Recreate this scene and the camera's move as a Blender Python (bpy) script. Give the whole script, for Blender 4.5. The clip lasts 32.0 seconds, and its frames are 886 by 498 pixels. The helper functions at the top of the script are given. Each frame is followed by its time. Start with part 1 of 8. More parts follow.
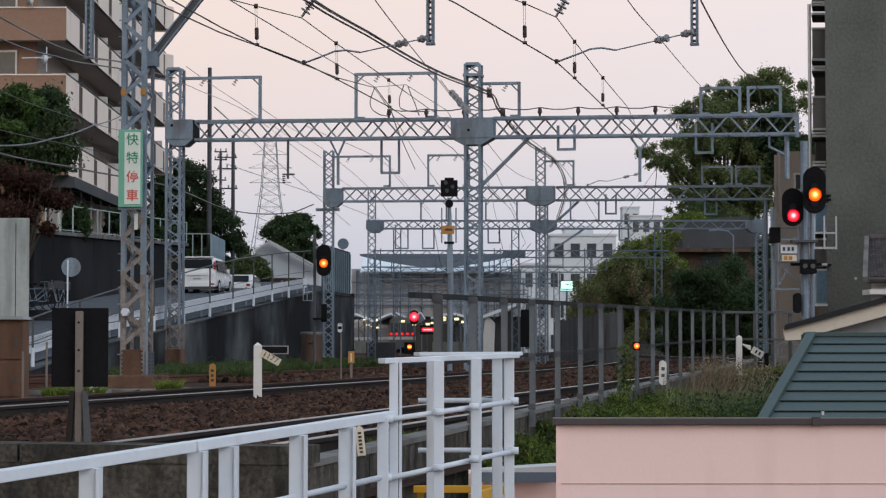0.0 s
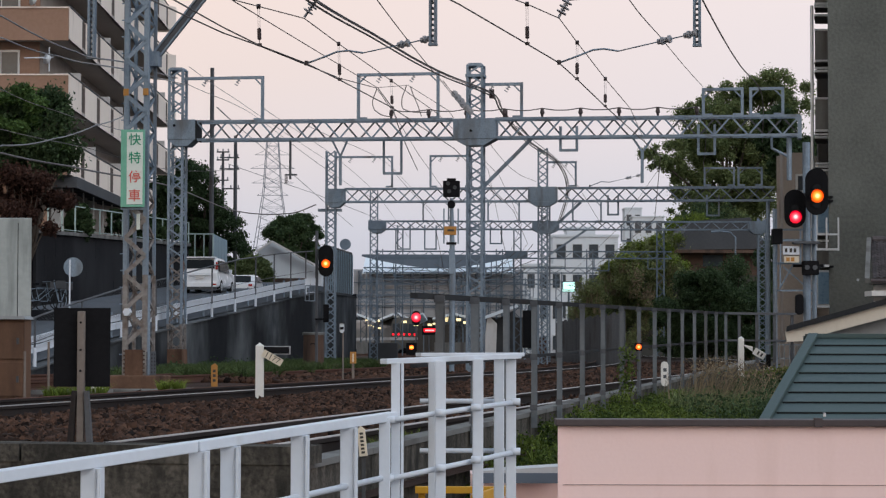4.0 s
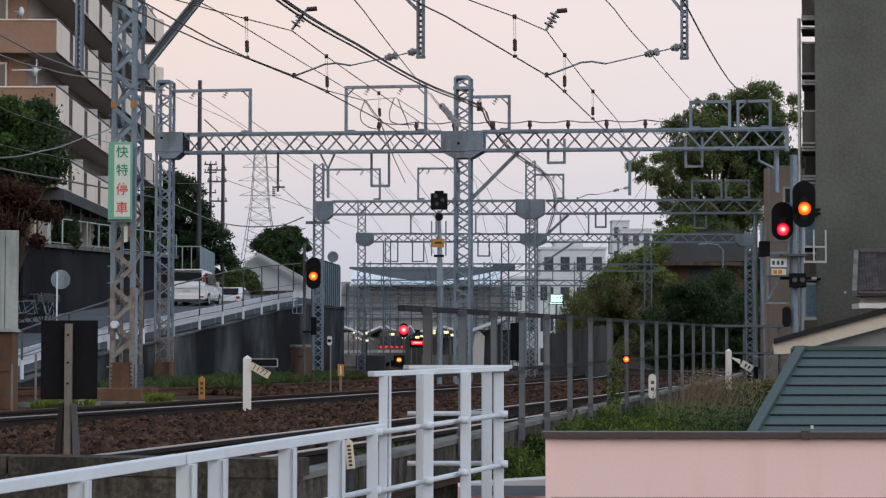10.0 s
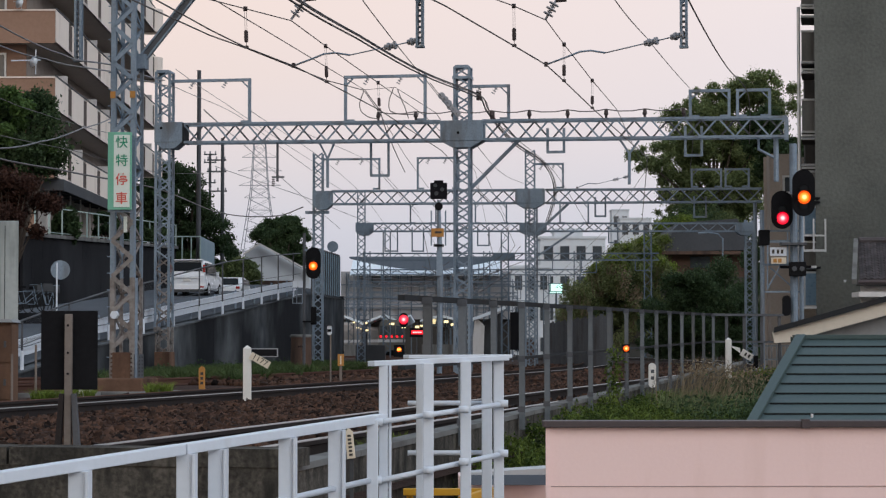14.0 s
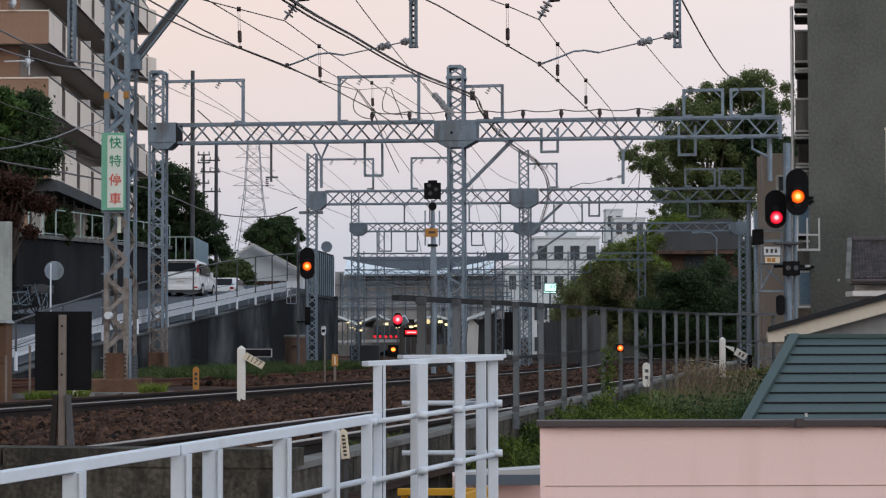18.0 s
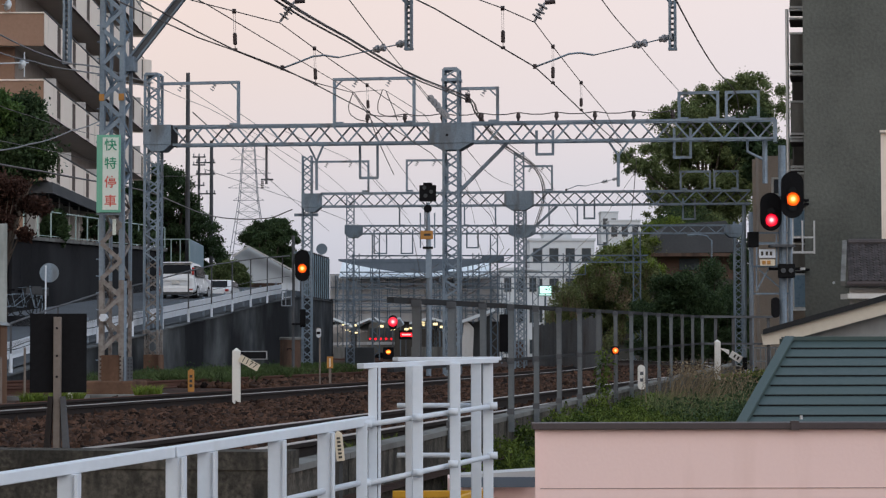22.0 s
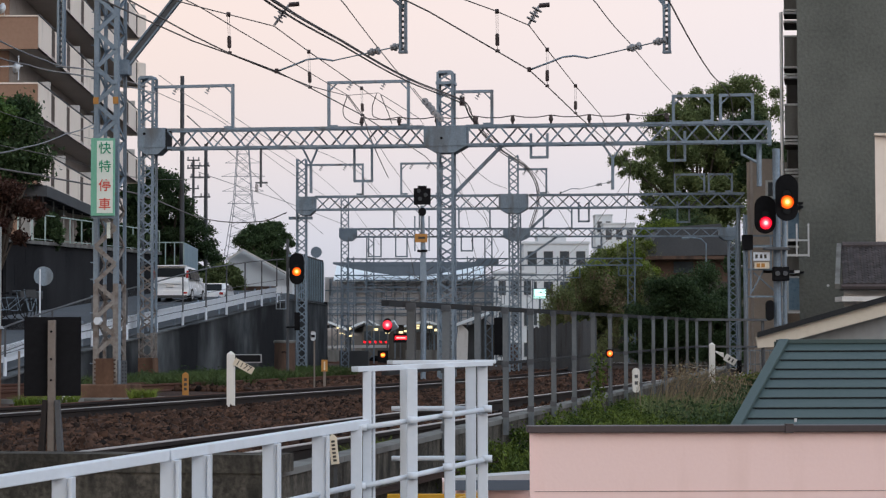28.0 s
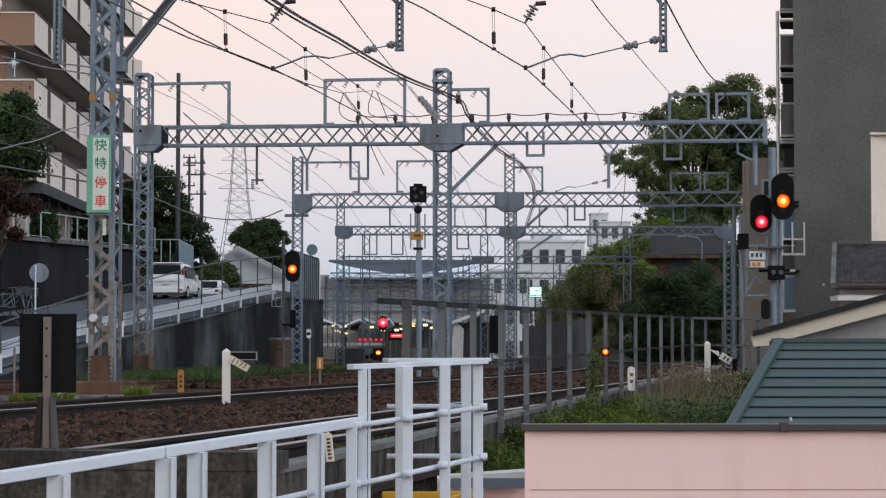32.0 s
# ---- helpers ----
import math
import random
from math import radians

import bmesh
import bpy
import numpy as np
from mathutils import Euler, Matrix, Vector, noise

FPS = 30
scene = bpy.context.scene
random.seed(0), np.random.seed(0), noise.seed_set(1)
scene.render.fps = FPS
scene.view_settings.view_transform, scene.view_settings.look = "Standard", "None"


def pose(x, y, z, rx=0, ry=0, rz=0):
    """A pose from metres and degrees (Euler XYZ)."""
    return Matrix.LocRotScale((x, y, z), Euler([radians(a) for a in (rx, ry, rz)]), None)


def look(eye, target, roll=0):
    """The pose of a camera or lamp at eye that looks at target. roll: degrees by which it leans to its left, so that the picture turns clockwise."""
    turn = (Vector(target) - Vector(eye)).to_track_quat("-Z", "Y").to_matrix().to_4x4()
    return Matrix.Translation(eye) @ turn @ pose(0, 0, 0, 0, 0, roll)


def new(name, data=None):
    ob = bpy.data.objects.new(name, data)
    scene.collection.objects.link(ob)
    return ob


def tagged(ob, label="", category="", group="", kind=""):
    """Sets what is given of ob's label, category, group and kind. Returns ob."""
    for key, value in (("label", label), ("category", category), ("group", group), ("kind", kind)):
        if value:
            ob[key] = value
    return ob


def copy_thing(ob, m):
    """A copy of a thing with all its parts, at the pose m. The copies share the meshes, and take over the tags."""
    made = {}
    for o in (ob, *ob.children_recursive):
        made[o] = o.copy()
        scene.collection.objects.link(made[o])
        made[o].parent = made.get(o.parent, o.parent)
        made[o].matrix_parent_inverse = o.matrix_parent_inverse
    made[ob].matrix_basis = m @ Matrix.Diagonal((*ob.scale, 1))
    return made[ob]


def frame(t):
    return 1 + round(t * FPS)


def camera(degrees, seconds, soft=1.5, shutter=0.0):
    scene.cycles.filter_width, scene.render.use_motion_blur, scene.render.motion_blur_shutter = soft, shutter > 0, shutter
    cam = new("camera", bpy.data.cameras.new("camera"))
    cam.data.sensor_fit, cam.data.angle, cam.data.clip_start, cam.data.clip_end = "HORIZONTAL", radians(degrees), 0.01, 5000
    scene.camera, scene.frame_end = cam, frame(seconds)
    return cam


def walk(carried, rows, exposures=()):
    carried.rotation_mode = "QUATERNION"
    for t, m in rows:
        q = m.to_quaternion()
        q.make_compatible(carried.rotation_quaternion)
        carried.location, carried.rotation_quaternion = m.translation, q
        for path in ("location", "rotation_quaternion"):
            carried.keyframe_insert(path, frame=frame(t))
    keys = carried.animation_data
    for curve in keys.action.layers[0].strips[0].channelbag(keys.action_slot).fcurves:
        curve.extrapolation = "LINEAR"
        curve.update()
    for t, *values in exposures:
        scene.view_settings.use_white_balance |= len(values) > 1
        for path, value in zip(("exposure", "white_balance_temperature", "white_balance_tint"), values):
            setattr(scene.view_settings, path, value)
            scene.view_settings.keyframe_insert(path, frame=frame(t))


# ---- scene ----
from collections import defaultdict

CAM_Z = 0.8
cam = camera(22.18, 32.0, soft=1.25)
walk(cam, [
    (0, pose(0, 0, CAM_Z, 92.4200, 0.0022, -0.0006)),
    (0.5, pose(0, 0, CAM_Z, 92.3757, 0.0441, 0.1491)),
    (1, pose(0, 0, CAM_Z, 92.3520, -0.0167, 0.1923)),
    (1.5, pose(0, 0, CAM_Z, 92.3787, -0.0456, 0.2254)),
    (2, pose(0, 0, CAM_Z, 92.4048, -0.0799, 0.2704)),
    (2.5, pose(0, 0, CAM_Z, 92.3750, -0.1471, 0.2407)),
    (3, pose(0, 0, CAM_Z, 92.3050, -0.2094, 0.1565)),
    (3.5, pose(0, 0, CAM_Z, 92.3811, -0.0847, 0.0744)),
    (5.5, pose(0, 0, CAM_Z, 92.4803, -0.3311, -0.1647)),
    (6, pose(0, 0, CAM_Z, 92.4893, -0.3598, -0.2055)),
    (6.5, pose(0, 0, CAM_Z, 92.5008, -0.2353, -0.2880)),
    (7, pose(0, 0, CAM_Z, 92.5410, -0.1708, -0.3407)),
    (7.5, pose(0, 0, CAM_Z, 92.5342, -0.1167, -0.3170)),
    (8, pose(0, 0, CAM_Z, 92.4653, -0.0942, -0.2448)),
    (8.5, pose(0, 0, CAM_Z, 92.5177, -0.0391, -0.2028)),
    (9, pose(0, 0, CAM_Z, 92.6188, 0.0317, -0.2216)),
    (9.5, pose(0, 0, CAM_Z, 92.6912, -0.0389, -0.2519)),
    (10, pose(0, 0, CAM_Z, 92.7531, -0.1013, -0.2642)),
    (10.5, pose(0, 0, CAM_Z, 92.7203, -0.0484, -0.2083)),
    (11, pose(0, 0, CAM_Z, 92.6686, -0.0334, -0.1818)),
    (11.5, pose(0, 0, CAM_Z, 92.6734, 0.0227, -0.1616)),
    (12, pose(0, 0, CAM_Z, 92.6120, 0.0932, -0.1844)),
    (12.5, pose(0, 0, CAM_Z, 92.5177, 0.0912, -0.2051)),
    (13, pose(0, 0, CAM_Z, 92.4438, 0.0098, -0.2543)),
    (13.5, pose(0, 0, CAM_Z, 92.4649, 0.0133, -0.2553)),
    (14, pose(0, 0, CAM_Z, 92.4876, 0.0302, -0.2647)),
    (14.5, pose(0, 0, CAM_Z, 92.4653, 0.0300, -0.3105)),
    (16.5, pose(0, 0, CAM_Z, 92.4017, 0.0469, -0.2425)),
    (17, pose(0, 0, CAM_Z, 92.4814, 0.0972, -0.2994)),
    (17.5, pose(0, 0, CAM_Z, 92.5044, 0.1602, -0.3407)),
    (18, pose(0, 0, CAM_Z, 92.4864, 0.1458, -0.4139)),
    (18.5, pose(0, 0, CAM_Z, 92.4097, -0.0205, -0.5289)),
    (19, pose(0, 0, CAM_Z, 92.3881, -0.0369, -0.6093)),
    (19.5, pose(0, 0, CAM_Z, 92.4005, -0.0252, -0.6368)),
    (20, pose(0, 0, CAM_Z, 92.4064, -0.0521, -0.6189)),
    (20.5, pose(0, 0, CAM_Z, 92.4001, -0.1172, -0.5601)),
    (21, pose(0, 0, CAM_Z, 92.4386, -0.1437, -0.5159)),
    (21.5, pose(0, 0, CAM_Z, 92.4859, -0.0070, -0.5094)),
    (22, pose(0, 0, CAM_Z, 92.5458, 0.1120, -0.5370)),
    (22.5, pose(0, 0, CAM_Z, 92.6114, 0.1122, -0.5734)),
    (23, pose(0, 0, CAM_Z, 92.6538, 0.0778, -0.5743)),
    (23.5, pose(0, 0, CAM_Z, 92.6389, -0.0136, -0.5962)),
    (24, pose(0, 0, CAM_Z, 92.5642, -0.0390, -0.5756)),
    (24.5, pose(0, 0, CAM_Z, 92.5718, -0.0583, -0.5815)),
    (25, pose(0, 0, CAM_Z, 92.6210, 0.0257, -0.5691)),
    (25.5, pose(0, 0, CAM_Z, 92.6172, 0.0260, -0.5109)),
    (27.5, pose(0, 0, CAM_Z, 92.5465, 0.0968, -0.5792)),
    (28, pose(0, 0, CAM_Z, 92.6240, 0.1526, -0.6760)),
    (28.5, pose(0, 0, CAM_Z, 92.7031, 0.0928, -0.7374)),
    (29, pose(0, 0, CAM_Z, 92.6890, -0.0433, -0.7988)),
    (29.5, pose(0, 0, CAM_Z, 92.6491, -0.0766, -0.7684)),
    (30, pose(0, 0, CAM_Z, 92.6606, -0.0622, -0.7692)),
    (30.5, pose(0, 0, CAM_Z, 92.6940, -0.0438, -0.8230)),
    (31, pose(0, 0, CAM_Z, 92.6516, -0.1051, -0.8451)),
    (31.5, pose(0, 0, CAM_Z, 92.6179, -0.0569, -0.8126)),
    (32, pose(0, 0, CAM_Z, 92.5708, -0.0107, -0.7902)),
], exposures=[(0, -0.06), (17, -0.08), (25.5, -0.10), (28, 0.03), (32, 0.04)])

# ---- world and light: pale dusk sky, no hard shadows ----
world = bpy.data.worlds.new("dusk")
scene.world = world
world.use_nodes = True
wn, wl = world.node_tree.nodes, world.node_tree.links
wn.clear()
sky = wn.new("ShaderNodeTexSky")
sky.sky_type, sky.sun_disc = "NISHITA", False
sky.sun_elevation, sky.sun_rotation = radians(14), radians(200)
sky.air_density, sky.dust_density, sky.ozone_density = 1.0, 3.0, 1.0
coord = wn.new("ShaderNodeTexCoord")
split = wn.new("ShaderNodeSeparateXYZ")
wl.new(coord.outputs["Generated"], split.inputs["Vector"])
veil = wn.new("ShaderNodeValToRGB")
ramp_el = veil.color_ramp.elements
ramp_el[0].position, ramp_el[0].color = 0.0, (0.58, 0.60, 0.69, 1)
ramp_el[1].position, ramp_el[1].color = 1.0, (0.51, 0.70, 0.98, 1)
e = ramp_el.new(0.05)
e.color = (0.735, 0.74, 0.855, 1)
e = ramp_el.new(0.10)
e.color = (0.93, 0.842, 0.89, 1)
e = ramp_el.new(0.15)
e.color = (1.02, 0.89, 0.895, 1)
e = ramp_el.new(0.35)
e.color = (0.70, 0.81, 0.95, 1)
wl.new(split.outputs["Z"], veil.inputs["Fac"])
# warmer towards the left, where the sun has set
west = wn.new("ShaderNodeMapRange")
west.inputs["From Min"].default_value, west.inputs["From Max"].default_value = 0.17, -0.19
wl.new(split.outputs["X"], west.inputs["Value"])
warm = wn.new("ShaderNodeMix")
warm.data_type, warm.blend_type = "RGBA", "MULTIPLY"
warm.inputs["B"].default_value = (1.05, 0.955, 0.85, 1)
above = wn.new("ShaderNodeMapRange")
above.inputs["From Min"].default_value, above.inputs["From Max"].default_value = 0.03, 0.12
wl.new(split.outputs["Z"], above.inputs["Value"])
glow_fac = wn.new("ShaderNodeMath")
glow_fac.operation = "MULTIPLY"
wl.new(west.outputs["Result"], glow_fac.inputs[0])
wl.new(above.outputs["Result"], glow_fac.inputs[1])
wl.new(glow_fac.outputs["Value"], warm.inputs["Factor"])
wl.new(veil.outputs["Color"], warm.inputs["A"])
gain = wn.new("ShaderNodeMix")
gain.data_type, gain.blend_type = "RGBA", "MULTIPLY"
gain.inputs["Factor"].default_value = 1.0
gain.inputs["B"].default_value = (10, 10, 10, 1)
gain.clamp_result = False
wl.new(warm.outputs["Result"], gain.inputs["A"])
haze = wn.new("ShaderNodeMix")
haze.data_type = "RGBA"
haze.inputs["Factor"].default_value = 0.86
wl.new(gain.outputs["Result"], haze.inputs["B"])
wl.new(sky.outputs["Color"], haze.inputs["A"])
back = wn.new("ShaderNodeBackground")
back.inputs["Strength"].default_value = 0.10
wl.new(haze.outputs["Result"], back.inputs["Color"])
wout = wn.new("ShaderNodeOutputWorld")
wl.new(back.outputs["Background"], wout.inputs["Surface"])

sun_data = bpy.data.lights.new("sun", "SUN")
sun_data.energy, sun_data.angle, sun_data.color = 0.95, radians(40), (1.0, 0.98, 0.97)
sun = new("sun", sun_data)
sun.matrix_world = look((78, -76, 64), (0, 0, 0))


# ---- materials ----
def surface(name, a, b, rough=0.7, metal=0.0, big=0.6, fine=14.0, bump=0.15, spread=0.5, stain=None, stain_scale=(1.5, 1.5, 0.35), amount=0.5, per_object=0.0, island=0.0, depth=0.01, spec=0.15):
    m = bpy.data.materials.new(name)
    m.use_nodes = True
    nt = m.node_tree
    n, l = nt.nodes, nt.links
    bsdf = n["Principled BSDF"]
    geo = n.new("ShaderNodeNewGeometry")

    def tex(scale, detail, vec=None):
        t = n.new("ShaderNodeTexNoise")
        t.inputs["Scale"].default_value, t.inputs["Detail"].default_value = scale, detail
        l.new(vec if vec is not None else geo.outputs["Position"], t.inputs["Vector"])
        return t.outputs["Fac"]

    def mix(fac, ca, cb):
        x = n.new("ShaderNodeMix")
        x.data_type = "RGBA"
        for key, v in (("Factor", fac), ("A", ca), ("B", cb)):
            if hasattr(v, "links"):
                l.new(v, x.inputs[key])
            else:
                x.inputs[key].default_value = v
        return x.outputs["Result"]

    def ramp(v, lo, hi):
        r = n.new("ShaderNodeMapRange")
        r.inputs["From Min"].default_value, r.inputs["From Max"].default_value = lo, hi
        l.new(v, r.inputs["Value"])
        return r.outputs["Result"]

    large, small = tex(big, 3), tex(fine, 5)
    both = n.new("ShaderNodeMath")
    both.operation = "MULTIPLY_ADD"
    l.new(small, both.inputs[0])
    both.inputs[1].default_value = 0.5
    half = n.new("ShaderNodeMath")
    half.operation = "MULTIPLY"
    half.inputs[1].default_value = 0.5
    l.new(large, half.inputs[0])
    l.new(half.outputs[0], both.inputs[2])
    col = mix(ramp(both.outputs[0], 0.5 - spread / 2, 0.5 + spread / 2), (*a, 1), (*b, 1))
    if stain:
        mp = n.new("ShaderNodeMapping")
        mp.inputs["Scale"].default_value = stain_scale
        l.new(geo.outputs["Position"], mp.inputs["Vector"])
        col = mix(ramp(tex(1.0, 6, mp.outputs["Vector"]), 1.0 - amount - 0.1, 1.0 - amount + 0.12), col, (*stain, 1))
    if per_object or island:
        hsv = n.new("ShaderNodeHueSaturation")
        rnd = n.new("ShaderNodeObjectInfo").outputs["Random"] if per_object else geo.outputs["Random Per Island"]
        rng = n.new("ShaderNodeMapRange")
        k = per_object or island
        rng.inputs["To Min"].default_value, rng.inputs["To Max"].default_value = 1 - k, 1 + k
        l.new(rnd, rng.inputs["Value"])
        l.new(rng.outputs["Result"], hsv.inputs["Value"])
        l.new(col, hsv.inputs["Color"])
        col = hsv.outputs["Color"]
    l.new(col, bsdf.inputs["Base Color"])
    rr = n.new("ShaderNodeMapRange")
    rr.inputs["To Min"].default_value, rr.inputs["To Max"].default_value = max(0.03, rough - 0.12), min(1, rough + 0.12)
    l.new(small, rr.inputs["Value"])
    l.new(rr.outputs["Result"], bsdf.inputs["Roughness"])
    bsdf.inputs["Metallic"].default_value = metal
    bsdf.inputs["Specular IOR Level"].default_value = spec
    if bump:
        bp = n.new("ShaderNodeBump")
        bp.inputs["Strength"].default_value, bp.inputs["Distance"].default_value = bump, depth
        l.new(small, bp.inputs["Height"])
        l.new(bp.outputs["Normal"], bsdf.inputs["Normal"])
    return m


def leafy(name, a, b, island=0.45, big=0.35, fine=3.0, spread=0.4):
    m = surface(name, a, b, rough=0.6, big=big, fine=fine, bump=0, spread=spread, island=island, spec=0.12)
    n, l = m.node_tree.nodes, m.node_tree.links
    bsdf = n["Principled BSDF"]
    thin = n.new("ShaderNodeBsdfTranslucent")
    l.new(bsdf.inputs["Base Color"].links[0].from_socket, thin.inputs["Color"])
    both = n.new("ShaderNodeMixShader")
    both.inputs["Fac"].default_value = 0.28
    l.new(bsdf.outputs["BSDF"], both.inputs[1])
    l.new(thin.outputs["BSDF"], both.inputs[2])
    l.new(both.outputs["Shader"], n["Material Output"].inputs["Surface"])
    return m


def glow(name, color, strength):
    m = bpy.data.materials.new(name)
    m.use_nodes = True
    bsdf = m.node_tree.nodes["Principled BSDF"]
    bsdf.inputs["Base Color"].default_value = (*[c * 0.5 for c in color], 1)
    bsdf.inputs["Emission Color"].default_value = (*color, 1)
    bsdf.inputs["Emission Strength"].default_value = strength
    return m


GALV = surface("galvanised_steel", (0.150, 0.200, 0.255), (0.290, 0.355, 0.425), 0.55, 0.35, 0.7, 20, 0.05, spread=0.36, stain=(0.14, 0.145, 0.155), amount=0.38, stain_scale=(2, 2, 0.5))
GALV_DARK = surface("weathered_and_shaded_grey_steel", (0.075, 0.08, 0.09), (0.13, 0.135, 0.145), 0.6, 0.2, 0.5, 30, 0.05, stain=(0.06, 0.05, 0.045), amount=0.35)
FENCE_STEEL = surface("dull_blue_grey_steel", (0.118, 0.134, 0.147), (0.20, 0.22, 0.237), 0.6, 0.2, 0.5, 24, 0.05, stain=(0.08, 0.074, 0.07), amount=0.42)
FENCE_RAIL = surface("blackened_steel_rail", (0.018, 0.019, 0.021), (0.038, 0.040, 0.043), 0.8, 0.0, 0.6, 20, 0.05, stain=(0.03, 0.022, 0.018), amount=0.4, spec=0.1)
GALV_FAR = surface("grey_steel_lattice", (0.088, 0.115, 0.145), (0.145, 0.182, 0.22), 0.6, 0.2, 0.3, 6, 0)
RUST = surface("rusty_steel", (0.085, 0.055, 0.043), (0.15, 0.095, 0.072), 0.85, 0.1, 1.2, 18, 0.2, stain=(0.05, 0.038, 0.033), amount=0.4)
FOOTING = surface("rust_stained_footing", (0.105, 0.058, 0.038), (0.215, 0.13, 0.09), 0.9, 0, 1.2, 12, 0.2, stain=(0.06, 0.033, 0.023), amount=0.45)
SEAM = surface("shadowy_joint_filler", (0.36, 0.24, 0.22), (0.42, 0.29, 0.26), 0.9, 0, 1, 20, 0)
CABINET = surface("faded_brown_cabinet_paint", (0.11, 0.062, 0.038), (0.175, 0.10, 0.066), 0.7, 0, 0.8, 14, 0.1, stain=(0.06, 0.036, 0.026), amount=0.45)
PILLAR = surface("pale_stained_concrete", (0.31, 0.335, 0.325), (0.44, 0.465, 0.45), 0.9, 0, 0.7, 6, 0.2, stain=(0.20, 0.22, 0.21), amount=0.40, stain_scale=(2.0, 2.0, 0.3))
# steel paled, so that the distance haze is part of its colour
PYLON = surface("hazy_grey_steel", (0.21, 0.23, 0.27), (0.28, 0.30, 0.34), 0.7, 0.1, 0.3, 6, 0)
NAVY_ROOF = surface("dull_blue_roof_sheet", (0.10, 0.13, 0.17), (0.15, 0.18, 0.22), 0.6, 0, 0.1, 2, 0)
RUST_MAST = surface("rust_stained_galvanised_steel", (0.150, 0.118, 0.102), (0.31, 0.292, 0.278), 0.7, 0.2, 2.2, 12, 0.08, spread=0.26)
RAIL_HEAD = surface("polished_rail_head", (0.36, 0.35, 0.35), (0.46, 0.45, 0.45), 0.35, 0.9, 0.4, 30, 0.03, spec=0.5)
RAIL_SIDE = surface("dark_rail_web", (0.018, 0.016, 0.018), (0.045, 0.035, 0.03), 0.75, 0.1, 0.7, 22, 0.15)
RAIL_RUST = surface("rust_brown_rail", (0.07, 0.035, 0.025), (0.12, 0.06, 0.045), 0.85, 0.05, 0.7, 22, 0.15)
BALLAST = surface("brown_ballast", (0.024, 0.013, 0.010), (0.062, 0.034, 0.025), 0.95, 0, 0.9, 9, 0.6, depth=0.05, spread=0.3)
STONE = surface("ballast_stone", (0.015, 0.0075, 0.005), (0.098, 0.052, 0.034), 0.9, 0, 0.6, 25, 0.25, island=0.9, depth=0.01)
SLEEPER = surface("stained_sleeper", (0.07, 0.05, 0.042), (0.13, 0.10, 0.085), 0.9, 0, 1.0, 20, 0.2)
EARTH = surface("dull_earth", (0.04, 0.036, 0.03), (0.08, 0.07, 0.056), 0.95, 0, 0.25, 5, 0.4)
CONCRETE = surface("weathered_concrete", (0.15, 0.15, 0.145), (0.22, 0.22, 0.21), 0.9, 0, 0.5, 9, 0.25, stain=(0.10, 0.095, 0.09), amount=0.45, stain_scale=(1.6, 1.6, 0.25))
CONCRETE_DARK = surface("blackened_concrete", (0.014, 0.015, 0.018), (0.034, 0.035, 0.039), 0.9, 0, 0.5, 5, 0.3, stain=(0.009, 0.009, 0.011), amount=0.5, stain_scale=(0.9, 0.2, 0.12))
CONCRETE_STREAK = surface("streaked_grey_concrete", (0.045, 0.051, 0.058), (0.185, 0.195, 0.20), 0.9, 0, 0.16, 1.1, 0.15, spread=0.34, stain=(0.020, 0.022, 0.027), amount=0.47, stain_scale=(0.1, 0.2, 0.09))
RAMP_WALL = surface("rain_streaked_dark_concrete", (0.030, 0.036, 0.043), (0.165, 0.178, 0.185), 0.9, 0, 0.11, 0.9, 0.15, spread=0.30, stain=(0.0095, 0.011, 0.014), amount=0.535, stain_scale=(0.5, 0.17, 0.16))
CONCRETE_PALE = surface("pale_concrete", (0.24, 0.25, 0.26), (0.33, 0.34, 0.345), 0.9, 0, 0.6, 9, 0.2, stain=(0.20, 0.20, 0.20), amount=0.36, stain_scale=(1.2, 1.2, 0.2))
WALL_ABUT = surface("damp_concrete_abutment", (0.040, 0.036, 0.031), (0.125, 0.112, 0.094), 0.9, 0, 1.2, 30, 0.7, spread=0.22, stain=(0.026, 0.025, 0.022), amount=0.45, stain_scale=(7, 7, 2.2))
WHITE_PAINT = surface("white_painted_steel", (0.62, 0.665, 0.725), (0.715, 0.755, 0.81), 0.5, 0, 0.8, 30, 0.05, stain=(0.50, 0.50, 0.50), amount=0.33, stain_scale=(3, 3, 0.8))
WHITE_POST = surface("white_painted_concrete", (0.66, 0.64, 0.60), (0.78, 0.76, 0.72), 0.7, 0, 2, 30, 0.1, stain=(0.45, 0.42, 0.38), amount=0.33)
PINK = surface("pink_render", (0.93, 0.675, 0.635), (0.965, 0.72, 0.675), 0.85, 0, 0.5, 40, 0.12, stain=(0.84, 0.60, 0.545), amount=0.36, stain_scale=(2.5, 2.5, 0.5))
CAP_BROWN = surface("dark_brown_metal_trim", (0.075, 0.06, 0.062), (0.11, 0.09, 0.09), 0.5, 0.2, 0.5, 20, 0.03)
ROOF_GREEN = surface("blue_green_metal_roof", (0.052, 0.080, 0.078), (0.076, 0.106, 0.103), 0.5, 0.1, 0.5, 24, 0.04, stain=(0.06, 0.085, 0.09), amount=0.35)
GREY_WALL = surface("dark_grey_spray_render", (0.085, 0.089, 0.081), (0.160, 0.166, 0.152), 0.95, 0, 0.45, 7.0, 0.6, depth=0.04, spread=0.42)
BROWN_WALL = surface("brown_grey_tile_wall", (0.30, 0.262, 0.232), (0.39, 0.345, 0.31), 0.85, 0, 0.5, 8, 0.1)
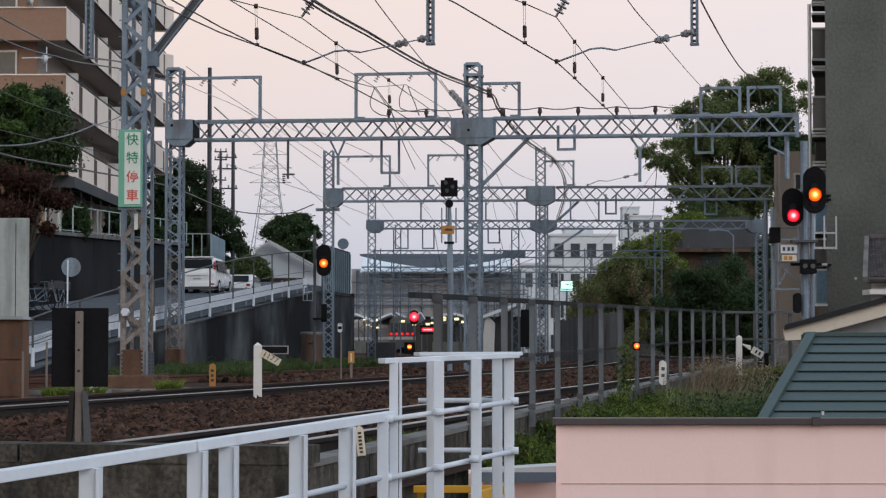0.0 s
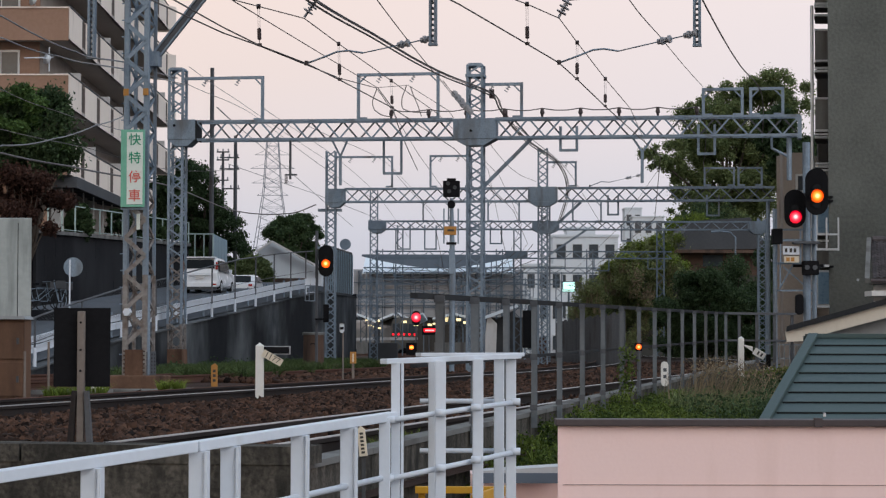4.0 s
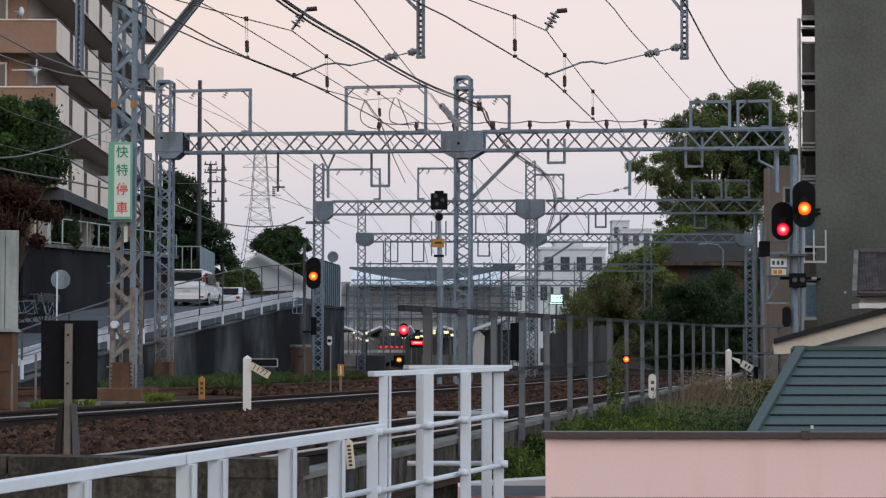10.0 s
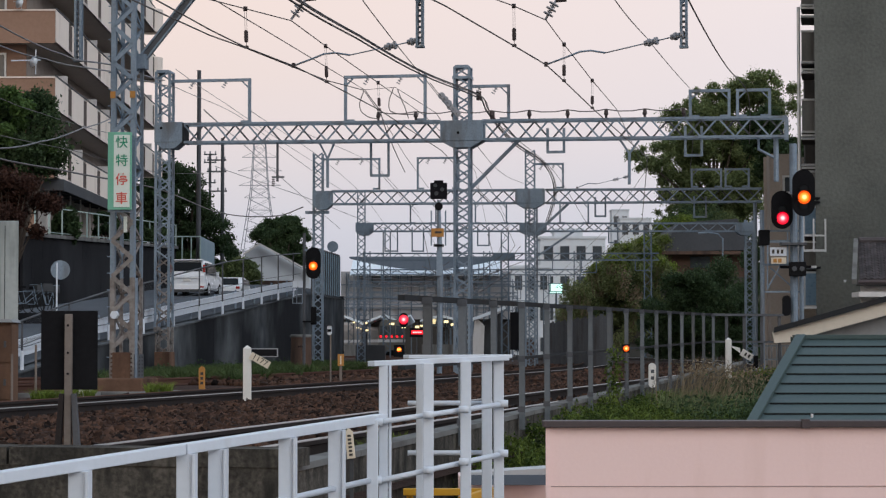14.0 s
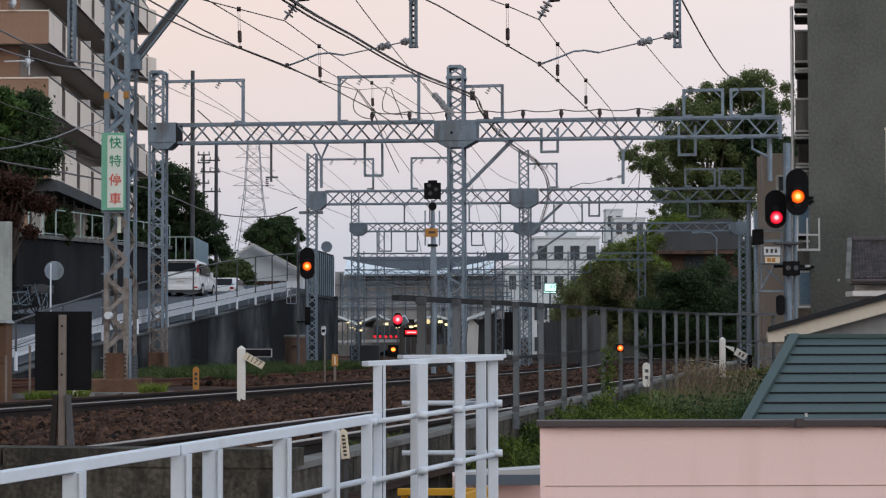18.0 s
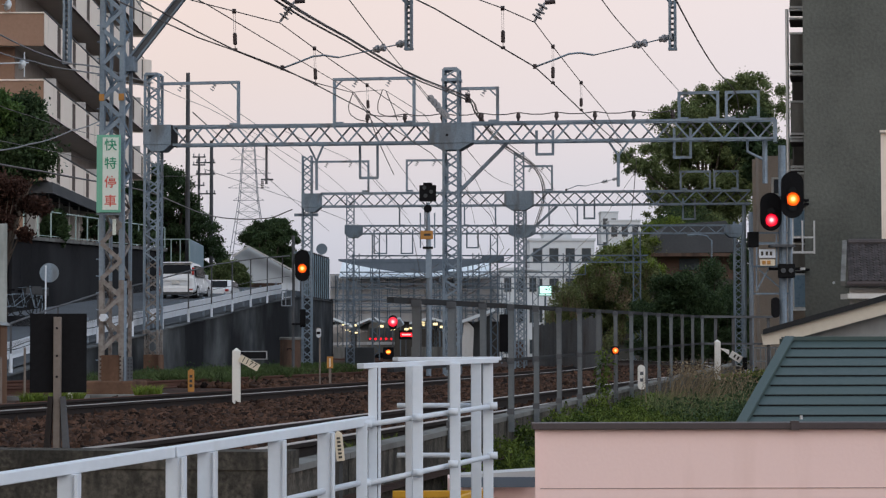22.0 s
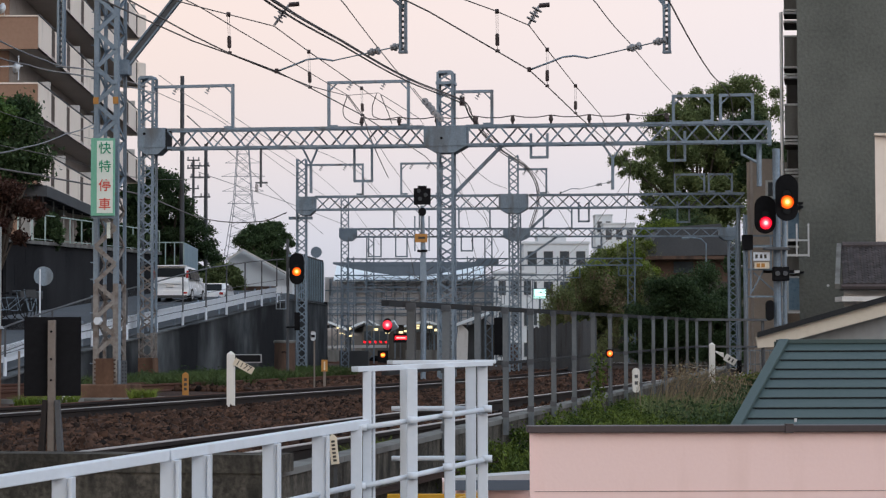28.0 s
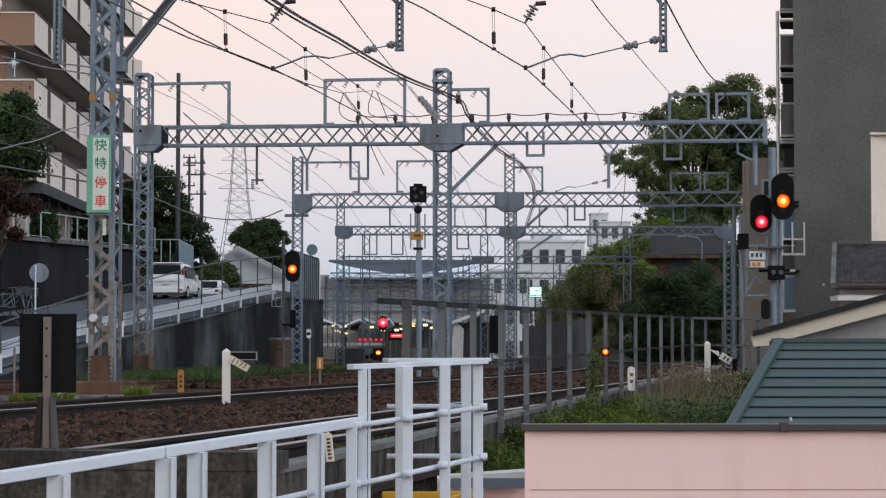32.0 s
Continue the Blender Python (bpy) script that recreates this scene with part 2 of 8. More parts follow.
BEIGE = surface("beige_painted_board", (0.56, 0.50, 0.42), (0.66, 0.60, 0.51), 0.7, 0, 0.6, 12, 0.06, stain=(0.46, 0.40, 0.33), amount=0.33)
CREAM = surface("cream_render", (0.82, 0.71, 0.62), (0.90, 0.80, 0.71), 0.9, 0, 0.3, 4, 0.05, stain=(0.60, 0.51, 0.43), amount=0.30)
BRICK_TILE = surface("orange_brown_tile", (0.27, 0.165, 0.115), (0.35, 0.22, 0.16), 0.8, 0, 0.35, 7, 0.1)
SOFFIT = surface("pale_balcony_soffit", (0.42, 0.375, 0.34), (0.52, 0.465, 0.425), 0.9, 0, 0.4, 4, 0.05)
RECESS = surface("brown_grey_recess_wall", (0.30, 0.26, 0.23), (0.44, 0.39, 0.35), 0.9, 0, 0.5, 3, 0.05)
SLOT = surface("dark_brown_grille", (0.085, 0.062, 0.052), (0.13, 0.10, 0.088), 0.8, 0, 0.5, 6, 0.05)
# dark tone that puts the shade of soffits and recesses into the colour
SHADE = surface("dark_shade_paint", (0.05, 0.046, 0.044), (0.085, 0.08, 0.075), 0.9, 0, 0.4, 4, 0.05)
DARK = surface("black_painted_metal", (0.007, 0.007, 0.008), (0.016, 0.016, 0.018), 0.75, 0, 1, 20, 0.05, spec=0.06)
DARK_GREY = surface("dark_grey_metal", (0.05, 0.052, 0.056), (0.085, 0.088, 0.092), 0.6, 0.1, 1, 20, 0.05)
WIRE = surface("dark_copper_wire", (0.11, 0.098, 0.098), (0.165, 0.15, 0.148), 0.6, 0.3, 1, 20, 0)
WIRE_PALE = surface("grey_steel_wire", (0.20, 0.20, 0.21), (0.28, 0.28, 0.29), 0.6, 0.3, 1, 20, 0)
PORCELAIN = surface("grey_porcelain", (0.30, 0.30, 0.32), (0.40, 0.40, 0.42), 0.35, 0, 2, 20, 0)
BROWN_INSULATOR = surface("dark_brown_porcelain", (0.045, 0.035, 0.035), (0.08, 0.06, 0.06), 0.4, 0, 2, 20, 0)
GLASS = surface("dim_window_glass", (0.045, 0.055, 0.065), (0.08, 0.09, 0.10), 0.12, 0, 0.8, 6, 0, spec=0.6)
GLASS_DARK = surface("tinted_car_glass", (0.008, 0.010, 0.012), (0.016, 0.018, 0.02), 0.2, 0, 0.8, 6, 0, spec=0.08)
GLASS_BLUE = surface("blue_frosted_pane", (0.13, 0.22, 0.32), (0.20, 0.31, 0.42), 0.3, 0, 0.8, 6, 0, spec=0.5)
ALU = surface("pale_aluminium", (0.52, 0.54, 0.56), (0.62, 0.64, 0.66), 0.4, 0.5, 1, 20, 0)
ASPHALT = surface("worn_asphalt", (0.070, 0.079, 0.091), (0.115, 0.127, 0.143), 0.85, 0, 0.4, 12, 0.2)
CAR_WHITE = surface("white_car_paint", (0.70, 0.72, 0.75), (0.76, 0.78, 0.81), 0.25, 0, 0.5, 3, 0, spec=0.5)
TYRE = surface("black_rubber", (0.012, 0.012, 0.012), (0.025, 0.025, 0.025), 0.85, 0, 1, 20, 0.1)
SIGN_GREEN = surface("green_enamel", (0.16, 0.42, 0.30), (0.22, 0.50, 0.37), 0.5, 0, 1, 20, 0.02)
SIGN_WHITE = surface("off_white_enamel", (0.66, 0.72, 0.66), (0.75, 0.80, 0.74), 0.5, 0, 1, 20, 0.02, stain=(0.52, 0.58, 0.52), amount=0.34)
TEXT_GREEN = surface("green_lettering", (0.02, 0.25, 0.14), (0.03, 0.30, 0.17), 0.5, 0, 1, 20, 0)
TEXT_RED = surface("red_lettering", (0.58, 0.09, 0.07), (0.68, 0.13, 0.10), 0.5, 0, 1, 20, 0)
TEXT_DARK = surface("dark_lettering", (0.05, 0.045, 0.04), (0.09, 0.08, 0.07), 0.6, 0, 1, 20, 0)
YELLOW = surface("yellow_painted_steel", (0.52, 0.26, 0.02), (0.64, 0.35, 0.04), 0.55, 0, 1, 20, 0.05, stain=(0.35, 0.20, 0.05), amount=0.36)
ORANGE_PLATE = surface("orange_plate", (0.40, 0.19, 0.05), (0.50, 0.25, 0.08), 0.6, 0, 1, 20, 0.05)
WOOD_PALE = surface("pale_stencilled_board", (0.62, 0.54, 0.42), (0.74, 0.66, 0.53), 0.8, 0, 2, 30, 0.1)
WOOD_POST = surface("grey_brown_timber_post", (0.15, 0.125, 0.11), (0.24, 0.205, 0.18), 0.9, 0, 1.5, 30, 0.2)
TILE_ROOF = surface("grey_brown_clay_tile", (0.042, 0.037, 0.039), (0.092, 0.080, 0.081), 0.7, 0, 1, 20, 0.1, per_object=0.35)
ROOF_DARK = surface("dark_slate_roof", (0.055, 0.058, 0.065), (0.09, 0.094, 0.10), 0.8, 0, 0.5, 6, 0.2)
PALE_WALL = surface("off_white_wall", (0.60, 0.58, 0.56), (0.70, 0.68, 0.66), 0.9, 0, 0.3, 5, 0.05, stain=(0.48, 0.46, 0.44), amount=0.34)
FAR_WALL = surface("pale_grey_wall", (0.58, 0.62, 0.66), (0.68, 0.71, 0.74), 0.9, 0, 0.1, 2, 0)
FAR_ROOF = surface("white_vaulted_roof", (0.70, 0.76, 0.81), (0.78, 0.83, 0.87), 0.6, 0, 0.1, 2, 0)
FENCE_GREEN = surface("pale_green_railing", (0.34, 0.44, 0.42), (0.44, 0.54, 0.51), 0.6, 0.1, 1, 20, 0)
SHEET_BLUE = surface("blue_grey_ribbed_sheet", (0.21, 0.30, 0.35), (0.29, 0.39, 0.44), 0.6, 0.1, 0.5, 10, 0.05)
FOLIAGE = leafy("green_foliage", (0.045, 0.09, 0.027), (0.11, 0.18, 0.055))
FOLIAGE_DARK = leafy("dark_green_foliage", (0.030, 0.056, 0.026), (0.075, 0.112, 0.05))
FOLIAGE_OLIVE = leafy("olive_foliage", (0.115, 0.14, 0.052), (0.225, 0.25, 0.11))
FOLIAGE_MID = leafy("muted_green_foliage", (0.088, 0.12, 0.047), (0.215, 0.26, 0.112))
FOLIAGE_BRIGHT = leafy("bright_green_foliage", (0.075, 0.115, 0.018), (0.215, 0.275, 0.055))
WEEDS = leafy("weed_leaves", (0.024, 0.048, 0.012), (0.165, 0.215, 0.045), 0.5, 2.4, 8.0, 0.22)
FOLIAGE_RED = leafy("reddish_brown_foliage", (0.04, 0.02, 0.016), (0.085, 0.045, 0.034))
DRY_GRASS = leafy("dry_straw_grass", (0.13, 0.10, 0.062), (0.29, 0.225, 0.145))
GRASS = leafy("green_grass", (0.045, 0.072, 0.025), (0.09, 0.125, 0.045))
BARK = surface("grey_brown_bark", (0.07, 0.055, 0.045), (0.13, 0.105, 0.085), 0.95, 0, 1, 12, 0.4)
LAMP_RED = glow("red_signal_glow", (1.0, 0.008, 0.022), 1.5)
LAMP_RED_CORE = glow("red_signal_core", (1.0, 0.33, 0.33), 2.2)
LAMP_AMBER = glow("amber_signal_glow", (1.0, 0.115, 0.004), 1.35)
LAMP_AMBER_CORE = glow("amber_signal_core", (1.0, 0.42, 0.06), 2.4)


def lens_glow(name, core, mid_tone, rim, strength):
    """A lit lens about its own origin: bright at the bulb, deeper in colour towards the rim."""
    m = glow(name, mid_tone, strength)
    n, l = m.node_tree.nodes, m.node_tree.links
    bsdf = n["Principled BSDF"]
    co = n.new("ShaderNodeTexCoord")
    far = n.new("ShaderNodeVectorMath")
    far.operation = "LENGTH"
    l.new(co.outputs["Object"], far.inputs[0])
    cr = n.new("ShaderNodeValToRGB")
    el = cr.color_ramp.elements
    el[0].position, el[0].color = 0.26, (*core, 1)
    el[1].position, el[1].color = 1.0, (*[c * 0.35 for c in rim], 1)
    for p, c in ((0.48, mid_tone), (0.78, rim)):
        x = el.new(p)
        x.color = (*c, 1)
    l.new(far.outputs["Value"], cr.inputs["Fac"])
    l.new(cr.outputs["Color"], bsdf.inputs["Emission Color"])
    return m


LENS_RED = lens_glow("red_signal_lens", (1.0, 0.72, 0.70), (1.0, 0.07, 0.10), (0.72, 0.0, 0.02), 1.9)
LENS_AMBER = lens_glow("amber_signal_lens", (1.0, 0.80, 0.36), (1.0, 0.27, 0.02), (0.78, 0.06, 0.003), 1.9)
LAMP_WARM = glow("warm_platform_lamp", (1.0, 0.80, 0.42), 1.6)
LAMP_COOL = glow("cool_lit_panel", (0.62, 1.0, 0.90), 1.3)


# ---- mesh helpers ----
class Shape:
    """Collects faces of one part."""

    def __init__(self):
        self.v, self.f = [], []

    def add(self, verts, faces):
        k = len(self.v)
        self.v += [tuple(p) for p in verts]
        self.f += [tuple(i + k for i in q) for q in faces]
        return self

    def box(self, x0, x1, y0, y1, z0, z1):
        p = [(x, y, z) for z in (z0, z1) for x, y in ((x0, y0), (x1, y0), (x1, y1), (x0, y1))]
        return self.add(p, [(3, 2, 1, 0), (4, 5, 6, 7), (0, 1, 5, 4), (1, 2, 6, 5), (2, 3, 7, 6), (3, 0, 4, 7)])

    def bar(self, a, b, w, h=None, up=(0, 0, 1)):
        a, b, h = Vector(a), Vector(b), h or w
        d = (b - a).normalized()
        u = Vector(up)
        if abs(d.dot(u)) > 0.98:
            u = Vector((0, 1, 0))
        s = d.cross(u).normalized() * w / 2
        t = s.cross(d).normalized() * h / 2
        p = [e + i * s + j * t for e in (a, b) for i, j in ((-1, -1), (1, -1), (1, 1), (-1, 1))]
        return self.add(p, [(3, 2, 1, 0), (4, 5, 6, 7), (0, 1, 5, 4), (1, 2, 6, 5), (2, 3, 7, 6), (3, 0, 4, 7)])

    def tube(self, pts, radii, n=8):
        pts = [Vector(p) for p in pts]
        if not isinstance(radii, (list, tuple)):
            radii = [radii] * len(pts)
        rings = []
        for i, p in enumerate(pts):
            d = (pts[min(i + 1, len(pts) - 1)] - pts[max(i - 1, 0)]).normalized()
            u = Vector((0, 0, 1)) if abs(d.z) < 0.9 else Vector((0, 1, 0))
            s = d.cross(u).normalized()
            t = s.cross(d)
            rings.append([p + radii[i] * (math.cos(a) * s + math.sin(a) * t) for a in [2 * math.pi * k / n for k in range(n)]])
        faces = []
        for i in range(len(pts) - 1):
            for k in range(n):
                faces.append((i * n + k, i * n + (k + 1) % n, (i + 1) * n + (k + 1) % n, (i + 1) * n + k))
        faces += [tuple(range(n)), tuple((len(pts) - 1) * n + k for k in reversed(range(n)))]
        return self.add([q for r in rings for q in r], faces)

    def prism(self, outline, a, b, axis="y", rake=0.0):
        """A flat outline, pushed from a to b along an axis; outline in the other two axes."""
        def put(p, q):
            return {"y": (p[0], q, p[1]), "x": (q, p[0], p[1]), "z": (p[0], p[1], q)}[axis]
        n = len(outline)
        if rake:
            pts = [(x + rake * (y - a), y, z) for x, y, z in [put(p, q) for q in (a, b) for p in outline]]
        else:
            pts = [put(p, q) for q in (a, b) for p in outline]
        return self.add(pts,
                        [tuple(range(n)), tuple(reversed(range(n, 2 * n)))] + [(i, (i + 1) % n, n + (i + 1) % n, n + i) for i in range(n)])

    def mesh(self, name, mat, smooth=False):
        m = bpy.data.meshes.new(name)
        m.from_pydata(self.v, [], self.f)
        m.materials.append(mat)
        b = bmesh.new()
        b.from_mesh(m)
        bmesh.ops.recalc_face_normals(b, faces=b.faces)
        b.to_mesh(m)
        b.free()
        if smooth:
            for q in m.polygons:
                q.use_smooth = True
        return m


def thing(name, x=0, y=0, z=0, rz=0, label="", category="", group=""):
    ob = new(name)
    ob.empty_display_size = 0.2
    ob.matrix_world = pose(x, y, z, 0, 0, rz)
    return tagged(ob, label, category, group)


def part(name, shape, mat, parent=None, label="", smooth=False, m=None, bevel=0.0):
    """Links a shape, or a ready mesh, as one mesh object under a thing or a part."""
    data = shape.mesh(name, mat, smooth) if isinstance(shape, Shape) else shape
    ob = new(name, data)
    if parent is not None:
        ob.parent = parent
    if m is not None:
        ob.matrix_local = m
    if bevel:
        md = ob.modifiers.new("bevel", "BEVEL")
        md.width, md.segments, md.limit_method = bevel, 2, "ANGLE"
    return tagged(ob, label)


def solid(name, shape, mat, label, category, group="", kind="", smooth=False, bevel=0.0):
    """A thing that is one mesh."""
    return tagged(part(name, shape, mat, None, label, smooth, None, bevel), category=category, group=group, kind=kind)


BARS = {}


def strut(name, parent, mat, a, b, w, h=None):
    """One straight steel piece as a part; all share one unit mesh per material."""
    if mat.name not in BARS:
        BARS[mat.name] = Shape().box(-0.5, 0.5, -0.5, 0.5, 0, 1).mesh("bar", mat)
    a, b = Vector(a), Vector(b)
    d = b - a
    q = d.to_track_quat("Z", "Y")
    return part(name, BARS[mat.name], mat, parent, m=Matrix.LocRotScale(a, q, (w, h or w, d.length)))


def words(name, text, size, mat, parent, m, label=""):
    c = bpy.data.curves.new("lettering", "FONT")
    c.body, c.size, c.extrude, c.offset, c.align_x, c.align_y = text, size, 0.003, size * 0.008, "CENTER", "CENTER"
    tmp = bpy.data.objects.new("lettering", c)
    scene.collection.objects.link(tmp)
    bpy.context.view_layer.update()
    data = bpy.data.meshes.new_from_object(tmp.evaluated_get(bpy.context.evaluated_depsgraph_get()))
    bpy.data.objects.remove(tmp)
    data.materials.clear()
    data.materials.append(mat)
    return part(name, data, mat, parent, label, m=m)


def disc(r, y0, y1, n=24, cx=0.0, cz=0.0):
    """A round plate facing -y."""
    return Shape().prism([(cx + r * math.cos(2 * math.pi * k / n), cz + r * math.sin(2 * math.pi * k / n)) for k in range(n)], y0, y1)


def capsule(w, h, n=10):
    """Outline of a plate with round ends, centred."""
    r = w / 2
    s = h / 2 - r
    return [(r * math.cos(math.pi * k / n), s + r * math.sin(math.pi * k / n)) for k in range(n + 1)] + \
           [(-r * math.cos(math.pi * k / n), -s - r * math.sin(math.pi * k / n)) for k in range(n + 1)]


def leaves(name, mat, blobs, count, size, parent=None, seed=1, hollow=0.45, flat=0.0, stretch=1.0):
    """A crown of small separate leaf blades spread over lumps (x, y, z, rx, ry, rz)."""
    rng = np.random.default_rng(seed)
    blobs = np.array(blobs, float)
    wgt = (blobs[:, 3] * blobs[:, 4] * blobs[:, 5]) ** 0.67
    which = rng.choice(len(blobs), count, p=wgt / wgt.sum())
    d = rng.normal(size=(count, 3))
    d /= np.linalg.norm(d, axis=1, keepdims=True)
    rad = hollow + (1.08 - hollow) * rng.random((count, 1)) ** 0.6
    lump = 1 + 0.16 * np.sin(d[:, :1] * 7 + which[:, None]) * np.cos(d[:, 2:] * 6 + 2.0 * which[:, None])
    rad = rad * np.where(rng.random((count, 1)) < 0.18, 1.0 + 0.7 * rng.random((count, 1)), 1.0)
    c = blobs[which, :3] + d * rad * lump * blobs[which, 3:]
    a = rng.normal(size=(count, 3))
    a[:, 2] = a[:, 2] * stretch + flat
    a /= np.linalg.norm(a, axis=1, keepdims=True)
    b = np.cross(a, rng.normal(size=(count, 3)))
    b /= np.linalg.norm(b, axis=1, keepdims=True)
    s = size * (0.55 + 0.9 * rng.random((count, 1)))
    nrm = np.cross(a, b)
    p0, p1, p2, p3 = c - a * s, c + b * s * 0.5 + nrm * s * 0.18, c + a * s, c - b * s * 0.5 + nrm * s * 0.18
    v = np.stack([p0, p1, p2, p3], 1).reshape(-1, 3)
    m = bpy.data.meshes.new(name)
    m.vertices.add(len(v))
    m.vertices.foreach_set("co", v.ravel())
    m.loops.add(count * 4)
    m.loops.foreach_set("vertex_index", np.arange(count * 4))
    m.polygons.add(count)
    m.polygons.foreach_set("loop_start", np.arange(count) * 4)
    m.update(calc_edges=True)
    m.materials.append(mat)
    return part(name, m, mat, parent)


def blades(name, mat, spots, count, height, width, seed=1, lean=0.5, parent=None, wind=0.0):
    """Upright grass blades over discs (x, y, z, r)."""
    rng = np.random.default_rng(seed)
    spots = np.array(spots, float)
    which = rng.choice(len(spots), count, p=spots[:, 3] / spots[:, 3].sum())
    ang, rr = rng.random(count) * 6.283, np.sqrt(rng.random(count)) * spots[which, 3]
    base = spots[which, :3] + np.stack([rr * np.cos(ang), rr * np.sin(ang), 0 * rr], 1)
    h = height * (0.5 + 0.7 * rng.random((count, 1)))
    dirs = rng.normal(size=(count, 3)) * lean
    dirs[:, 2] = 1
    dirs[:, 0] += wind
    side = np.stack([np.cos(ang), np.sin(ang), 0 * ang], 1) * width
    mid = base + dirs * h * 0.55
    tip = mid + (dirs * np.array([1.9, 1.9, 0.75])) * h * 0.45
    v = np.stack([base - side, base + side, mid + side * 0.8, tip, mid - side * 0.8], 1).reshape(-1, 3)
    m = bpy.data.meshes.new(name)
    idx = np.arange(count)[:, None] * 5
    m.from_pydata(v.tolist(), [], (idx + np.array([[0, 1, 2, 4]])).tolist() + (idx + np.array([[4, 2, 3]])).tolist())
    m.materials.append(mat)
    return part(name, m, mat, parent)


def tree(name, x, y, z, trunk_h, r, blobs, count, size, mat, label, seed=1, hollow=0.45):
    """Tapered trunk, limbs to every lump, crown of leaves. Lumps are relative to the base."""
    t = thing(name, x, y, z, 0, label, "tree")
    sh = Shape().tube([(0, 0, 0), (0.1 * r, 0, trunk_h * 0.5), (0, 0.1, trunk_h)], [r * 1.25, r, r * 0.75], 10)
    for b in blobs[::max(1, len(blobs) // 24)]:
        sh.tube([(0, 0, trunk_h * 0.75), (b[0] * 0.45, b[1] * 0.45, (trunk_h + b[2]) * 0.5), (b[0] * 0.9, b[1] * 0.9, b[2])], [r * 0.45, r * 0.28, r * 0.1], 6)
    part("trunk", sh, BARK, t, smooth=True)
    leaves("crown", mat, blobs, count, size, t, seed, hollow)
    return t


# ---- plan: the track centre line, straight at first, then a long curve ----
def mid(y):
    u = max(0.0, y - 66.0)
    return -15.95 + 0.212 * y - 0.00133 * u * u


def beside(y, off, z=0.0):
    """A place at this distance, off metres to the right of the line of centre masts."""
    s = 0.212 - 0.00266 * max(0.0, y - 66.0)
    k = off / math.sqrt(1 + s * s)
    return (mid(y) + k, y - k * s, z)


# local frame of the boundary fence: u runs along it, v to its right
FX, FY, FC, FS = -0.88, 14.8, 0.979, 0.2046


def fence_at(u, v, z=0.0):
    return (FX + FS * u + FC * v, FY + FC * u - FS * v, z)


def grid_sheet(name, us, vs, height, mat, label):
    verts, faces = [], []
    for u in us:
        for v in vs:
            verts.append(fence_at(u, v, height(u, v)))
    n = len(vs)
    for i in range(len(us) - 1):
        for j in range(n - 1):
            faces.append((i * n + j, (i + 1) * n + j, (i + 1) * n + j + 1, i * n + j + 1))
    sh = Shape().add(verts, faces)
    return tagged(part(name, sh, mat, None, label), category="ground", kind="structure")


def lie(u, v):
    """Height of the ground: the raised track bed, the low street side and the hill."""
    z = -0.33
    if u < 0.05 or (v > -0.05 and u < 26):
        z = -3.2
    elif v > -0.05 and u < 60:
        z = -3.2 + (u - 26) / 34 * 2.7
    z += 0.05 * noise.noise((u * 0.3, v * 0.3, 0)) if -60 < v < 60 else 0
    # wooded slope beside the line and the terrace behind the ramp
    x, y, _ = fence_at(u, v)
    if y > 181:
        z += max(0.0, min(8.5, (x - 0.058 * y) * 0.8)) * min(1, (y - 181) / 12) * max(0.0, 1 - max(0, y - 250) / 45)
    return z


us = [-300, -60, -20, -8, -2, 0.0, 0.1] + [k for k in range(1, 60, 2)] + [k for k in range(60, 260, 5)] + [300, 400, 700, 1500, 3500]
vs = [-3000, -900, -300, -120, -80] + [k for k in range(-60, -10, 3)] + [-9, -7, -5, -3, -2, -1, -0.1, 0.0, 0.6, 1.5, 3] + [k for k in range(5, 60, 3)] + [80, 120, 300, 900, 3000]
grid_sheet("ground", us, vs, lie, EARTH, "dull earth and gravel ground round the railway")

# retaining walls: the abutment across the near end and the long wall under the fence
sh = Shape()
for (u0, u1, v0, v1) in ((-0.02, 0.3, -26, -0.09), (0.3, 44, -0.33, -0.09)):
    sh.add([fence_at(u, v, z) for z in (-3.3, 0.02) for u, v in ((u0, v0), (u1, v0), (u1, v1), (u0, v1))],
           [(3, 2, 1, 0), (4, 5, 6, 7), (0, 1, 5, 4), (1, 2, 6, 5), (2, 3, 7, 6), (3, 0, 4, 7)])
retaining = tagged(part("retaining_wall", sh, WALL_ABUT, None, "dark damp concrete retaining wall of the raised track bed"), category="wall", kind="structure")
for k in range(22):
    u0, u1 = k * 2.0 + 0.008, k * 2.0 + 1.992
    for name, v0, v1, low_z, high_z, mat in (("coping_stone", -0.25, -0.06, -0.045, 0.0, CONCRETE), ("kerb_block", -0.24, -0.075, -0.45, -0.046, WALL_ABUT)):
        sh = Shape().add([fence_at(u, v, 0.06 + 0.0094 * (u - 4.2) + h) for h in (low_z, high_z) for u, v in ((u0, v0), (u1, v0), (u1, v1), (u0, v1))],
                         [(3, 2, 1, 0), (4, 5, 6, 7), (0, 1, 5, 4), (1, 2, 6, 5), (2, 3, 7, 6), (3, 0, 4, 7)])
        part(name, sh, mat, retaining)
for k in range(13):
    v0, v1 = -26 + 2 * k + 0.01, -24 + 2 * k - 0.01
    sh = Shape().add([fence_at(u, v, z) for z in (0.015, 0.135) for u, v in ((-0.03, v0), (0.34, v0), (0.34, v1), (-0.03, v1))],
                     [(3, 2, 1, 0), (4, 5, 6, 7), (0, 1, 5, 4), (1, 2, 6, 5), (2, 3, 7, 6), (3, 0, 4, 7)])
    part("coping_stone", sh, WALL_ABUT, retaining)

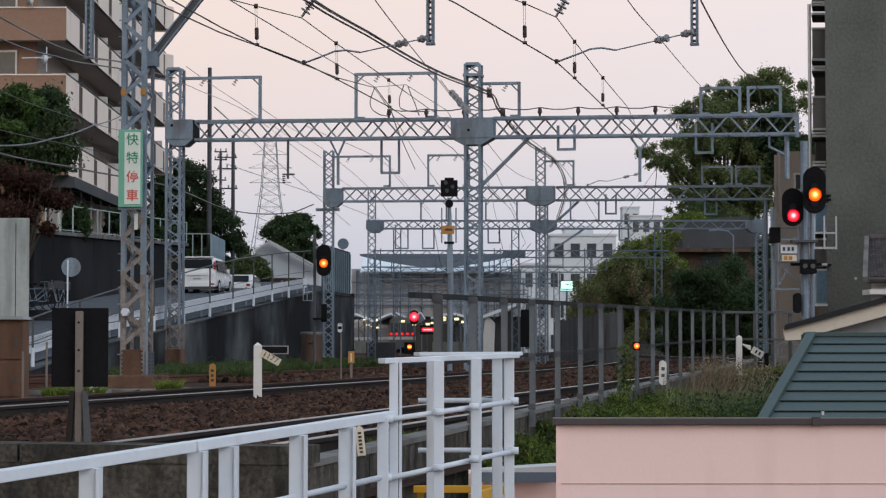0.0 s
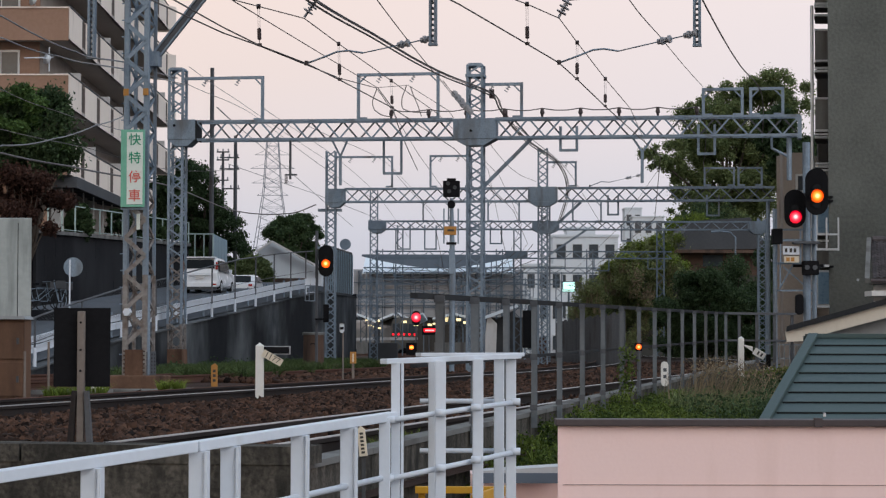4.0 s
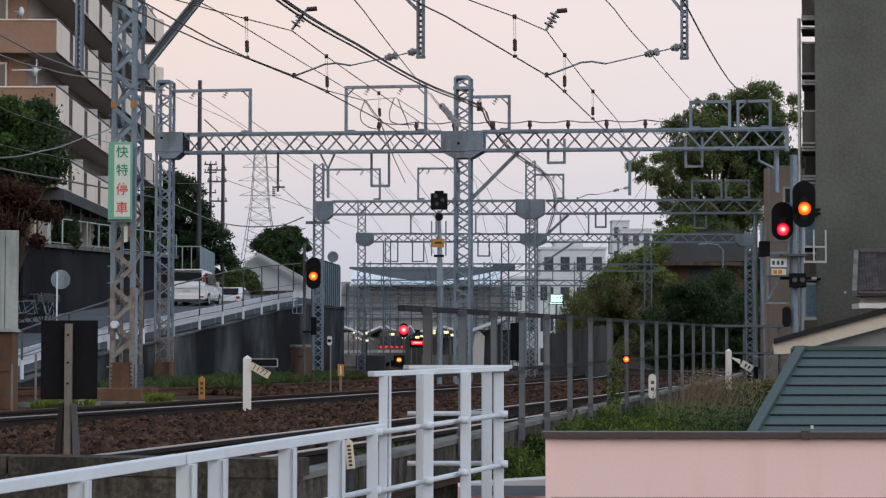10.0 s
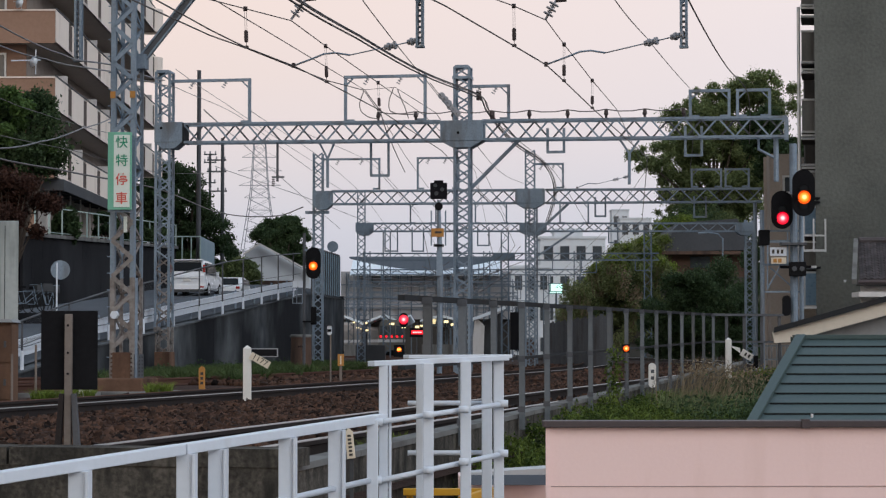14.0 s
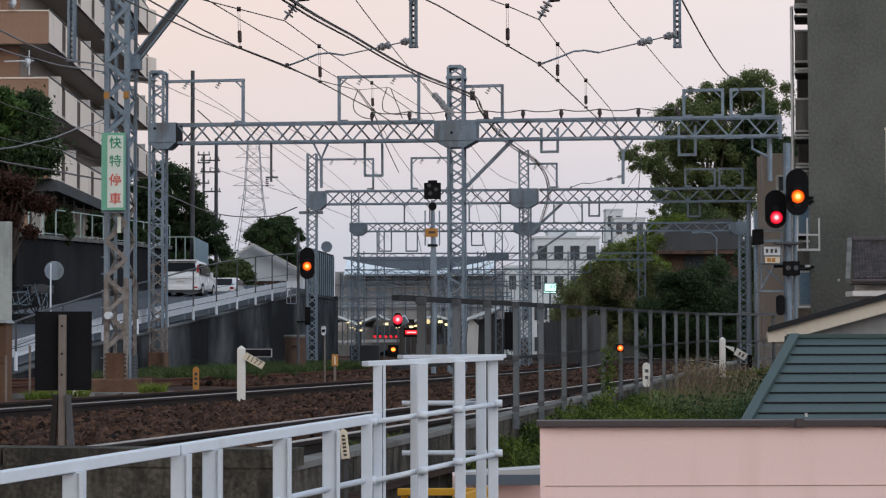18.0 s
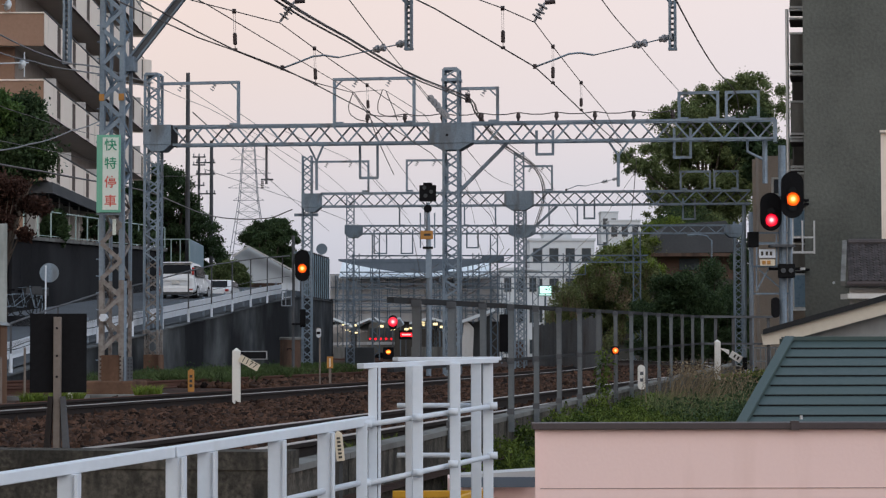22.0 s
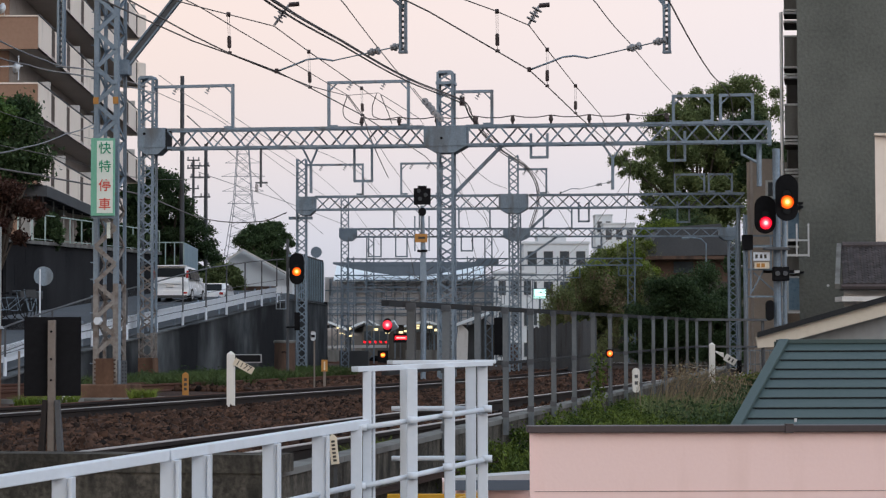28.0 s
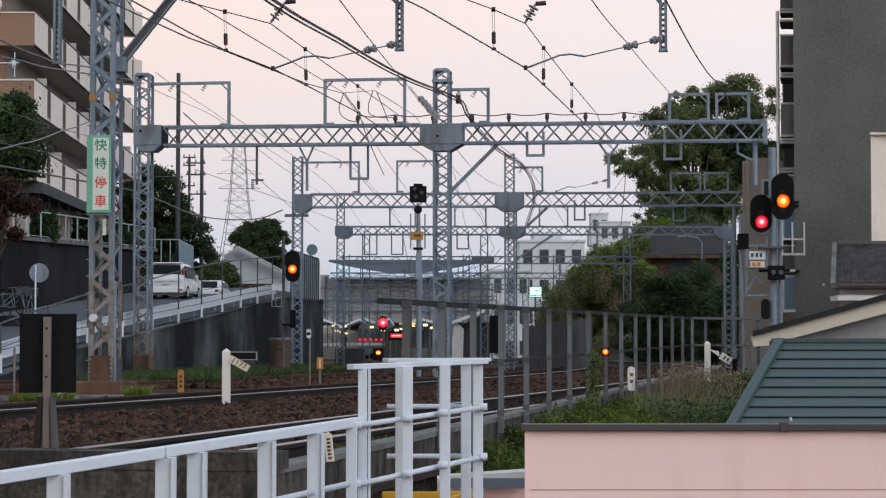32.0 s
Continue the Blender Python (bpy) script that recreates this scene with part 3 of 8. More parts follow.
# ballast bed: one ribbon along the line
verts, faces = [], []
ys = [17.55] + [19 + 2 * k for k in range(24)] + [67 + 6 * k for k in range(48)]
cross = [(-17, -0.30), (-11.6, -0.16), (-2.4, -0.22), (-0.6, -0.28), (1.3, -0.22), (5.0, -0.20), (6.4, -0.20), (7.6, -0.20), (11.1, -0.23), (11.75, -0.28)]
for y in ys:
    for off, z in cross:
        verts.append(beside(y, off, z))
n = len(cross)
for i in range(len(ys) - 1):
    for j in range(n - 1):
        faces.append((i * n + j, i * n + j + 1, (i + 1) * n + j + 1, (i + 1) * n + j))
tagged(part("ballast_bed", Shape().add(verts, faces), BALLAST, None, "brown rust-stained ballast bed under the tracks"), category="ballast", kind="structure")


def rail(off, y0, y1, head, side, label):
    """One rail: foot, web and a polished head, drawn along the line."""
    t = thing("rail", 0, 0, 0, 0, label, "rail", "rails of the line")
    n = int((y1 - y0) / 4) + 2
    ys = [y0 + (y1 - y0) * k / (n - 1) for k in range(n)]

    def sweep(outline):
        m = len(outline)
        v = [beside(y, off + p[0] * 1.2, p[1] * 1.3) for y in ys for p in outline]
        f = [(i * m + k, i * m + (k + 1) % m, (i + 1) * m + (k + 1) % m, (i + 1) * m + k) for i in range(n - 1) for k in range(m)]
        return Shape().add(v, f + [tuple(range(m)), tuple((n - 1) * m + k for k in reversed(range(m)))])
    part("rail_web", sweep([(-0.065, -0.155), (0.065, -0.155), (0.065, -0.143), (0.012, -0.125), (0.012, -0.045), (0.034, -0.036), (0.034, -0.008), (-0.034, -0.008), (-0.034, -0.036), (-0.012, -0.045), (-0.012, -0.125), (-0.065, -0.143)]), side, t)
    part("rail_head", sweep([(-0.033, -0.009), (0.033, -0.009), (0.031, -0.002), (0.022, 0.0), (-0.022, 0.0), (-0.031, -0.002)]), head, t, "polished rail head" if head is RAIL_HEAD else "")
    return t


for centre, y0, y1, head, side in ((9.75, 17.6, 330, RAIL_HEAD, RAIL_SIDE), (3.1, 17.6, 330, RAIL_HEAD, RAIL_SIDE), (-4.2, 30, 330, RAIL_RUST, RAIL_RUST), (-8.2, 34, 330, RAIL_RUST, RAIL_RUST)):
    for d in (-0.7175, 0.7175):
        rail(centre + d, y0, y1, RAIL_RUST if centre == 3.1 and d < 0 else head, side, "running rail with a shiny worn head" if head is RAIL_HEAD else "rust-brown siding rail beside the mast")
sl = Shape().box(-1.1, 1.1, -0.12, 0.12, -0.30, -0.135).mesh("sleeper", SLEEPER)
for centre, y0, y1 in ((9.75, 17.8, 62), (3.1, 17.8, 62)):
    t = tagged(thing("track_sleepers", label="stained wooden sleepers half buried in ballast", category="sleepers"), kind="stuff")
    sh = Shape()
    y = y0
    while y < y1:
        p = beside(y, centre)
        c, s = math.cos(0.209), math.sin(0.209)
        sh.add([(p[0] + a * c + b * s, p[1] - a * s + b * c, z) for z in (-0.36, -0.18) for a, b in ((-1.1, -0.11), (1.1, -0.11), (1.1, 0.11), (-1.1, 0.11))],
               [(3, 2, 1, 0), (4, 5, 6, 7), (0, 1, 5, 4), (1, 2, 6, 5), (2, 3, 7, 6), (3, 0, 4, 7)])
        y += 0.62
    part("sleeper_row", sh, SLEEPER, t)

# loose ballast stones, denser close by
def stones(name, y0, y1, o0, o1, count, size, seed):
    rng = np.random.default_rng(seed)
    base = np.array([(x, y, z) for z in (-0.6, 0.6) for x, y in ((-0.7, -0.7), (0.7, -0.7), (0.7, 0.7), (-0.7, 0.7))], float)
    tri = np.array([(0, 2, 1), (0, 3, 2), (4, 5, 6), (4, 6, 7), (0, 1, 5), (0, 5, 4), (1, 2, 6), (1, 6, 5), (2, 3, 7), (2, 7, 6), (3, 0, 4), (3, 4, 7)])
    y = y0 + (y1 - y0) * rng.random(count) ** 1.5
    off = o0 + (o1 - o0) * rng.random(count)
    zc = np.interp(off, [c[0] for c in cross], [c[1] for c in cross]) + 0.005 + 0.03 * rng.random(count)
    pos = np.array([beside(a, b, c) for a, b, c in zip(y, off, zc)])
    sc = size * (0.55 + 0.8 * rng.random((count, 1, 1))) * (0.6 + 0.7 * rng.random((count, 1, 3)))
    rot = rng.normal(size=(count, 3, 3))
    q = np.linalg.qr(rot)[0]
    v = np.einsum("kij,kvj->kvi", q, base[None] * sc * (0.55 + 0.8 * rng.random((count, 8, 1)))) + pos[:, None]
    f = (np.arange(count)[:, None, None] * 8 + tri[None]).reshape(-1, 3)
    m = bpy.data.meshes.new(name)
    v = v.reshape(-1, 3)
    m.vertices.add(len(v))
    m.vertices.foreach_set("co", v.ravel())
    m.loops.add(len(f) * 3)
    m.loops.foreach_set("vertex_index", f.ravel())
    m.polygons.add(len(f))
    m.polygons.foreach_set("loop_start", np.arange(len(f)) * 3)
    m.update(calc_edges=True)
    m.materials.append(STONE)
    ob = part(name, m, STONE)
    return tagged(ob, "loose brown angular ballast stones between the rails", "ballast", kind="stuff")


stones("ballast_stones", 17.8, 64, 3.95, 8.92, 50000, 0.056, 3)
stones("ballast_stones", 17.8, 60, 9.15, 10.4, 3500, 0.06, 4)
stones("ballast_stones", 17.8, 60, 10.6, 11.5, 3500, 0.06, 6)
stones("ballast_stones", 20, 64, -0.5, 3.7, 9000, 0.07, 5)
stones("ballast_stones", 60, 120, 3.95, 9.0, 14000, 0.10, 7)
stones("ballast_stones", 60, 120, -3.4, 2.3, 7000, 0.10, 8)


# ---- steel gantries ----
def lattice_mast(t, x, z0, z1, w, mat, steps, wy=None, low=None, leg=None):
    """Four angle legs and zigzag braces on all faces, as parts of t, about local x."""
    wy = wy or w
    h = w / 2
    hy = wy / 2
    foot = low or mat
    for sx in (-h, h):
        for sy in (-hy, hy):
            lw = (leg if sy < 0 else 0.06) if leg else (0.085 if w > 0.48 else 0.066)
            zm = z0 + (z1 - z0) * ((0.21 if leg else 0.15) if low else 0.02)
            strut("mast_leg", t, foot, (x + sx, sy, z0), (x + sx, sy, zm), lw)
            strut("mast_leg", t, mat, (x + sx, sy, zm), (x + sx, sy, z1), lw)
    dz = (z1 - z0) / steps
    for k in range(steps):
        a, b = z0 + k * dz, z0 + (k + 1) * dz
        m = foot if k < steps * 0.36 else mat
        if leg and k < 3:
            continue
        e, g = (-h, h) if k % 2 else (h, -h)
        ey, gy = (-hy, hy) if k % 2 else (hy, -hy)
        strut("brace", t, m, (x + e, -hy - (0.055 if leg else 0.03), a), (x + g, -hy - (0.055 if leg else 0.03), b), 0.018, 0.085 if leg else 0.062)
        strut("brace", t, m, (x + g, hy, a), (x + e, hy, b), 0.018, 0.055)
        strut("brace", t, m, (x - h, ey, a), (x - h, gy, b), 0.02, 0.05)
        strut("brace", t, m, (x + h, gy, a), (x + h, ey, b), 0.02, 0.05)


def truss(t, x0, x1, z0, z1, mat, step, depth=0.5, chord=0.085, fall=0.0):
    """A box truss beam along local x, sinking by fall towards x1."""
    def sunk(x, z):
        return z - fall * (x - x0) / (x1 - x0)
    for z in (z0, z1):
        for y in (-depth / 2, depth / 2):
            strut("chord", t, mat, (x0, y, z), (x1, y, z - fall), chord)
    n = max(2, int(round((x1 - x0) / step)))
    d = (x1 - x0) / n
    for k in range(n):
        a, b = x0 + k * d, x0 + (k + 1) * d
        lo, hi = (z0, z1) if k % 2 else (z1, z0)
        strut("diagonal", t, mat, (a, -depth / 2, sunk(a, lo)), (b, -depth / 2, sunk(b, hi)), 0.03, 0.06)
        # back diagonals get the darker steel, so the beam's inner shade is coloured in
        strut("diagonal", t, GALV_DARK, (a, depth / 2, sunk(a, hi)), (b, depth / 2, sunk(b, lo)), 0.03, 0.06)
    for k in range(0, n + 1, 2):
        x = x0 + k * d
        strut("batten", t, mat, (x, -depth / 2, sunk(x, z0)), (x, depth / 2, sunk(x, z0)), 0.04)


def gusset(t, x, z0, z1, w, mat, taper=True):
    """Plated box where the beam meets a mast, with a tapered lower part."""
    sh = Shape().box(x - w / 2, x + w / 2, -0.36, 0.36, z0, z1)
    if taper:
        sh.prism([(x - w / 2, z0), (x + w / 2, z0), (x + w * 0.22, z0 - 0.24), (x - w * 0.22, z0 - 0.24)], -0.34, 0.34)
    part("gusset_box", sh, mat, t, "plated grey steel box", bevel=0.012)


def hoop(t, x0, x1, z0, z1, mat, legs=(True, True), y=0.0, arms=True):
    """Square portal frame that carries wires over the beam."""
    w = 0.10
    strut("hoop_bar", t, mat, (x0 - w / 2, y, z1), (x1 + w / 2, y, z1), 0.13, w)
    for on, x, d in ((legs[0], x0, 1), (legs[1], x1, -1)):
        if on:
            strut("hoop_leg", t, mat, (x, y, z0), (x, y, z1), w, 0.12)
            strut("hoop_foot", t, mat, (x, y, z0 + 0.04), (x + d * 0.32, y, z0 + 0.04), 0.1, 0.08)
            strut("hoop_corner", t, mat, (x, y, z1 - 0.32), (x + d * 0.3, y, z1 - 0.02), 0.05)
    if arms:
        for k in (0.3, 0.72):
            x = x0 + (x1 - x0) * k
            sh = Shape().tube([(x, y - 0.05, z1), (x - 0.13, y - 0.05, z1 - 0.2)], 0.02, 6)
            for j in range(3):
                c = Vector((x - 0.05 - 0.05 * j, y - 0.05, z1 - 0.08 - 0.08 * j))
                sh.tube([c, c + Vector((-0.02, 0, -0.03))], 0.07, 8)
            part("insulator", sh, PORCELAIN, t)


def drop_frame(t, x0, x1, z0, z1, mat):
    """Narrow U frame hung under the beam."""
    for x in (x0, x1):
        strut("drop_leg", t, mat, (x, 0, z0), (x, 0, z1), 0.09)
    strut("drop_bar", t, mat, (x0 - 0.04, 0, z0), (x1 + 0.04, 0, z0), 0.09)


def footing(t, x, z0, z1, w, mat=CONCRETE):
    part("footing", Shape().prism([(x - w / 2, z0), (x + w / 2, z0), (x + w * 0.44, z1), (x - w * 0.44, z1)], -w / 2, w / 2), mat, t, "rust-stained concrete footing", bevel=0.02)


def gantry(name, x, y, turn, label):
    return thing(name, x, y, 0, turn, label, "railway gantry", "overhead line gantries")


# gantry beside the camera: one mast with the express stop board, its beam over the lens
g = gantry("catenary_mast", -6.262, 46, -12, "tall lattice steel mast carrying a vertical stop board")
lattice_mast(g, 0.05, -0.307, 11.676, 0.42, GALV, 33, wy=0.506, low=RUST_MAST, leg=0.098)
truss(g, -0.3, 17.5, 8.35, 9.1, GALV, 0.75)
strut("knee_brace", g, GALV_DARK, (0.28, 0.1, 6.651), (1.75, 0.1, 8.4), 0.02, 0.15)
for e in (-0.075, 0.075):
    strut("brace_flange", g, GALV, (0.28 + e * 0.77, 0.1, 6.651 - e * 0.64), (1.75 + e * 0.77, 0.1, 8.4 - e * 0.64), 0.09, 0.035)
part("knee_plate", Shape().box(0.2, 0.42, -0.05, 0.2, 6.477, 6.779), GALV, g)
for dx in (-0.215, 0.205):
    part("yellow_band", Shape().box(dx, dx + 0.11, -0.33, -0.305, 5.851, 5.99), ORANGE_PLATE, g, "faded yellow band")
part("foot_plate", Shape().box(-0.14, 0.24, -0.335, -0.31, 0.17, 0.70), FOOTING, g, "rusty riveted steel plate", bevel=0.008)
for px in (0.303, -0.203):
    part("side_plate", Shape().box(px - 0.012, px + 0.012, -0.30, 0.28, 0.17, 0.66), GALV_DARK, g, "grey riveted side plate", bevel=0.004)
for px in (-0.16, 0.26):
    for j in range(6):
        part("rivet", disc(0.019, -0.325, -0.296, 8), RUST, g, m=pose(px, 0, 0.24 + 0.085 * j))
for j in range(6):
    for py in (-0.2, -0.02, 0.16):
        part("rivet", Shape().box(0.315, 0.333, py, py + 0.035, 0.225 + 0.072 * j, 0.255 + 0.072 * j), DARK_GREY, g)
part("footing_slab", Shape().box(-0.56, 0.56, -0.5, 0.5, -0.4, 0.18), FOOTING, g, bevel=0.03)
part("base_slab", Shape().box(-0.66, 0.95, -0.95, 0.9, -0.5, -0.085), CONCRETE, g, "low pale concrete slab", bevel=0.03)
part("cable_duct", Shape().tube([(0.3, -0.2, -0.2), (0.3, -0.2, 2.2)], 0.05, 8), GALV, g)
part("junction_box", Shape().prism(capsule(0.16, 0.17, 3), -0.42, -0.3), WHITE_PAINT, g, m=pose(-0.08, 0, 1.455))
part("plate", Shape().box(0.09, 0.16, -0.34, -0.32, 3.124, 3.447), SIGN_WHITE, g, "small white number plate")
for x in (-0.28, -0.05, 0.22):
    part("ladder_step", Shape().box(x, x + 0.12, -0.30, -0.27, 5.0, 5.03), GALV, g)
for k in range(26):
    part("step_bolt", Shape().tube([(-0.20, -0.25, 0.6 + k * 0.34), (-0.28, -0.27, 0.6 + k * 0.34)], 0.012, 5), GALV, g)

# hangers under the near beam, and pull-off arms to the wires
for x, z, lab in ((-0.261, 7.07, 0), (5.257, 7.063, 1), (-7.39, 6.779, 2)):
    t = thing("drop_bracket", x, 47, 0, -12, "perforated grey steel drop bracket under the gantry beam", "bracket", "drop brackets")
    sh = Shape()
    for k in (-1, 1):
        sh.box(0.055 * k - 0.025, 0.055 * k + 0.025, -0.06, 0.06, z, 8.4)
    part("channel", sh, GALV, t)
    k = z + 0.05
    while k < 8.3:
        part("lacing_plate", Shape().box(-0.03, 0.03, -0.02, 0.02, k, k + 0.05), GALV_DARK, t)
        k += 0.115
    part("end_plate", Shape().box(-0.09, 0.09, -0.07, 0.07, z - 0.02, z + 0.03), GALV, t)
    if lab < 2:
        strut("stay", t, GALV, (0, 0, 8.0), (-0.45 if lab == 0 else -0.35, 0, 8.45), 0.07)


# second gantry: three masts, boxed joints, hoops on top
g = gantry("portal_gantry", 1.081, 80, -9.6, "grey lattice portal gantry spanning four tracks")
lattice_mast(g, 0, -0.3, 10.735, 0.52, GALV, 34)
lattice_mast(g, -10.954, -0.1, 10.777, 0.5, GALV, 32, low=RUST_MAST)
for x0, x1, dz, fall in ((-10.17, -0.771, 0.0, 0.055), (0.751, 11.37, 0.06, 0.05)):
    truss(g, x0, x1, 8.196 - dz, 8.86 - dz, GALV, 0.58, 0.62, fall=fall)
gusset(g, 0, 8.095, 8.82, 1.52, GALV)
gusset(g, -10.721, 8.211, 8.929, 1.04, GALV)
part("bolt_head", disc(0.05, -0.39, -0.36, 10), DARK, g, m=pose(-0.12, 0, 8.377))
part("bolt_head", disc(0.05, -0.39, -0.36, 10), DARK, g, m=pose(-10.98, 0, 8.72))
# dark box stands in for the unlit open gap beside the gusset
part("beam_end_frame", Shape().box(-10.195, -10.14, -0.36, 0.36, 8.15, 8.9), FENCE_RAIL, g, "dark box in place of the shaded gap at the beam end")
part("hanging_post", Shape().tube([(-6.8, 0.2, 6.77), (-6.8, 0.2, 8.2)], 0.045, 8), GALV_DARK, g)
part("hanging_crossbar", Shape().box(-7.0, -6.55, 0.17, 0.23, 6.9, 6.96), GALV_DARK, g)
for k in range(4):
    part("insulator", Shape().tube([(-6.95, 0.2, 6.62 + 0.07 * k), (-6.95, 0.2, 6.66 + 0.07 * k)], 0.06, 8), BROWN_INSULATOR, g)
part("mast_cap", Shape().prism([(-0.3, 0), (0.3, 0), (0.22, 0.1), (-0.22, 0.1)], -0.3, 0.3), GALV, g, m=pose(0, 0, 10.694))
part("collar", Shape().box(-0.33, 0.33, -0.33, 0.33, 10.30, 10.40), GALV, g)
part("mast_cap", Shape().prism([(-0.28, 0), (0.28, 0), (0.22, 0.1), (-0.22, 0.1)], -0.3, 0.3), GALV, g, m=pose(-10.954, 0, 10.736))
for a, b, legs, py in ((-10.699, -7.791, (False, True), 10.45), (-4.255, -1.361, (True, True), 10.472),
                       (0.245, 1.639, (False, True), 10.05), (8.04, 9.389, (True, True), 9.74),
                       (9.681, 10.789, (True, True), 9.735)):
    hoop(g, a, b, 8.91 - 0.0051 * (b + 10.17), py, GALV, legs, arms=b < 4)
for a, b, py in ((3.025, 3.605, 7.673), (7.863, 8.432, 7.487)):
    drop_frame(g, a, b, py, 8.518, GALV)
strut("knee_brace", g, GALV, (0.25, 0.1, 6.407), (2.022, 0.1, 8.155), 0.12)
footing(g, -10.954, -0.35, 0.638, 0.7, FOOTING)
part("footing_slab", Shape().box(-1.4, 1.1, -0.7, 0.7, -0.4, -0.109), CONCRETE, g, m=pose(-10.954, 0, 0))
# end post with a cranked foot under the free end
x = 10.847
part("end_post", Shape().tube([(x + 0.15, 0, 6.535), (x + 0.15, 0, 8.06)], 0.09, 8), GALV, g)
part("cranked_arm", Shape().tube([(x - 0.45, 0, 8.06), (x - 0.45, 0, 7.66), (x + 0.1, 0, 7.36)], 0.05, 8), GALV, g)
part("end_plate", Shape().box(11.292, 11.428, -0.33, 0.33, 7.953, 8.75), GALV, g)
# row of small insulators along the top chord with a pilot wire
x0, x1 = -3.02, 7.824
for k in range(9):
    x = x0 + (x1 - x0) * k / 8
    z = 8.86 - 0.0051 * (x + 10.17)
    part("pin_insulator", Shape().tube([(x, -0.2, z), (x, -0.2, z + 0.14), (x, -0.2, z + 0.18), (x, -0.2, z + 0.36)], [0.03, 0.05, 0.085, 0.05], 8), BROWN_INSULATOR, g)
part("pilot_wire", Shape().tube([(x0 + (x1 - x0) * k / 24, -0.2, 9.175 - 0.0023 * k - 0.09 * math.sin(k * math.pi / 3) ** 2) for k in range(25)], 0.02, 5), WIRE, g)

# forked brackets and a long narrow frame under the second beam
for a, b, c, d in (((-4.107, 81.6, 8.23), (-3.534, 81.6, 8.232), (-3.797, 81.6, 7.616), (-3.792, 81.6, 6.571)),
                   ((6.588, 79.0, 8.045), (7.242, 79.0, 8.044), (6.903, 79.0, 7.587), (6.897, 79.0, 6.495))):
    t = thing("drop_bracket", label="forked grey steel bracket hanging under the beam", category="bracket", group="drop brackets")
    strut("fork_arm", t, GALV, a, c, 0.07)
    strut("fork_arm", t, GALV, b, c, 0.07)
    strut("stem", t, GALV, c, d, 0.13, 0.10)
t = thing("drop_bracket", label="long narrow grey steel frame hanging under the beam", category="bracket", group="drop brackets")
for a, b in (((-2.215, 81.2, 8.2), (-2.211, 81.2, 6.976)), ((-1.585, 81.2, 8.202), (-1.581, 81.2, 6.977)), ((-2.241, 81.2, 6.975), (-1.55, 81.2, 6.977))):
    strut("frame_bar", t, GALV, a, b, 0.09)

# third gantry
g = gantry("portal_gantry", 4.892, 113, -5, "grey lattice portal gantry further along the curve")
lattice_mast(g, 0, -0.3, 10.65, 0.452, GALV, 30)
lattice_mast(g, -10.7, -0.3, 10.579, 0.452, GALV, 30)
for x0, x1 in ((-9.981, -0.701), (0.771, 11.486)):
    truss(g, x0, x1, 8.01, 8.663, GALV, 0.66, 0.6)
gusset(g, 0, 7.982, 8.719, 1.469, GALV)
gusset(g, -10.47, 7.954, 8.663, 0.961, GALV)
for a, b, legs, py in ((-10.47, -7.598, (False, True), 10.28), (-5.653, -3.599, (True, True), 10.309),
                       (0.233, 1.647, (False, True), 9.968), (8.056, 9.508, (True, True), 9.634),
                       (9.731, 10.874, (True, True), 9.634)):
    hoop(g, a, b, 8.691 + 0.05, py, GALV, legs, arms=b < 4)
for px0, px1, py in ((3.255, 3.762, 7.33), (8.167, 8.754, 7.273)):
    drop_frame(g, px0, px1, py, 8.294 if py < 9 else 10.28, GALV)
strut("knee_brace", g, GALV, (0.2, 0, 6.395), (1.9, 0, 7.954), 0.13)
part("crossarm", Shape().box(-0.65, 0.55, -0.1, 0.1, 7.528, 7.67), GALV, g, m=pose(-10.7, 0, 0))
part("right_mast_post", Shape().tube([(11.18, 0, -0.5), (11.18, 0, 8.01)], 0.1, 8), GALV, g)

# fourth gantry
g = gantry("portal_gantry", 6.503, 146, 0, "grey lattice portal gantry before the station throat")
lattice_mast(g, 0, -0.3, 11.032, 0.511, GALV, 26)
lattice_mast(g, -4.603 - 6.503, -0.3, 10.922, 0.474, GALV, 26)
lattice_mast(g, 20.495 - 6.503, -0.3, 9.017, 0.511, GALV, 24)
for x0, x1 in ((-3.799 - 6.503, 5.626 - 6.503), (7.38 - 6.503, 19.655 - 6.503)):
    truss(g, x0, x1, 8.285, 8.798, GALV, 0.62, 0.5, 0.09)
gusset(g, 0, 8.249, 8.834, 1.752, GALV)
gusset(g, -4.384 - 6.503, 8.249, 8.834, 1.168, GALV)
gusset(g, 20.166 - 6.503, 8.249, 8.834, 1.095, GALV)
for x0, x1, z0 in ((-3.069, -2.265, 7.005), (-1.315, -0.585, 7.005), (2.923, 3.653, 7.371), (11.398, 11.983, 7.554)):
    drop_frame(g, x0 - 6.503, x1 - 6.503, z0, 8.542, GALV)
for x0, x1 in ((-1.425, 0.219), (2.776, 4.786), (8.256, 10.083)):
    hoop(g, x0 - 6.503, x1 - 6.503, 8.798, 10.116, GALV, arms=False)
strut("knee_brace", g, GALV, (0.2, 0, 6.639), (2.6, 0, 8.249), 0.13)


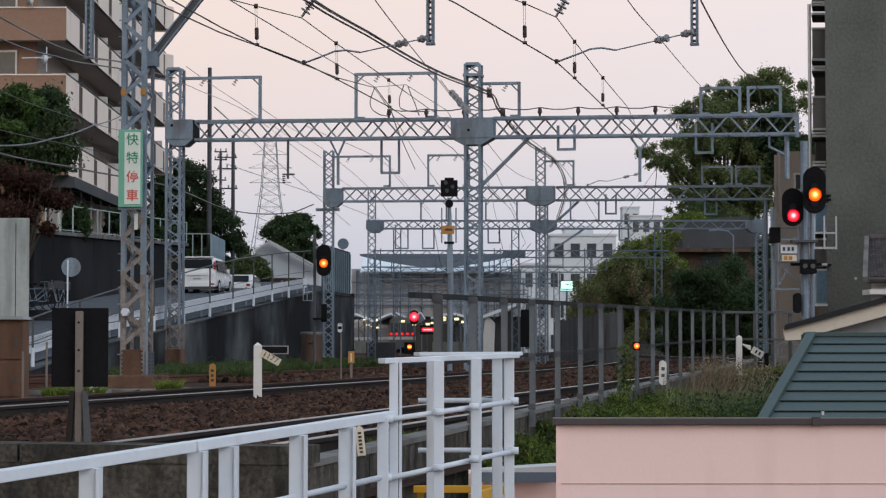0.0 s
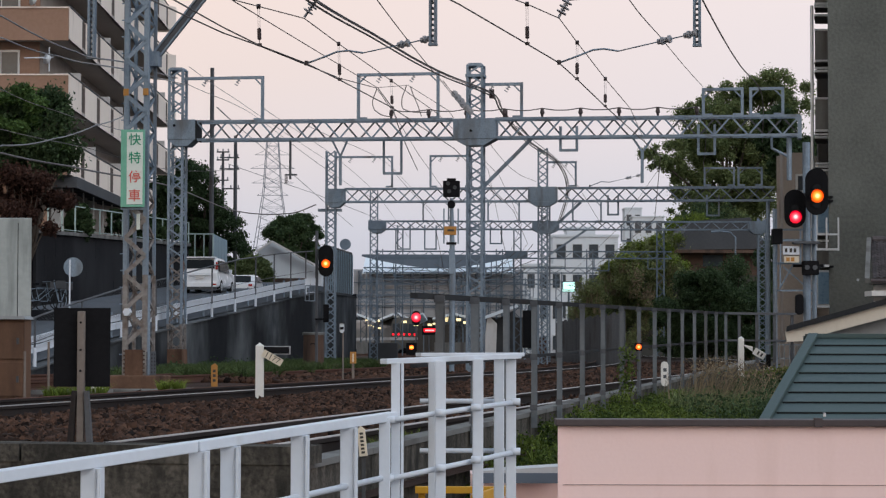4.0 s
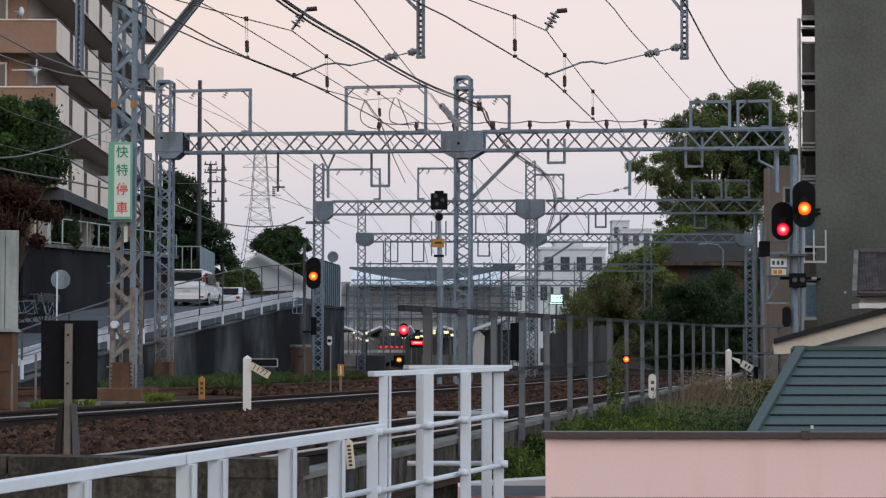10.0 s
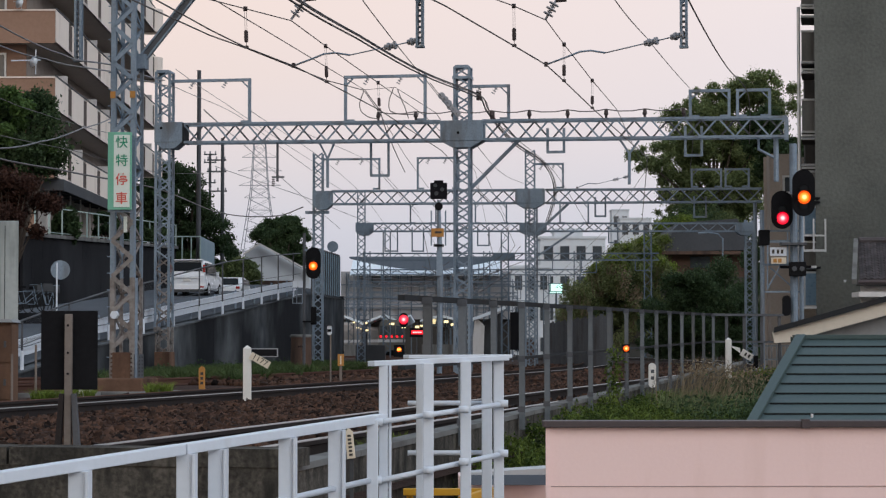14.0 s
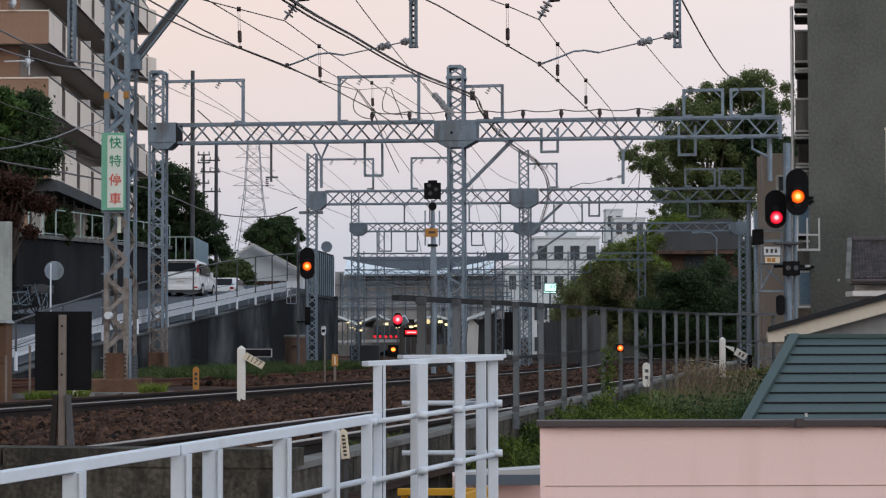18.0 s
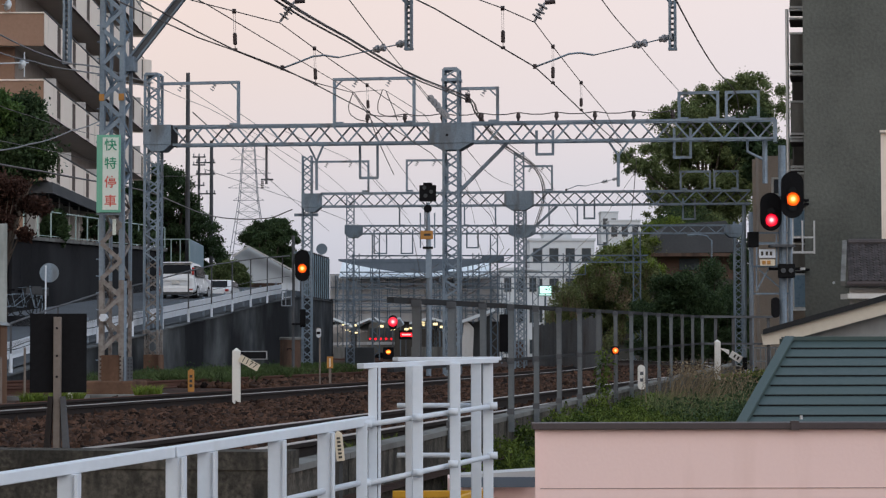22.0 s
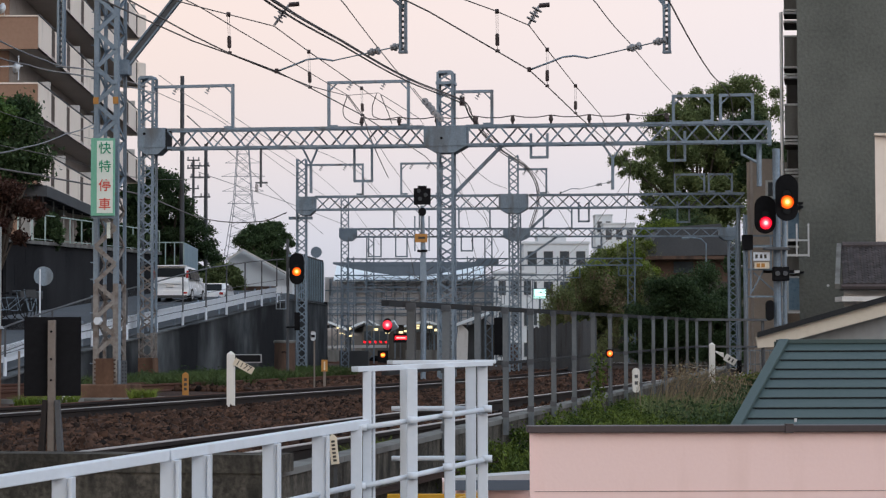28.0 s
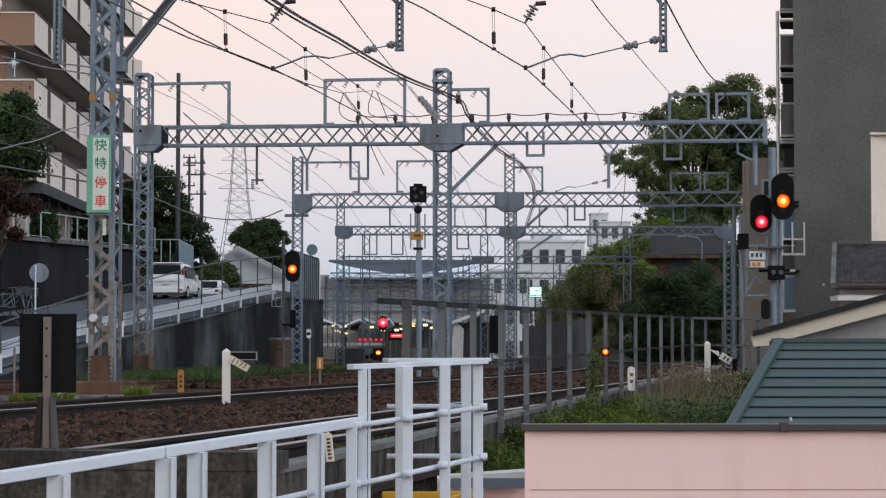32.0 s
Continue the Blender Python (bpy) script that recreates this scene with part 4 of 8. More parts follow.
# far gantries of the station throat: one joined lattice each
def far_gantry(y, xs, x0, x1, z0, z1, top, boxes=(), seed=0):
    t = gantry("portal_gantry", 0, y, 0, "pale grey lattice gantry over the station tracks")
    sh = Shape()
    for z in (z0, z1):
        sh.bar((x0, 0, z), (x1, 0, z), 0.11)
    n = int((x1 - x0) / 0.7)
    for k in range(n):
        a, b = x0 + (x1 - x0) * k / n, x0 + (x1 - x0) * (k + 1) / n
        lo, hi = (z0, z1) if k % 2 else (z1, z0)
        sh.bar((a, 0, lo), (b, 0, hi), 0.06)
    part("beam", sh, GALV_FAR, t)
    for x in xs:
        sh = Shape()
        w = 0.28
        for e in (-w, w):
            sh.bar((x + e, 0, -0.4), (x + e, 0, top), 0.1)
        k = 0
        z = -0.4
        while z < top - 0.5:
            e = w if k % 2 else -w
            sh.bar((x - e, 0, z), (x + e, 0, z + 0.55), 0.06)
            z += 0.55
            k += 1
        part("mast", sh, GALV_FAR, t)
    for x in boxes:
        part("gusset_box", Shape().box(x - 0.9, x + 0.9, -0.2, 0.2, z0 - 0.05, z1 + 0.05), GALV_FAR, t)
    rng = random.Random(seed)
    x = x0 + 1.5
    while x < x1 - 1:
        sh = Shape()
        d = rng.uniform(0.6, 1.4)
        h = rng.uniform(0.8, 1.6)
        for e in (0, d):
            sh.bar((x + e, 0, z0 - h), (x + e, 0, z0), 0.08)
        sh.bar((x, 0, z0 - h), (x + d, 0, z0 - h), 0.08)
        part("drop_frame", sh, GALV_FAR, t)
        x += d + rng.uniform(1.6, 3.2)
    return t


far_gantry(180, [5.765, -3.648, 17.16], -5.585, 18.061, 7.729, 8.27, 10.029, [5.675], 1)
far_gantry(208, [-6.037, 4.996, 13.324], -7.495, 14.365, 7.453, 7.922, 9.64, [2.915], 2)
far_gantry(232, [-8.359, 1.625, 11.668], -8.592, 11.668, 7.06, 7.524, 8.337, [], 3)
far_gantry(255, [-8.55, 1.404, 9.316], -9.826, 9.635, 6.469, 6.915, 8.446, [], 4)
far_gantry(282, [-5.927, 5.363], -10.867, 12.419, 6.153, 6.576, 8.197, [], 5)
# ---- overhead wires ----
def sag(pts, drop=0.0, n=8):
    out = []
    pts = [Vector(p) for p in pts]
    for i in range(len(pts) - 1):
        a, b = pts[i], pts[i + 1]
        p0, p3 = pts[i - 1] if i else 2 * a - b, pts[i + 2] if i + 2 < len(pts) else 2 * b - a
        for k in range(n):
            q = k / n
            c = 0.5 * ((2 * a) + (b - p0) * q + (2 * p0 - 5 * a + 4 * b - p3) * q * q + (3 * a - p0 - 3 * b + p3) * q ** 3)
            out.append(c - Vector((0, 0, drop * 4 * q * (1 - q))))
    return out + [Vector(pts[-1])]


def wire(name, pts, r, mat, label, drop=0.0, n=8):
    return solid(name, Shape().tube(sag(pts, drop, n), r, 5), mat, label, "wire", "overhead wires", smooth=True)


def catenary(contact, messenger, droppers, label, r=0.0145):
    """Contact wire, messenger wire and droppers between points of the two."""
    t = thing("overhead_line", label=label, category="overhead wire", group="overhead wires")
    part("contact_wire", Shape().tube(contact, r, 6), WIRE, t, smooth=True)
    part("messenger_wire", Shape().tube(messenger, r * 0.8, 6), WIRE, t, smooth=True)
    for i, j in droppers:
        a, b = Vector(contact[i]), Vector(messenger[j])
        d = b - a
        for e in (-0.02, 0.02):
            part("dropper", Shape().tube([a + d * 0.42 + Vector((e, 0, 0)), b + Vector((e, 0, 0))], 0.0045, 5), WIRE_PALE, t)
        part("dropper", Shape().tube([a, a + d * 0.2], 0.007, 5), WIRE, t)
        part("dropper_clamp", Shape().tube([a - d * 0.02, a + d * 0.05], 0.045, 6), BROWN_INSULATOR, t)
        part("dropper_clamp", Shape().tube([b - Vector((0.04, 0, 0)), b + Vector((0.04, 0, 0))], 0.05, 8), BROWN_INSULATOR, t)
        part("dropper_weight", Shape().tube([a + d * 0.14, a + d * 0.17, a + d * 0.42, a + d * 0.45], [0.03, 0.042, 0.042, 0.02], 8), BROWN_INSULATOR, t)
    return t


catenary([(-5.652, 36, 7.044), (-4.867, 40, 6.949), (-4.356, 44, 7.008), (-3.801, 46, 6.918), (-2.965, 48, 6.797), (-2.488, 53, 7.034), (-1.415, 60, 7.117), (0.321, 80, 7.773), (3.424, 113, 7.528), (5.334, 146, 7.371), (4.801, 200, 6.297)],
         [(-5.775, 40, 7.485), (-4.303, 44, 7.586), (-3.827, 46, 7.72), (-3.016, 48, 7.766), (-2.516, 53, 7.89), (-1.446, 60, 7.842), (-0.281, 80, 9.021), (2.718, 113, 9.287), (4.971, 146, 8.651), (5.052, 200, 7.297)], [(3, 2), (5, 4), (6, 5)], "dark overhead contact wire with messenger and droppers")
catenary([(-1.304, 36, 7.044), (-0.141, 40, 7.05), (0.243, 42, 7.171), (1.675, 46, 6.953), (2.423, 48, 6.821), (3.041, 52, 6.943), (4.118, 58, 6.95), (7.64, 80, 7.512), (10.496, 113, 7.16), (11.179, 146, 7.005), (10.802, 200, 6.046)],
         [(-0.644, 40, 7.637), (1.256, 45, 7.763), (1.665, 46, 7.778), (2.425, 48, 7.778), (3.044, 52, 7.795), (4.12, 58, 7.666), (5.743, 70, 8.17), (10.647, 113, 9.571), (11.11, 146, 8.285), (10.804, 200, 6.897)], [(3, 2), (5, 4), (6, 5)], "dark overhead contact wire with messenger and droppers")
catenary([(-6.014, 36, 6.917), (-4.866, 40, 6.757), (-4.355, 44, 6.897), (-3.801, 46, 6.907), (-3.064, 49, 6.909), (-2.817, 60, 7.903), (-2.419, 79, 9.813), (-1.887, 80, 9.122), (-1.388, 113, 10.422), (0.585, 146, 9.933)],
         [(-4.914, 38, 7.295), (-4.195, 44.0, 7.553), (-3.572, 50.0, 7.753), (-3.08, 60.0, 8.415), (-2.388, 79.0, 9.827), (-1.325, 80, 10.028), (0.123, 82, 9.33), (2.152, 113, 9.571), (3.509, 146, 8.651)], [], "pair of overhead lines meeting at the gantry hoop", 0.014)

# thick feeder cables sweeping from the top towards the second gantry
t = thing("feeder_cable", label="thick dark bundled feeder cables hung over the tracks", category="cable", group="overhead wires")
for k, (dx, dz) in enumerate(((0, 0), (0.06, 0.09), (-0.05, 0.13), (0.12, 0.02))):
    pts = [Vector(p) + Vector((dx, 0, dz)) for p in ((-3.317, 42, 7.787), (-2.803, 48.0, 8.056), (-2.025, 60.0, 9.034), (-0.351, 72.0, 9.516), (1.606, 80, 9.666), (2.065, 84, 9.517), (3.394, 96, 9.506), (5.692, 113, 9.798), (7.034, 130, 9.584), (7.347, 146, 8.651))]
    part("cable", Shape().tube(sag(pts, 0.01, 5), 0.024 if k < 3 else 0.012, 6), WIRE, t, smooth=True)
for p in ((1.646, 80, 9.666), (2.287, 86, 9.573)):
    part("cable_clamp", Shape().tube([Vector(p) + Vector((0, 0, -0.1)), Vector(p) + Vector((0, 0, 0.22))], 0.09, 8), BROWN_INSULATOR, t)

LINES = (([(-1.667, 36, 7.063), (-1.247, 40, 6.979), (-0.136, 60, 7.872), (0.923, 80, 8.92)], 0.011, 1), ([(2.476, 37, 7.171), (3.228, 40, 7.009), (4.761, 50, 7.678), (9.042, 79, 9.873)], 0.011, 1), ([(3.716, 36.0, 7.074), (5.013, 44.0, 7.599), (8.049, 62.0, 8.623), (11.101, 79.0, 9.591), (15.894, 113, 10.991)], 0.018, 0),
         
         ([(-7.944, 37, 6.506), (-7.881, 40, 6.625), (-7.391, 45, 6.649), (-6.572, 46, 6.57), (-9.519, 80, 10.27)], 0.016, 1), ([(-7.94, 37, 6.039), (-7.878, 40, 6.241), (-7.558, 44, 6.43), (-6.571, 46, 6.431), (-9.116, 80, 10.028)], 0.015, 1),
         ([(-8.992, 42, 4.461), (-8.648, 44, 4.679), (-8.353, 48, 5.177), (-9.315, 60, 6.633), (-9.42, 66, 7.499)], 0.018, 1), ([(-12.005, 56, 7.457), (-11.806, 60, 7.57), (-12.188, 70, 8.081), (-12.842, 90, 9.324)], 0.012, 0), ([(-11.99, 56, 5.738), (-11.792, 60, 5.879), (-11.648, 70, 6.321), (-10.913, 90, 7.107), (-11.987, 128, 8.422), (-8.533, 120, 7.765), (-6.308, 110, 7.626)], 0.03, 0),
         ([(-11.995, 56, 6.343), (-11.797, 60, 6.513), (-12.715, 80, 7.773), (-13.342, 110, 9.338), (-12.041, 132, 11.045)], 0.012, 0), ([(-9.119, 80, 10.674), (-9.133, 100, 11.58), (-6.061, 113, 10.138)], 0.012, 1), ([(-9.116, 80, 10.028), (-8.63, 100, 11.076), (-5.918, 113, 9.571), (-4.717, 146, 10.299)], 0.012, 1),
         ([(-6.666, 82, 9.433), (-5.779, 113, 10.422), (-4.535, 146, 10.666), (-2.883, 180, 9.352)], 0.012, 1), ([(-2.662, 113, 9.571), (-0.877, 146, 9.2), (0.27, 180, 8.901)], 0.013, 0), ([(-5.018, 82, 8.772), (-2.945, 113, 9.911), (-0.877, 146, 9.493)], 0.012, 1),
         ([(2.591, 82, 8.772), (6.117, 113, 9.571), (10.088, 146, 8.651)], 0.014, 0), ([(1.601, 84, 8.375), (3.032, 100, 8.562), (4.558, 113, 9.003)], 0.012, 0), ([(8.852, 80, 9.303), (9.365, 81, 8.614), (11.427, 100, 8.562)], 0.016, 0),
         ([(-10.136, 100, 11.328), (-14.621, 180, 16.58), (-12.316, 300, 16.557)], 0.03, 1), ([(-15.398, 160, 13.62), (-10.099, 180, 12.737), (-4.626, 220, 12.355)], 0.025, 1),
         ([(-0.072, 72, 9.251), (0.42, 76, 9.146), (0.923, 80, 9.122)], 0.012, 0))
for pts, r, pale in LINES:
    wire("overhead_wire", pts, r, WIRE_PALE if pale else WIRE, "thin pale overhead wire" if pale else "thin dark overhead wire", 0.03)

# strain insulators
for p, q, lab in (((0.301, 75, 9.168), (0.534, 76, 9.031), 0), ((0.599, 77, 9.023), (0.872, 79, 8.998), 0)):
    sh = Shape()
    a, b = Vector(p), Vector(q)
    for k in range(3):
        c = a.lerp(b, k / 2)
        sh.tube([c, c + (b - a).normalized() * 0.05], 0.12, 10)
    sh.tube([a - (b - a) * 0.3, b + (b - a) * 0.3], 0.02, 6)
    solid("strain_insulator", sh, PORCELAIN, "grey disc strain insulator on a wire", "insulator", "insulators")


def pull_off(pts, bracket, label):
    """Curved registration arm from the contact wire to a drop bracket, with its insulators."""
    t = thing("registration_arm", label=label, category="registration arm", group="registration arms")
    part("arm", Shape().tube(pts, [0.021] * len(pts), 7), GALV, t, smooth=True)
    a, b = Vector(pts[-1]), Vector(bracket)
    part("link_rod", Shape().tube([a, b], 0.014, 6), GALV, t)
    part("wire_clamp", Shape().tube([Vector(pts[0]) - Vector((0, 0, 0.04)), Vector(pts[0]) + Vector((0, 0, 0.06))], 0.04, 8), BROWN_INSULATOR, t)
    for q0 in (0.52, 0.86):
        sh = Shape()
        for k in range(4):
            c = a.lerp(b, q0 + k * 0.045)
            sh.tube([c, c + (b - a).normalized() * 0.05], 0.085 if k % 2 else 0.06, 10)
        part("insulator", sh, PORCELAIN, t)


pull_off([(-2.965, 48, 6.797), (-2.58, 48, 6.942), (-2.315, 48, 7.051), (-2.074, 48, 7.075), (-1.76, 48, 7.027)], (-0.322, 47.5, 7.274), "curved grey registration arm with porcelain insulators")
pull_off([(2.423, 48, 6.821), (2.845, 48, 6.978), (3.147, 48, 7.1), (3.388, 48, 7.124), (3.689, 48, 7.075)], (5.219, 47, 7.324), "curved grey registration arm with porcelain insulators")
pull_off([(7.247, 113, 8.776), (7.814, 113, 9.003), (8.239, 113, 8.975)], (9.797, 113, 9.344), "small registration arm on the farther gantry")
# dark hanging insulators at the upper edge
for p, q in (((-3.016, 48, 7.79), (-2.703, 48, 8.227)), ((2.413, 48, 7.79), (2.643, 48, 8.203))):
    t = thing("hanging_insulator", label="dark ribbed insulator holding the messenger wire", category="insulator", group="insulators")
    a, b = Vector(p), Vector(q)
    sh = Shape().tube([a, b], 0.03, 6)
    for k in range(5):
        c = a.lerp(b, 0.25 + 0.13 * k)
        sh.tube([c, c + (b - a) * 0.05], 0.12 if k % 2 == 0 else 0.06, 10)
    part("ribbed_body", sh, PORCELAIN, t)
    part("cap", Shape().tube([b, b + Vector((0.22, 0, 0.02))], 0.05, 8), BROWN_INSULATOR, t)
# jumper loops at the second gantry
for pts in ([(-2.414, 79.5, 9.891), (-2.573, 79.5, 9.37), (-2.393, 79.5, 9.01), (-1.875, 79.5, 8.849)], [(-1.377, 79.5, 9.971), (-1.536, 79.5, 9.47), (-1.396, 79.5, 9.09), (-0.479, 79.5, 9.03)], [(-2.374, 79.5, 9.871), (-1.875, 79.5, 9.17), (-1.595, 79.5, 8.369), (-1.228, 100, 8.562)], [(-1.237, 79.5, 9.911), (-0.977, 79.5, 9.27), (-0.838, 79.5, 8.869)]):
    wire("jumper_wire", pts, 0.018, WIRE, "drooping dark jumper wire on the gantry", 0.03)


# ---- signals ----
UNIT_LENS = {}


def lamp_pair(t, x, y, z, r, lens_mat):
    """A slightly domed lit lens."""
    if lens_mat.name not in UNIT_LENS:
        sh, m = Shape(), 20
        v = [(q * math.cos(2 * math.pi * k / m), -0.3 * (1 - q * q), q * math.sin(2 * math.pi * k / m)) for q in (1.0, 0.75, 0.5, 0.25) for k in range(m)] + [(0, -0.3, 0)]
        f = [(i * m + k, i * m + (k + 1) % m, (i + 1) * m + (k + 1) % m, (i + 1) * m + k) for i in range(3) for k in range(m)] + [(3 * m + k, 3 * m + (k + 1) % m, 4 * m) for k in range(m)]
        UNIT_LENS[lens_mat.name] = sh.add(v, f).mesh("signal_lens", lens_mat, True)
    part("signal_lens", UNIT_LENS[lens_mat.name], lens_mat, t, "lit signal lens with its halo", m=Matrix.LocRotScale((x, y, z), None, (r, r, r)))


def signal_head(name, x, y, z, w, h, lamps, label, hood=0.11):
    """Black backboard with round ends, hooded lamps in a row."""
    t = thing(name, x, y, z, 0, label, "railway signal", "signals")
    part("backboard", Shape().prism(capsule(w, h), -0.02, 0.03), DARK, t, bevel=0.006)
    n = len(lamps)
    for k, lit in enumerate(lamps):
        zz = h * 0.5 - w * 0.7 - (h - w) * (k + 0.5) / n
        r = w * 0.19
        hd = Shape()
        m = 10
        arc = [math.pi * (-0.15 + 1.3 * j / m) for j in range(m + 1)]
        ri, ro, dp = (r * 1.62, r * 1.75, hood * 1.5) if lit else (r * 1.15, r * 1.3, hood * 0.4)
        p = [(rr * math.cos(q), yy, zz + rr * math.sin(q)) for q in arc for rr, yy in ((ri, -dp), (ro, -dp), (ro, -0.02), (ri, -0.02))]
        hd.add(p, [(4 * j + e, 4 * j + (e + 1) % 4, 4 * j + 4 + (e + 1) % 4, 4 * j + 4 + e) for j in range(m) for e in range(4)] + [(0, 1, 2, 3), (4 * m + 3, 4 * m + 2, 4 * m + 1, 4 * m)])
        part("hood", hd, DARK, t)
        if lit:
            # lens drawn oversize, so its rim also gives the lamp's halo
            lamp_pair(t, 0, -0.06, zz, r * 1.6, lit)
        else:
            part("signal_lens", disc(r, -0.04, -0.02, 16, 0, zz), GLASS_DARK, t)
    part("back_case", Shape().box(-w * 0.3, w * 0.3, 0.03, 0.2, -h * 0.4, h * 0.4), DARK, t)
    return t


signal_head("railway_signal", 7.689, 49.6, 3.816, 0.471, 0.843, [None, LENS_RED], "black oval railway signal showing red")
signal_head("railway_signal", 8.101, 49.2, 4.162, 0.492, 1.021, [None, LENS_AMBER, None], "black oval railway signal showing amber")
signal_head("railway_signal", -4.646, 88, 4.077, 0.572, 1.232, [None, LENS_AMBER, None], "black oval railway signal showing amber beside the ramp wall")

# structure that carries the pair of signals
t = thing("signal_post", 8.007, 50, -0.4, 0, "grey steel signal post with ladder, braced frame and plates", "signal post")
def zz(z):
    return z + 0.4
part("main_post", Shape().tube([(0, 0, 0), (0, 0, zz(5.309))], 0.085, 10), GALV, t)
part("main_post", Shape().tube([(-0.688, 0.1, 0), (-0.688, 0.1, zz(3.84))], 0.05, 8), GALV, t)
part("main_post", Shape().tube([(0.175, 0.05, 0), (0.175, 0.05, zz(4.304))], 0.05, 8), GALV, t)
for z in (3.376, 3.15, 2.625, 2.024):
    strut("cross_bar", t, GALV, (-0.688, 0.06, zz(z)), (0.175, 0.06, zz(z)), 0.04)
for a, b in (((-46, 512), (-22, 470)), ((-40, 475), (2, 512)), ((-45, 470), (-45, 512))):
    strut("frame_brace", t, GALV, (0.013 * a[0], 0.03, zz(0.8 + 0.013 * (610 - a[1]))), (0.013 * b[0], 0.03, zz(0.8 + 0.013 * (610 - b[1]))), 0.03)
for x in (-46, -12):
    strut("ladder_rail", t, GALV, (0.013 * x, -0.12, zz(2.637)), (0.013 * x, -0.12, zz(3.389)), 0.03)
for k in range(4):
    strut("ladder_rung", t, GALV, (-0.575, -0.12, zz(2.637) + k * 0.24), (-0.15, -0.12, zz(2.637) + k * 0.24), 0.025)
pl = part("label_plate", Shape().box(-0.55, -0.188, -0.16, -0.14, zz(2.812), zz(3.0)), WHITE_PAINT, t, "white plate with dark marks")
for x in (-39, -31, -24):
    part("mark", Shape().box(0.013 * x, 0.013 * (x + 4), -0.166, -0.16, zz(2.862), zz(2.95)), TEXT_DARK, pl)
pl = part("label_plate", Shape().box(-0.525, -0.2, -0.16, -0.14, zz(2.637), zz(2.775)), WOOD_PALE, t, "pale orange marked plate")
for x in (-37, -29):
    part("mark", Shape().box(0.013 * x, 0.013 * (x + 6), -0.166, -0.16, zz(2.662), zz(2.75)), ORANGE_PLATE, pl)
bx = part("repeater_box", Shape().box(-0.125, 0.225, -0.3, -0.05, zz(2.362), zz(2.675)), DARK, t, "black two-lamp repeater", bevel=0.02)
for x in (-3, 10):
    part("lens", disc(0.053, -0.33, -0.3, 14, 0.013 * x, zz(2.524)), GALV_DARK, bx)
part("repeater_arm", Shape().box(-0.312, 0.375, -0.05, -0.02, zz(2.537), zz(2.6)), DARK, t)
part("hooded_lamp", Shape().prism(capsule(0.163, 0.45), -0.2, 0.0), DARK, t, m=pose(-0.188, 0, zz(1.712)), bevel=0.01)
part("black_box", Shape().box(-0.775, -0.55, -0.15, 0.1, zz(3.05), zz(3.389)), DARK, t, bevel=0.015)
for z, s in ((3.05, 0.1), (4.116, 0.16)):
    part("bracket_arm", Shape().box(-0.312, 0.25, -0.3, 0.05, zz(z), zz(z) + 0.05), GALV_DARK, t)

# post of the left signal
t = thing("signal_post", -5.015, 88.3, -0.3, 0, "slim grey signal post with small platform and black boxes", "signal post")
part("main_post", Shape().tube([(0, 0, 0), (0, 0, 5.261 + 0.3)], 0.06, 8), GALV_DARK, t)
part("arm", Shape().box(-0.02, 0.4, -0.05, 0.05, 4.553 + 0.3, 4.641 + 0.3), GALV, t)
part("plate_pair", Shape().box(-0.44, -0.264, -0.1, -0.06, 3.13 + 0.3, 3.395 + 0.3).box(-0.22, -0.044, -0.1, -0.06, 3.13 + 0.3, 3.395 + 0.3), WHITE_PAINT, t)
for x in (-20, -13, -3):
    strut("cage_bar", t, GALV, (0.022 * x, -0.1, 2.514 + 0.3), (0.022 * x, -0.1, 3.108 + 0.3), 0.035)
for z in (532, 505):
    strut("cage_bar", t, GALV, (-0.44, -0.1, 1.1 + 0.022 * (610 - z)), (-0.066, -0.1, 1.1 + 0.022 * (610 - z)), 0.035)
part("black_box", Shape().box(0.264, 0.484, -0.15, 0.1, 1.679 + 0.3, 2.382 + 0.3), DARK, t, bevel=0.02)
part("step_plate", Shape().box(-0.044, 0.484, -0.3, 0.2, 1.767 + 0.3, 1.833 + 0.3), DARK, t)

# square repeater on its own tall pole with an orange plate
t = thing("repeater_signal", 0.217, 79, -0.3, 0, "unlit square black repeater signal on a leaning grey pole", "railway signal", "signals")
part("backboard", Shape().box(-0.296, 0.296, -0.05, 0.08, 5.98 + 0.3, 6.555 + 0.3), DARK, t, bevel=0.02)
for x, z in ((-6, 327), (6, 334), (-4, 341)):
    part("lens", disc(0.07, -0.09, -0.05, 12, 0.02 * x, 1.1 + 0.02 * (610 - z)), DARK_GREY, t)
part("lower_lamp", Shape().prism(capsule(0.28, 0.28), -0.15, 0.1), DARK, t, m=pose(0, 0, 5.722 + 0.3))
part("top_bracket", Shape().box(-0.16, 0.16, -0.1, 0.1, 6.555 + 0.3, 6.634 + 0.3), DARK, t)
part("pole", Shape().tube([(0.02, 0, 0), (0.05, 0, 3.268 + 0.3), (0, 0, 5.94 + 0.3)], [0.09, 0.11, 0.06], 8), GALV, t)
for x in (-13, 12):
    strut("ladder_rail", t, GALV, (0.02 * x, 0.08, 4.355 + 0.3), (0.02 * x, 0.08, 5.583 + 0.3), 0.05)
pl = part("orange_board", Shape().box(-0.257, 0.178, -0.12, -0.1, 4.652 + 0.3, 4.949 + 0.3), ORANGE_PLATE, t, "small orange board with a dark mark")
part("mark", Shape().box(-0.138, 0.099, -0.126, -0.12, 4.771 + 0.3, 4.85 + 0.3), TEXT_DARK, pl)
part("collar", Shape().box(-0.178, 0.178, -0.12, 0.12, 4.316 + 0.3, 4.395 + 0.3), DARK, t)
